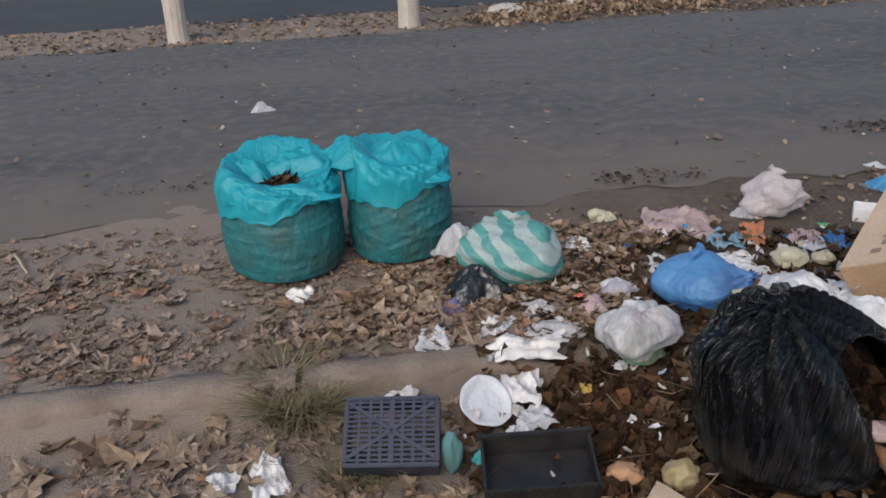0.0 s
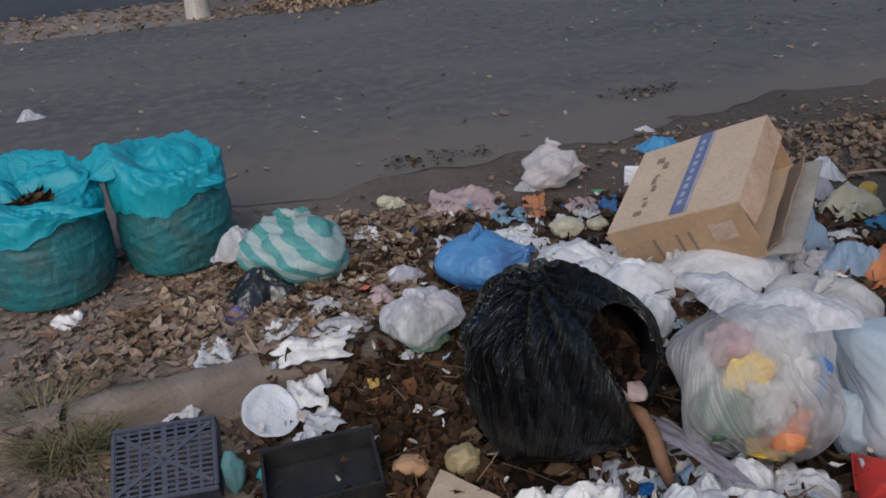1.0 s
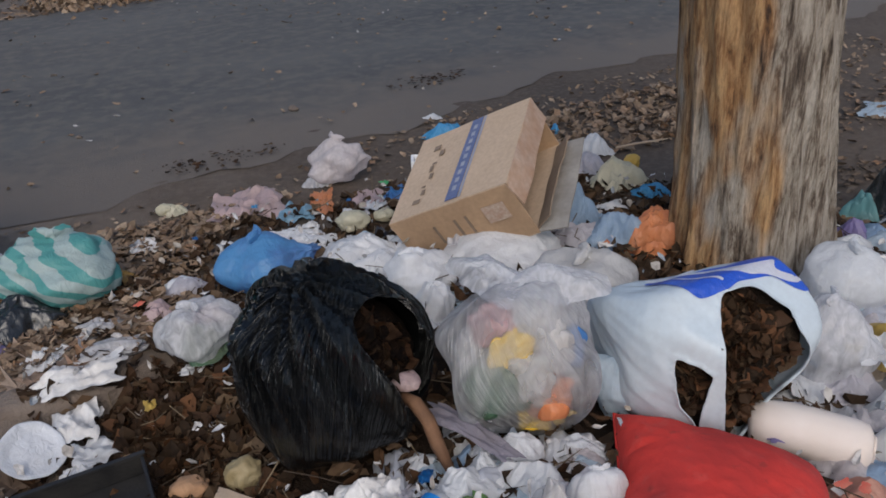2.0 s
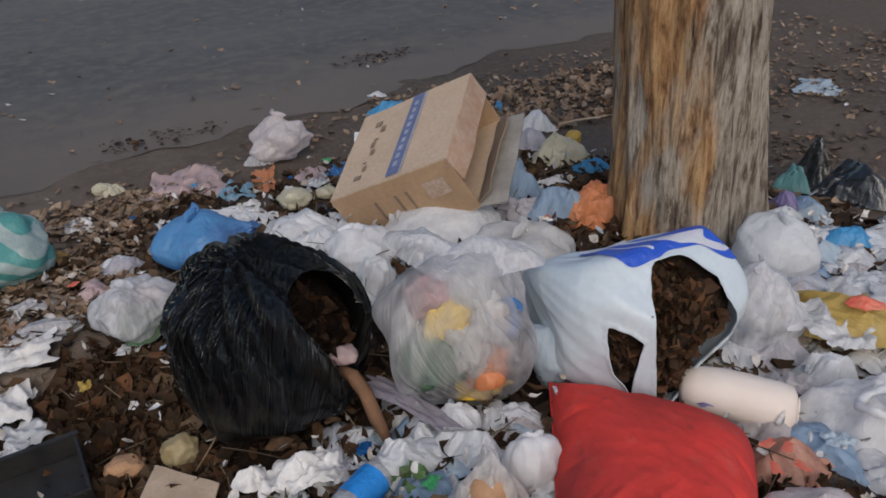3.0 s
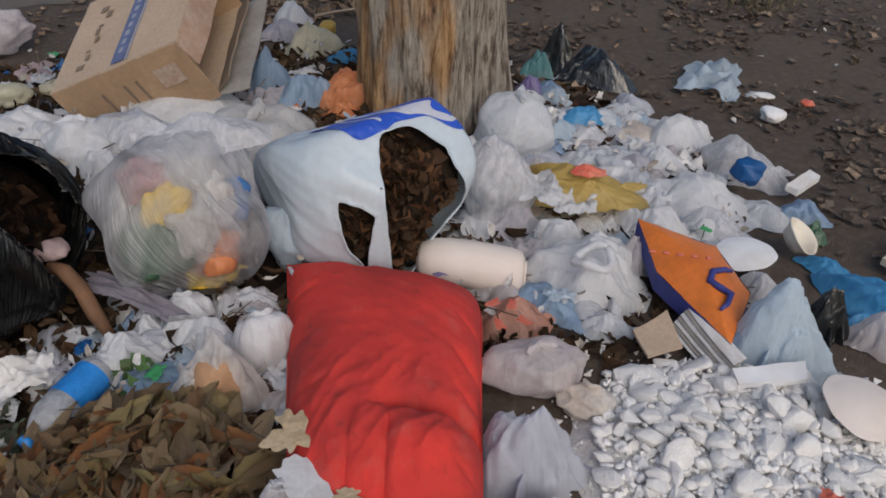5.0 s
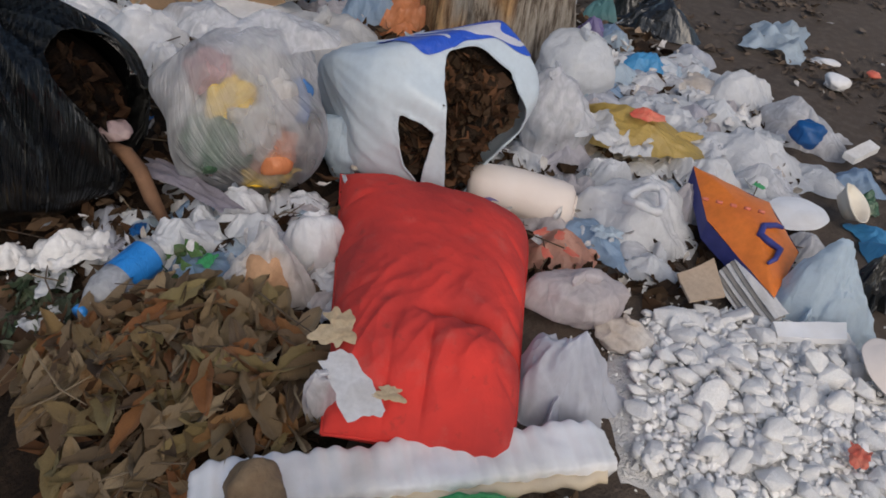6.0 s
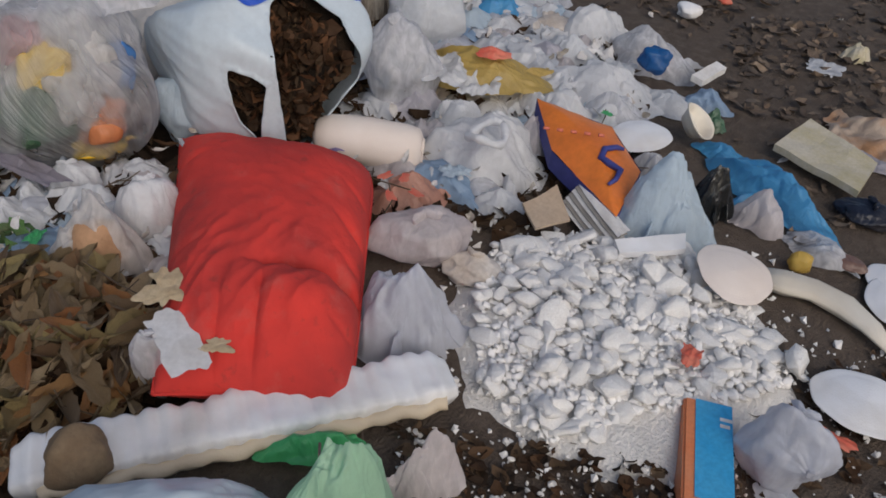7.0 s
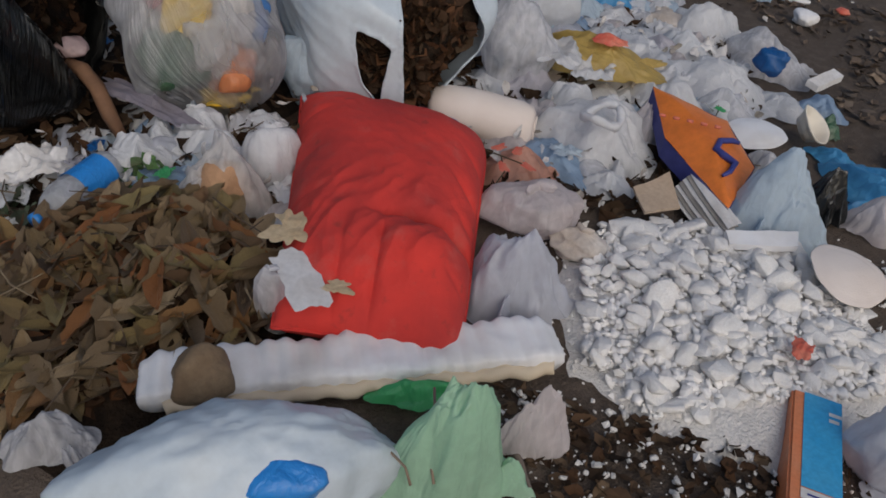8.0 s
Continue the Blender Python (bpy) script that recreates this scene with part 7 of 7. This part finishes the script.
lh = thing("leaf_heap", "heap of large curled brown leaves", "leaf heap", (0, 0, 0))
LEAVES = []
for k in range(7):
    r = np.random.RandomState(500 + k)
    n, m = 11, 7
    v = []
    for i in range(n):
        s = -1 + 2 * i / (n - 1)
        wdt = 0.37 * (1 - abs(s) ** 2.2) ** 0.8 * (1 + 0.2 * r.normal() * 0.5) + 0.01
        for j in range(m):
            t = -1 + 2 * j / (m - 1)
            z = (0.5 + 0.5 * k / 7) * (abs(t) * wdt) ** 1.2 + (0.22 * r.rand() - 0.05) * s * s * 0.6 + 0.05 * math.sin(4 * s + 3 * t + k) - 0.015 * (j == m // 2)
            v.append((s + 0.03 * r.normal(), t * wdt * (0.95 + 0.1 * r.rand()), z))
    me = mesh_of("leaf", v, [(i * m + j, i * m + j + 1, (i + 1) * m + j + 1, (i + 1) * m + j) for i in range(n - 1) for j in range(m - 1)])
    me.materials.append(BIGLEAF)
    LEAVES.append(me)
q = np.random.RandomState(88)
place = spread(HEAP, 0.0, 0.03, leaf_hill)
for i in range(298):
    p = place(q)
    s = 0.04 + 0.026 * q.rand()
    ob = new("leaf", LEAVES[q.randint(7)])
    ob.parent = lh
    ob.matrix_basis = Matrix.LocRotScale(p, Euler((q.normal() * 0.5, q.normal() * 0.4, 0.75 + q.normal() * 0.6)), (s * 1.1, s * (0.65 + 0.4 * q.rand()), s))
# dark fill whose colour stands for shadow between the large leaves
leaves("small torn leaves filling the heap, darkened for shade in its gaps", 700, spread(HEAP, -0.02, 0.02, leaf_hill), 0.055, 91, DEEPLEAF, 0.6)


def mound(name, label, poly, hill, mat, n=70):
    xs, ys = [p[0] for p in poly], [p[1] for p in poly]
    X, Y = [a.ravel() for a in np.meshgrid(np.linspace(min(xs) - 0.08, max(xs) + 0.08, n), np.linspace(min(ys) - 0.08, max(ys) + 0.08, n))]
    z = np.array([hill(x, y) for x, y in zip(X, Y)])
    p = np.stack([X, Y, 0 * X], 1)
    z = ground_z(X, Y) + z + 0.012 * ridges(p * 8, 2, 2.0) - 0.02
    return tagged(solid(name, mesh_of(name, np.stack([X, Y, z], 1), [(j * n + i, j * n + i + 1, (j + 1) * n + i + 1, (j + 1) * n + i) for j in range(n - 1) for i in range(n - 1)]), mat), label, "litter", kind="stuff")


# bed nearly black: shade under the leaves is in its colour
mound("litter_bed", "shade-dark rotting bed of leaves", HEAP, leaf_hill, DARKSOIL)

# ---- rotting litter under the whole tip ----
TIP = ((-0.05, 1.55), (0.1, 2.25), (0.35, 2.75), (0.9, 3.1), (1.7, 3.05), (2.3, 2.8), (2.75, 2.3), (3.0, 1.6), (2.85, 0.9), (2.3, 0.45), (1.8, 0.5), (1.35, 0.9), (0.9, 1.0), (0.4, 1.2))


def tip_hill(x, y):
    d = math.hypot((x - 1.35) / 1.25, (y - 1.75) / 0.95)
    return 0.045 * float(smooth(1.0, 0.3, d))


mound("litter_bed", "shade-dark rotting bed of leaves and waste", TIP, tip_hill, DARKSOIL, 110)
leaves("rotting brown leaves under the waste", 5200, spread(TIP, 0.0, 0.015, tip_hill), 0.055, 92, DARKLEAF, 0.55)
NEARTIP = ((0.302, 2.124), (0.514, 2.220), (0.701, 2.022), (0.617, 1.617), (0.634, 1.443), (0.251, 1.619), (0.316, 1.877))
leaves("wet dark leaves and peelings", 700, spread(NEARTIP, 0.01, 0.04), 0.06, 93, DARKLEAF, 0.8)
leaves("wet and shaded leaves and peelings", 800, spread(NEARTIP, 0.01, 0.04), 0.06, 193, DEEPLEAF, 0.8)

# loose film and paper between the larger bags
q = np.random.RandomState(66)
FILMS = ((1.75, 1.0), (2.05, 1.5), (2.6, 1.6), (2.95, 1.3), (2.75, 0.85), (2.35, 0.6), (2.0, 0.75), (1.8, 0.75))
place = spread(FILMS, 0.02, 0.05)
for i in range(70):
    x, y, z = place(q)
    s = 0.05 + 0.09 * q.rand()
    mt = (WHITE, WHITE2, CLEARISH, PAPER, LILAC, WHITE, PALE_BLUE, CLEARPINK, WHITE2, PAPERTAN)[i % 10]
    scrap("film_scrap", "crumpled loose white film and paper on the heap", "film", mt, (x, y, z), (s, s * (0.6 + 0.5 * q.rand())), q.rand() * 360, 600 + i, lift=1.1, n=18, group="loose film scraps")
# low heaps of thin film that fill the gaps between the bags
GAPS = (FILMS, ((0.75, 1.3), (1.05, 1.6), (1.35, 1.15), (1.25, 0.95), (0.95, 1.1)), ((1.2, 1.95), (1.0, 2.2), (1.5, 2.1), (1.9, 1.75), (1.75, 1.5)), ((2.0, 1.3), (2.1, 1.55), (2.9, 1.7), (3.0, 1.3), (2.5, 1.1)))
for poly, count, base in zip(GAPS, (64, 26, 30, 24), (2000, 2100, 2200, 2300)):
    place = spread(poly, 0.0, 0.0)
    for i in range(count):
        x, y, z = place(q)
        r = 0.055 + 0.06 * q.rand()
        mt = (WHITE, WHITE2, CLEARISH, WHITE, LILACBAG, WHITE2, PALE_BLUE, CLEARPINK, WHITE, MIXBLUE)[q.randint(10)]
        bag("rubbish_bag", "thin crumpled film bag pressed flat in the heap", B, mt, (x, y, z + 0.88 * 0.35 * r), (r, r * (0.6 + 0.5 * q.rand()), 0.35 * r), q.rand() * 360, seed=base + i, small=True, group="flattened film bags")
MIDDLE = ((0.75, 1.35), (1.0, 1.45), (1.5, 1.0), (1.2, 0.85), (0.85, 1.0))
BACK = ((0.55, 2.3), (0.9, 2.75), (1.5, 2.9), (2.2, 2.7), (2.3, 2.2), (1.9, 2.0), (1.2, 2.05))
for poly, count, base in ((MIDDLE, 16, 700), (BACK, 26, 730)):
    place = spread(poly, 0.02, 0.04)
    for i in range(count):
        x, y, z = place(q)
        s = 0.04 + 0.06 * q.rand()
        scrap("film_scrap", "crumpled loose film and paper among bags", "film", (WHITE, PAPER, CLEARISH, LILAC, WHITE2)[i % 5], (x, y, z), (s, s * 0.8), q.rand() * 360, base + i, lift=1.1, n=16, group="loose film scraps")
leaves("small scraps of paper and film", 700, spread(TIP, 0.02, 0.05, tip_hill), 0.03, 94, SCRAPS, 0.8, "paper_bits")

# ---- leaves over the ground ----
q = np.random.RandomState(5)
FRONT = ((-2.2, 0.9), (-2.2, 1.9), (-0.3, 2.12), (0.1, 2.1), (0.0, 1.4), (-0.3, 1.0), (-0.8, 0.9))
leaves("large dry lobed leaves in front of the kerb", 210, clumped(FRONT, 0.002, 0.008, 2.0, -0.1), 0.09, 95, LEAF, 0.12, curl=0.25, shape=LOBED)
leaves("trodden grey leaves in front of the kerb", 1500, clumped(FRONT, 0.0, 0.003, 2.6, 0.0), 0.05, 195, GREYLEAF, 0.06, curl=0.12, shape=LOBED)
BEHIND = ((-3.0, 1.95), (-2.4, 2.9), (-1.2, 3.0), (-0.9, 2.6), (0.4, 2.8), (0.5, 2.3), (-0.5, 2.2))
leaves("dry brown leaves along the kerb", 600, clumped(BEHIND, 0.002, 0.006, 2.4, 0.0), 0.065, 96, GREYLEAF, 0.14, curl=0.25, shape=LOBED)
STREWN = ((-3.2, 1.95), (-3.0, 3.1), (-1.6, 3.3), (0.0, 3.3), (0.9, 3.2), (0.6, 2.3), (-0.5, 2.18))
leaves("trodden grey leaves strewn over the soil", 2600, clumped(STREWN, 0.0, 0.003, 2.0, 0.05), 0.045, 196, GREYLEAF, 0.06, curl=0.12, shape=LOBED)
leaves("crumbled leaf bits strewn over the soil", 2200, clumped(STREWN, 0.0, 0.003, 2.0, 0.0), 0.018, 197, GREYLEAF, 0.1, curl=0.12)
SACKS = ((-0.55, 2.3), (0.6, 2.3), (0.75, 2.9), (1.2, 3.2), (0.4, 3.25), (-0.25, 2.8))
leaves("dry brown leaves round the sacks", 1700, spread(SACKS, 0.004, 0.02), 0.045, 97, LEAF, 0.3)
EDGE = ((-4, 2.6), (-2, 3.4), (0, 3.5), (1.0, 3.4), (2.0, 3.8), (4.2, 4.0), (5.5, 4.2), (5.5, 2.0), (3.2, 2.6), (2.6, 3.0), (1.0, 3.0), (-1, 2.8))
leaves("small leaf fragments on the road edge", 2200, spread(EDGE, 0.003, 0.006), 0.035, 98, LEAF, 0.25)
DRIFT = ((2.0, 3.3), (2.6, 3.55), (3.6, 3.6), (3.8, 3.2), (3.0, 2.8), (2.4, 2.9))
leaves("drift of brown leaves behind the tree", 900, spread(DRIFT, 0.004, 0.02), 0.05, 99, LEAF, 0.4)
RIGHT = ((2.9, 2.4), (5.8, 3.2), (6.0, 0.0), (3.8, -1.2), (2.2, -0.7), (2.3, 0.2), (2.9, 0.7))
leaves("leaf fragments and twigs on trodden soil", 2600, clumped(RIGHT, 0.002, 0.006, 1.6, 0.0), 0.045, 100, TRODLEAF, 0.25)
leaves("brown leaves trodden into the soil", 260, clumped(RIGHT, 0.002, 0.006, 1.6, 0.1), 0.05, 108, LEAF, 0.25)
leaves("small white scraps on trodden soil", 70, spread(RIGHT, 0.004, 0.004), 0.03, 103, SCRAPS, 0.3, "paper_bits")
ROAD = ((-5, 3.6), (-5, 8.4), (6, 9.6), (6, 4.4), (1, 3.8))
leaves("scattered leaf bits on the asphalt", 420, spread(ROAD, 0.016, 0.004), 0.045, 101, LEAF, 0.25)
leaves("pale grit and paper bits on the asphalt", 40, spread(ROAD, 0.016, 0.004), 0.03, 104, SCRAPS, 0.3, "paper_bits")
VERGE = ((-9, 7.5), (-9, 9.2), (0, 10.9), (9, 12.0), (9, 10.0), (0, 8.95))
leaves("yellow brown leaves drifted along the verge", 4200, spread(VERGE, 0.0, 0.012), 0.07, 102, LEAF, 0.2)

# far verge: low mounds of raked leaves and soil
for k, (cx, cy) in enumerate(((1.328, 10.014), (2.130, 9.941), (2.977, 10.062), (1.005, 9.320))):
    poly = [(cx + 0.7 * math.cos(a), cy + 0.4 * math.sin(a)) for a in np.linspace(0, 6.2, 12)]
    leaves("raked pile of leaves on the verge", 260, spread(poly, 0.0, 0.08), 0.08, 110 + k, LEAF, 0.7)
for k, (loc, rad, yaw) in enumerate((((0.927, 10.322, 0.046), (0.161, 0.129, 0.054), -5), ((1.848, 10.592, 0.041), (0.143, 0.115, 0.049), -10), ((0.867, 9.942, 0.056), (0.222, 0.178, 0.066), -3))):
    bag("kerb_block", "whitewashed stone block on the verge", "stone", LIME, loc, rad, yaw, seed=800 + k, small=True, crease=0.03, pleat=0.0, group="verge stones")

# stones and twigs
for k, (x, y) in enumerate(((1.597, 4.412), (1.586, 4.435), (1.597, 4.461), (0.464, 4.617))):
    ob = new("road_stone", CHUNKS[k].copy())
    ob.data.materials[0] = KERB
    ob.matrix_basis = Matrix.LocRotScale((x, y, 0.022), Euler((0, 0, k)), (0.028, 0.024, 0.02))
    tagged(ob, "small grey stone lying on the road", "stone", "road stones")
for k, (a, b) in enumerate((((-1.833, 3.179, 0.015), (-1.693, 2.990, 0.012)), ((-1.638, 3.061, 0.012), (-1.594, 3.183, 0.012)), ((2.064, 0.271, 0.012), (2.206, 0.264, 0.012)), ((1.160, 0.227, 0.010), (1.127, 0.139, 0.012)), ((2.665, 2.863, 0.030), (2.907, 2.788, 0.050)))):
    a, b = Vector(a), Vector(b)
    v, f = tube_verts([a, a.lerp(b, 0.35) + Vector((0.004, 0, 0.004)), a.lerp(b, 0.7), b], [0.007, 0.006, 0.005, 0.003], 8, k, 0.2)
    tagged(solid("twig", mesh_of("twig", v, f), (PAPERTANCARD, KERB)[k % 2]), "dry broken twig lying on the ground", "twig", "twigs")

# ---- dry grass by the kerb ----


def grass(label, loc, r, h, count, seed):
    q = np.random.RandomState(seed)
    V, Fc = [], []
    for i in range(count):
        a, d = q.rand() * 6.3, r * q.rand() ** 0.7
        b = np.array((loc[0] + d * math.cos(a), loc[1] + d * math.sin(a) * 0.7, loc[2]))
        L = h * (0.4 + 0.8 * q.rand())
        out = np.array((math.cos(a) + q.normal() * 0.7, math.sin(a) + q.normal() * 0.7, 0)) * (0.5 + 0.6 * q.rand()) * L
        side = np.array((-out[1], out[0], 0)) / max(np.linalg.norm(out), 1e-6) * 0.0035
        n = len(V)
        for s in (0, 0.4, 0.75, 1.0):
            c = b + out * s * s + np.array((0, 0, L * (s - 0.35 * s * s)))
            V.extend([(c - side * (1 - s * 0.9)).tolist(), (c + side * (1 - s * 0.9)).tolist()])
        Fc.extend([(n + k, n + k + 1, n + k + 3, n + k + 2) for k in (0, 2, 4)])
    return tagged(solid("dry_grass", mesh_of("dry_grass", V, Fc, False), DRYGRASS), label, "grass", kind="stuff")


grass("clump of dry yellowish grass at the kerb", (-0.452, 2.046, -0.100), 0.10, 0.17, 420, 5)
grass("clump of dry yellowish grass at the kerb", (-0.514, 2.145, -0.050), 0.08, 0.15, 200, 6)
grass("sparse dry grass by the crate", (-0.266, 1.761, -0.100), 0.10, 0.09, 160, 7)
grass("sparse dry grass on trodden soil", (4.710, 1.724, 0.000), 0.25, 0.06, 220, 8)

STALK = leafy("dark stalks", (0.04, 0.026, 0.016), (0.12, 0.085, 0.05), (0.2, 0.15, 0.09))
# dry stalks and straws in the waste
q = np.random.RandomState(31)
V, Fc = [], []
for poly, hill, count in ((TIP, tip_hill, 170), (HEAP, leaf_hill, 22), (NEARTIP, None, 60)):
    where = spread(poly, 0.02, 0.05, hill)
    for i in range(count):
        p = np.array(where(q))
        d = np.array((q.normal(), q.normal(), q.normal() * 0.25))
        d = d / np.linalg.norm(d) * (0.03 + 0.06 * q.rand())
        bend = q.normal(size=3) * 0.008
        v, f = tube_verts([p - d, p + bend, p + d], [0.0016, 0.0018, 0.001], 5)
        n = len(V)
        V.extend(v)
        Fc.extend([tuple(k + n for k in t) for t in f])
tagged(solid("dry_stalks", mesh_of("dry_stalks", V, Fc, False), STALK), "thin dry stalks and straws among waste", "stalks", kind="stuff")
# bright bits of wrappers between the bags
place = spread(TIP, 0.03, 0.05, tip_hill)
for i in range(46):
    x, y, z = place(q)
    sz = 0.022 + 0.03 * q.rand()
    scrap("wrapper_bit", "small bright torn wrapper among the waste", "wrapper", (RED_INK, SKYBLUE, YELLOW, GREEN, ORANGE, BLUEDARK, PINK, PURPLE, TEAL, BROWNWRAP)[i % 10], (x, y, z), (sz, sz * 0.7), q.rand() * 360, 3000 + i, lift=1.0, n=12, group="torn wrapper bits")
# damp dark patches of leaf mould on the road edge
for k, (cx, cy) in enumerate(((1.075, 3.821), (1.043, 3.817), (2.510, 4.558), (2.479, 4.491), (-1.508, 3.980), (0.989, 3.839), (2.513, 4.570))):
    poly = [(cx + 0.3 * math.cos(a), cy + 0.12 * math.sin(a) + 0.03 * math.cos(a)) for a in np.linspace(0, 6.2, 10)]
    leaves("scattered damp leaf crumbs on the road edge", 34, spread(poly, 0.016, 0.004), 0.026, 140 + k, DARKLEAF, 0.15, curl=0.2)
# trodden crumbs and torn leaves on the bare soil near the carton
BARE = ((1.240, 0.346), (1.346, 0.193), (1.556, -0.008), (1.381, -0.172), (1.060, 0.145))
leaves("small torn brown leaves trodden into soil", 240, spread(BARE, 0.006, 0.004), 0.03, 161, DARKLEAF, 0.3, curl=0.3)
RIGHTSOIL = ((1.736, -0.046), (2.044, -0.165), (2.286, -0.246), (1.761, -0.517), (1.452, -0.213))
leaves("torn brown leaves and peelings on bare soil", 200, spread(RIGHTSOIL, 0.006, 0.004), 0.03, 162, DARKLEAF, 0.3, curl=0.3)
V, Fc = [], []
for poly, count in ((BARE, 330), (RIGHTSOIL, 260)):
    where = spread(poly, 0.004, 0.01)
    for i in range(count):
        p, k = np.array(where(q)), q.randint(9)
        s = 0.002 + 0.009 * q.rand() ** 3
        v = pool[k] * s @ np.array(Euler((q.normal() * 0.6, q.normal() * 0.6, q.rand() * 6)).to_matrix()).T + p
        n = len(V)
        V.extend(v.tolist())
        Fc.extend([tuple(a + n for a in f) for f in pool_f[k]])
tagged(solid("soil_crumbs", mesh_of("soil_crumbs", V, Fc, False), DUST), "grey crumbs of plaster and soil", "rubble", kind="stuff")
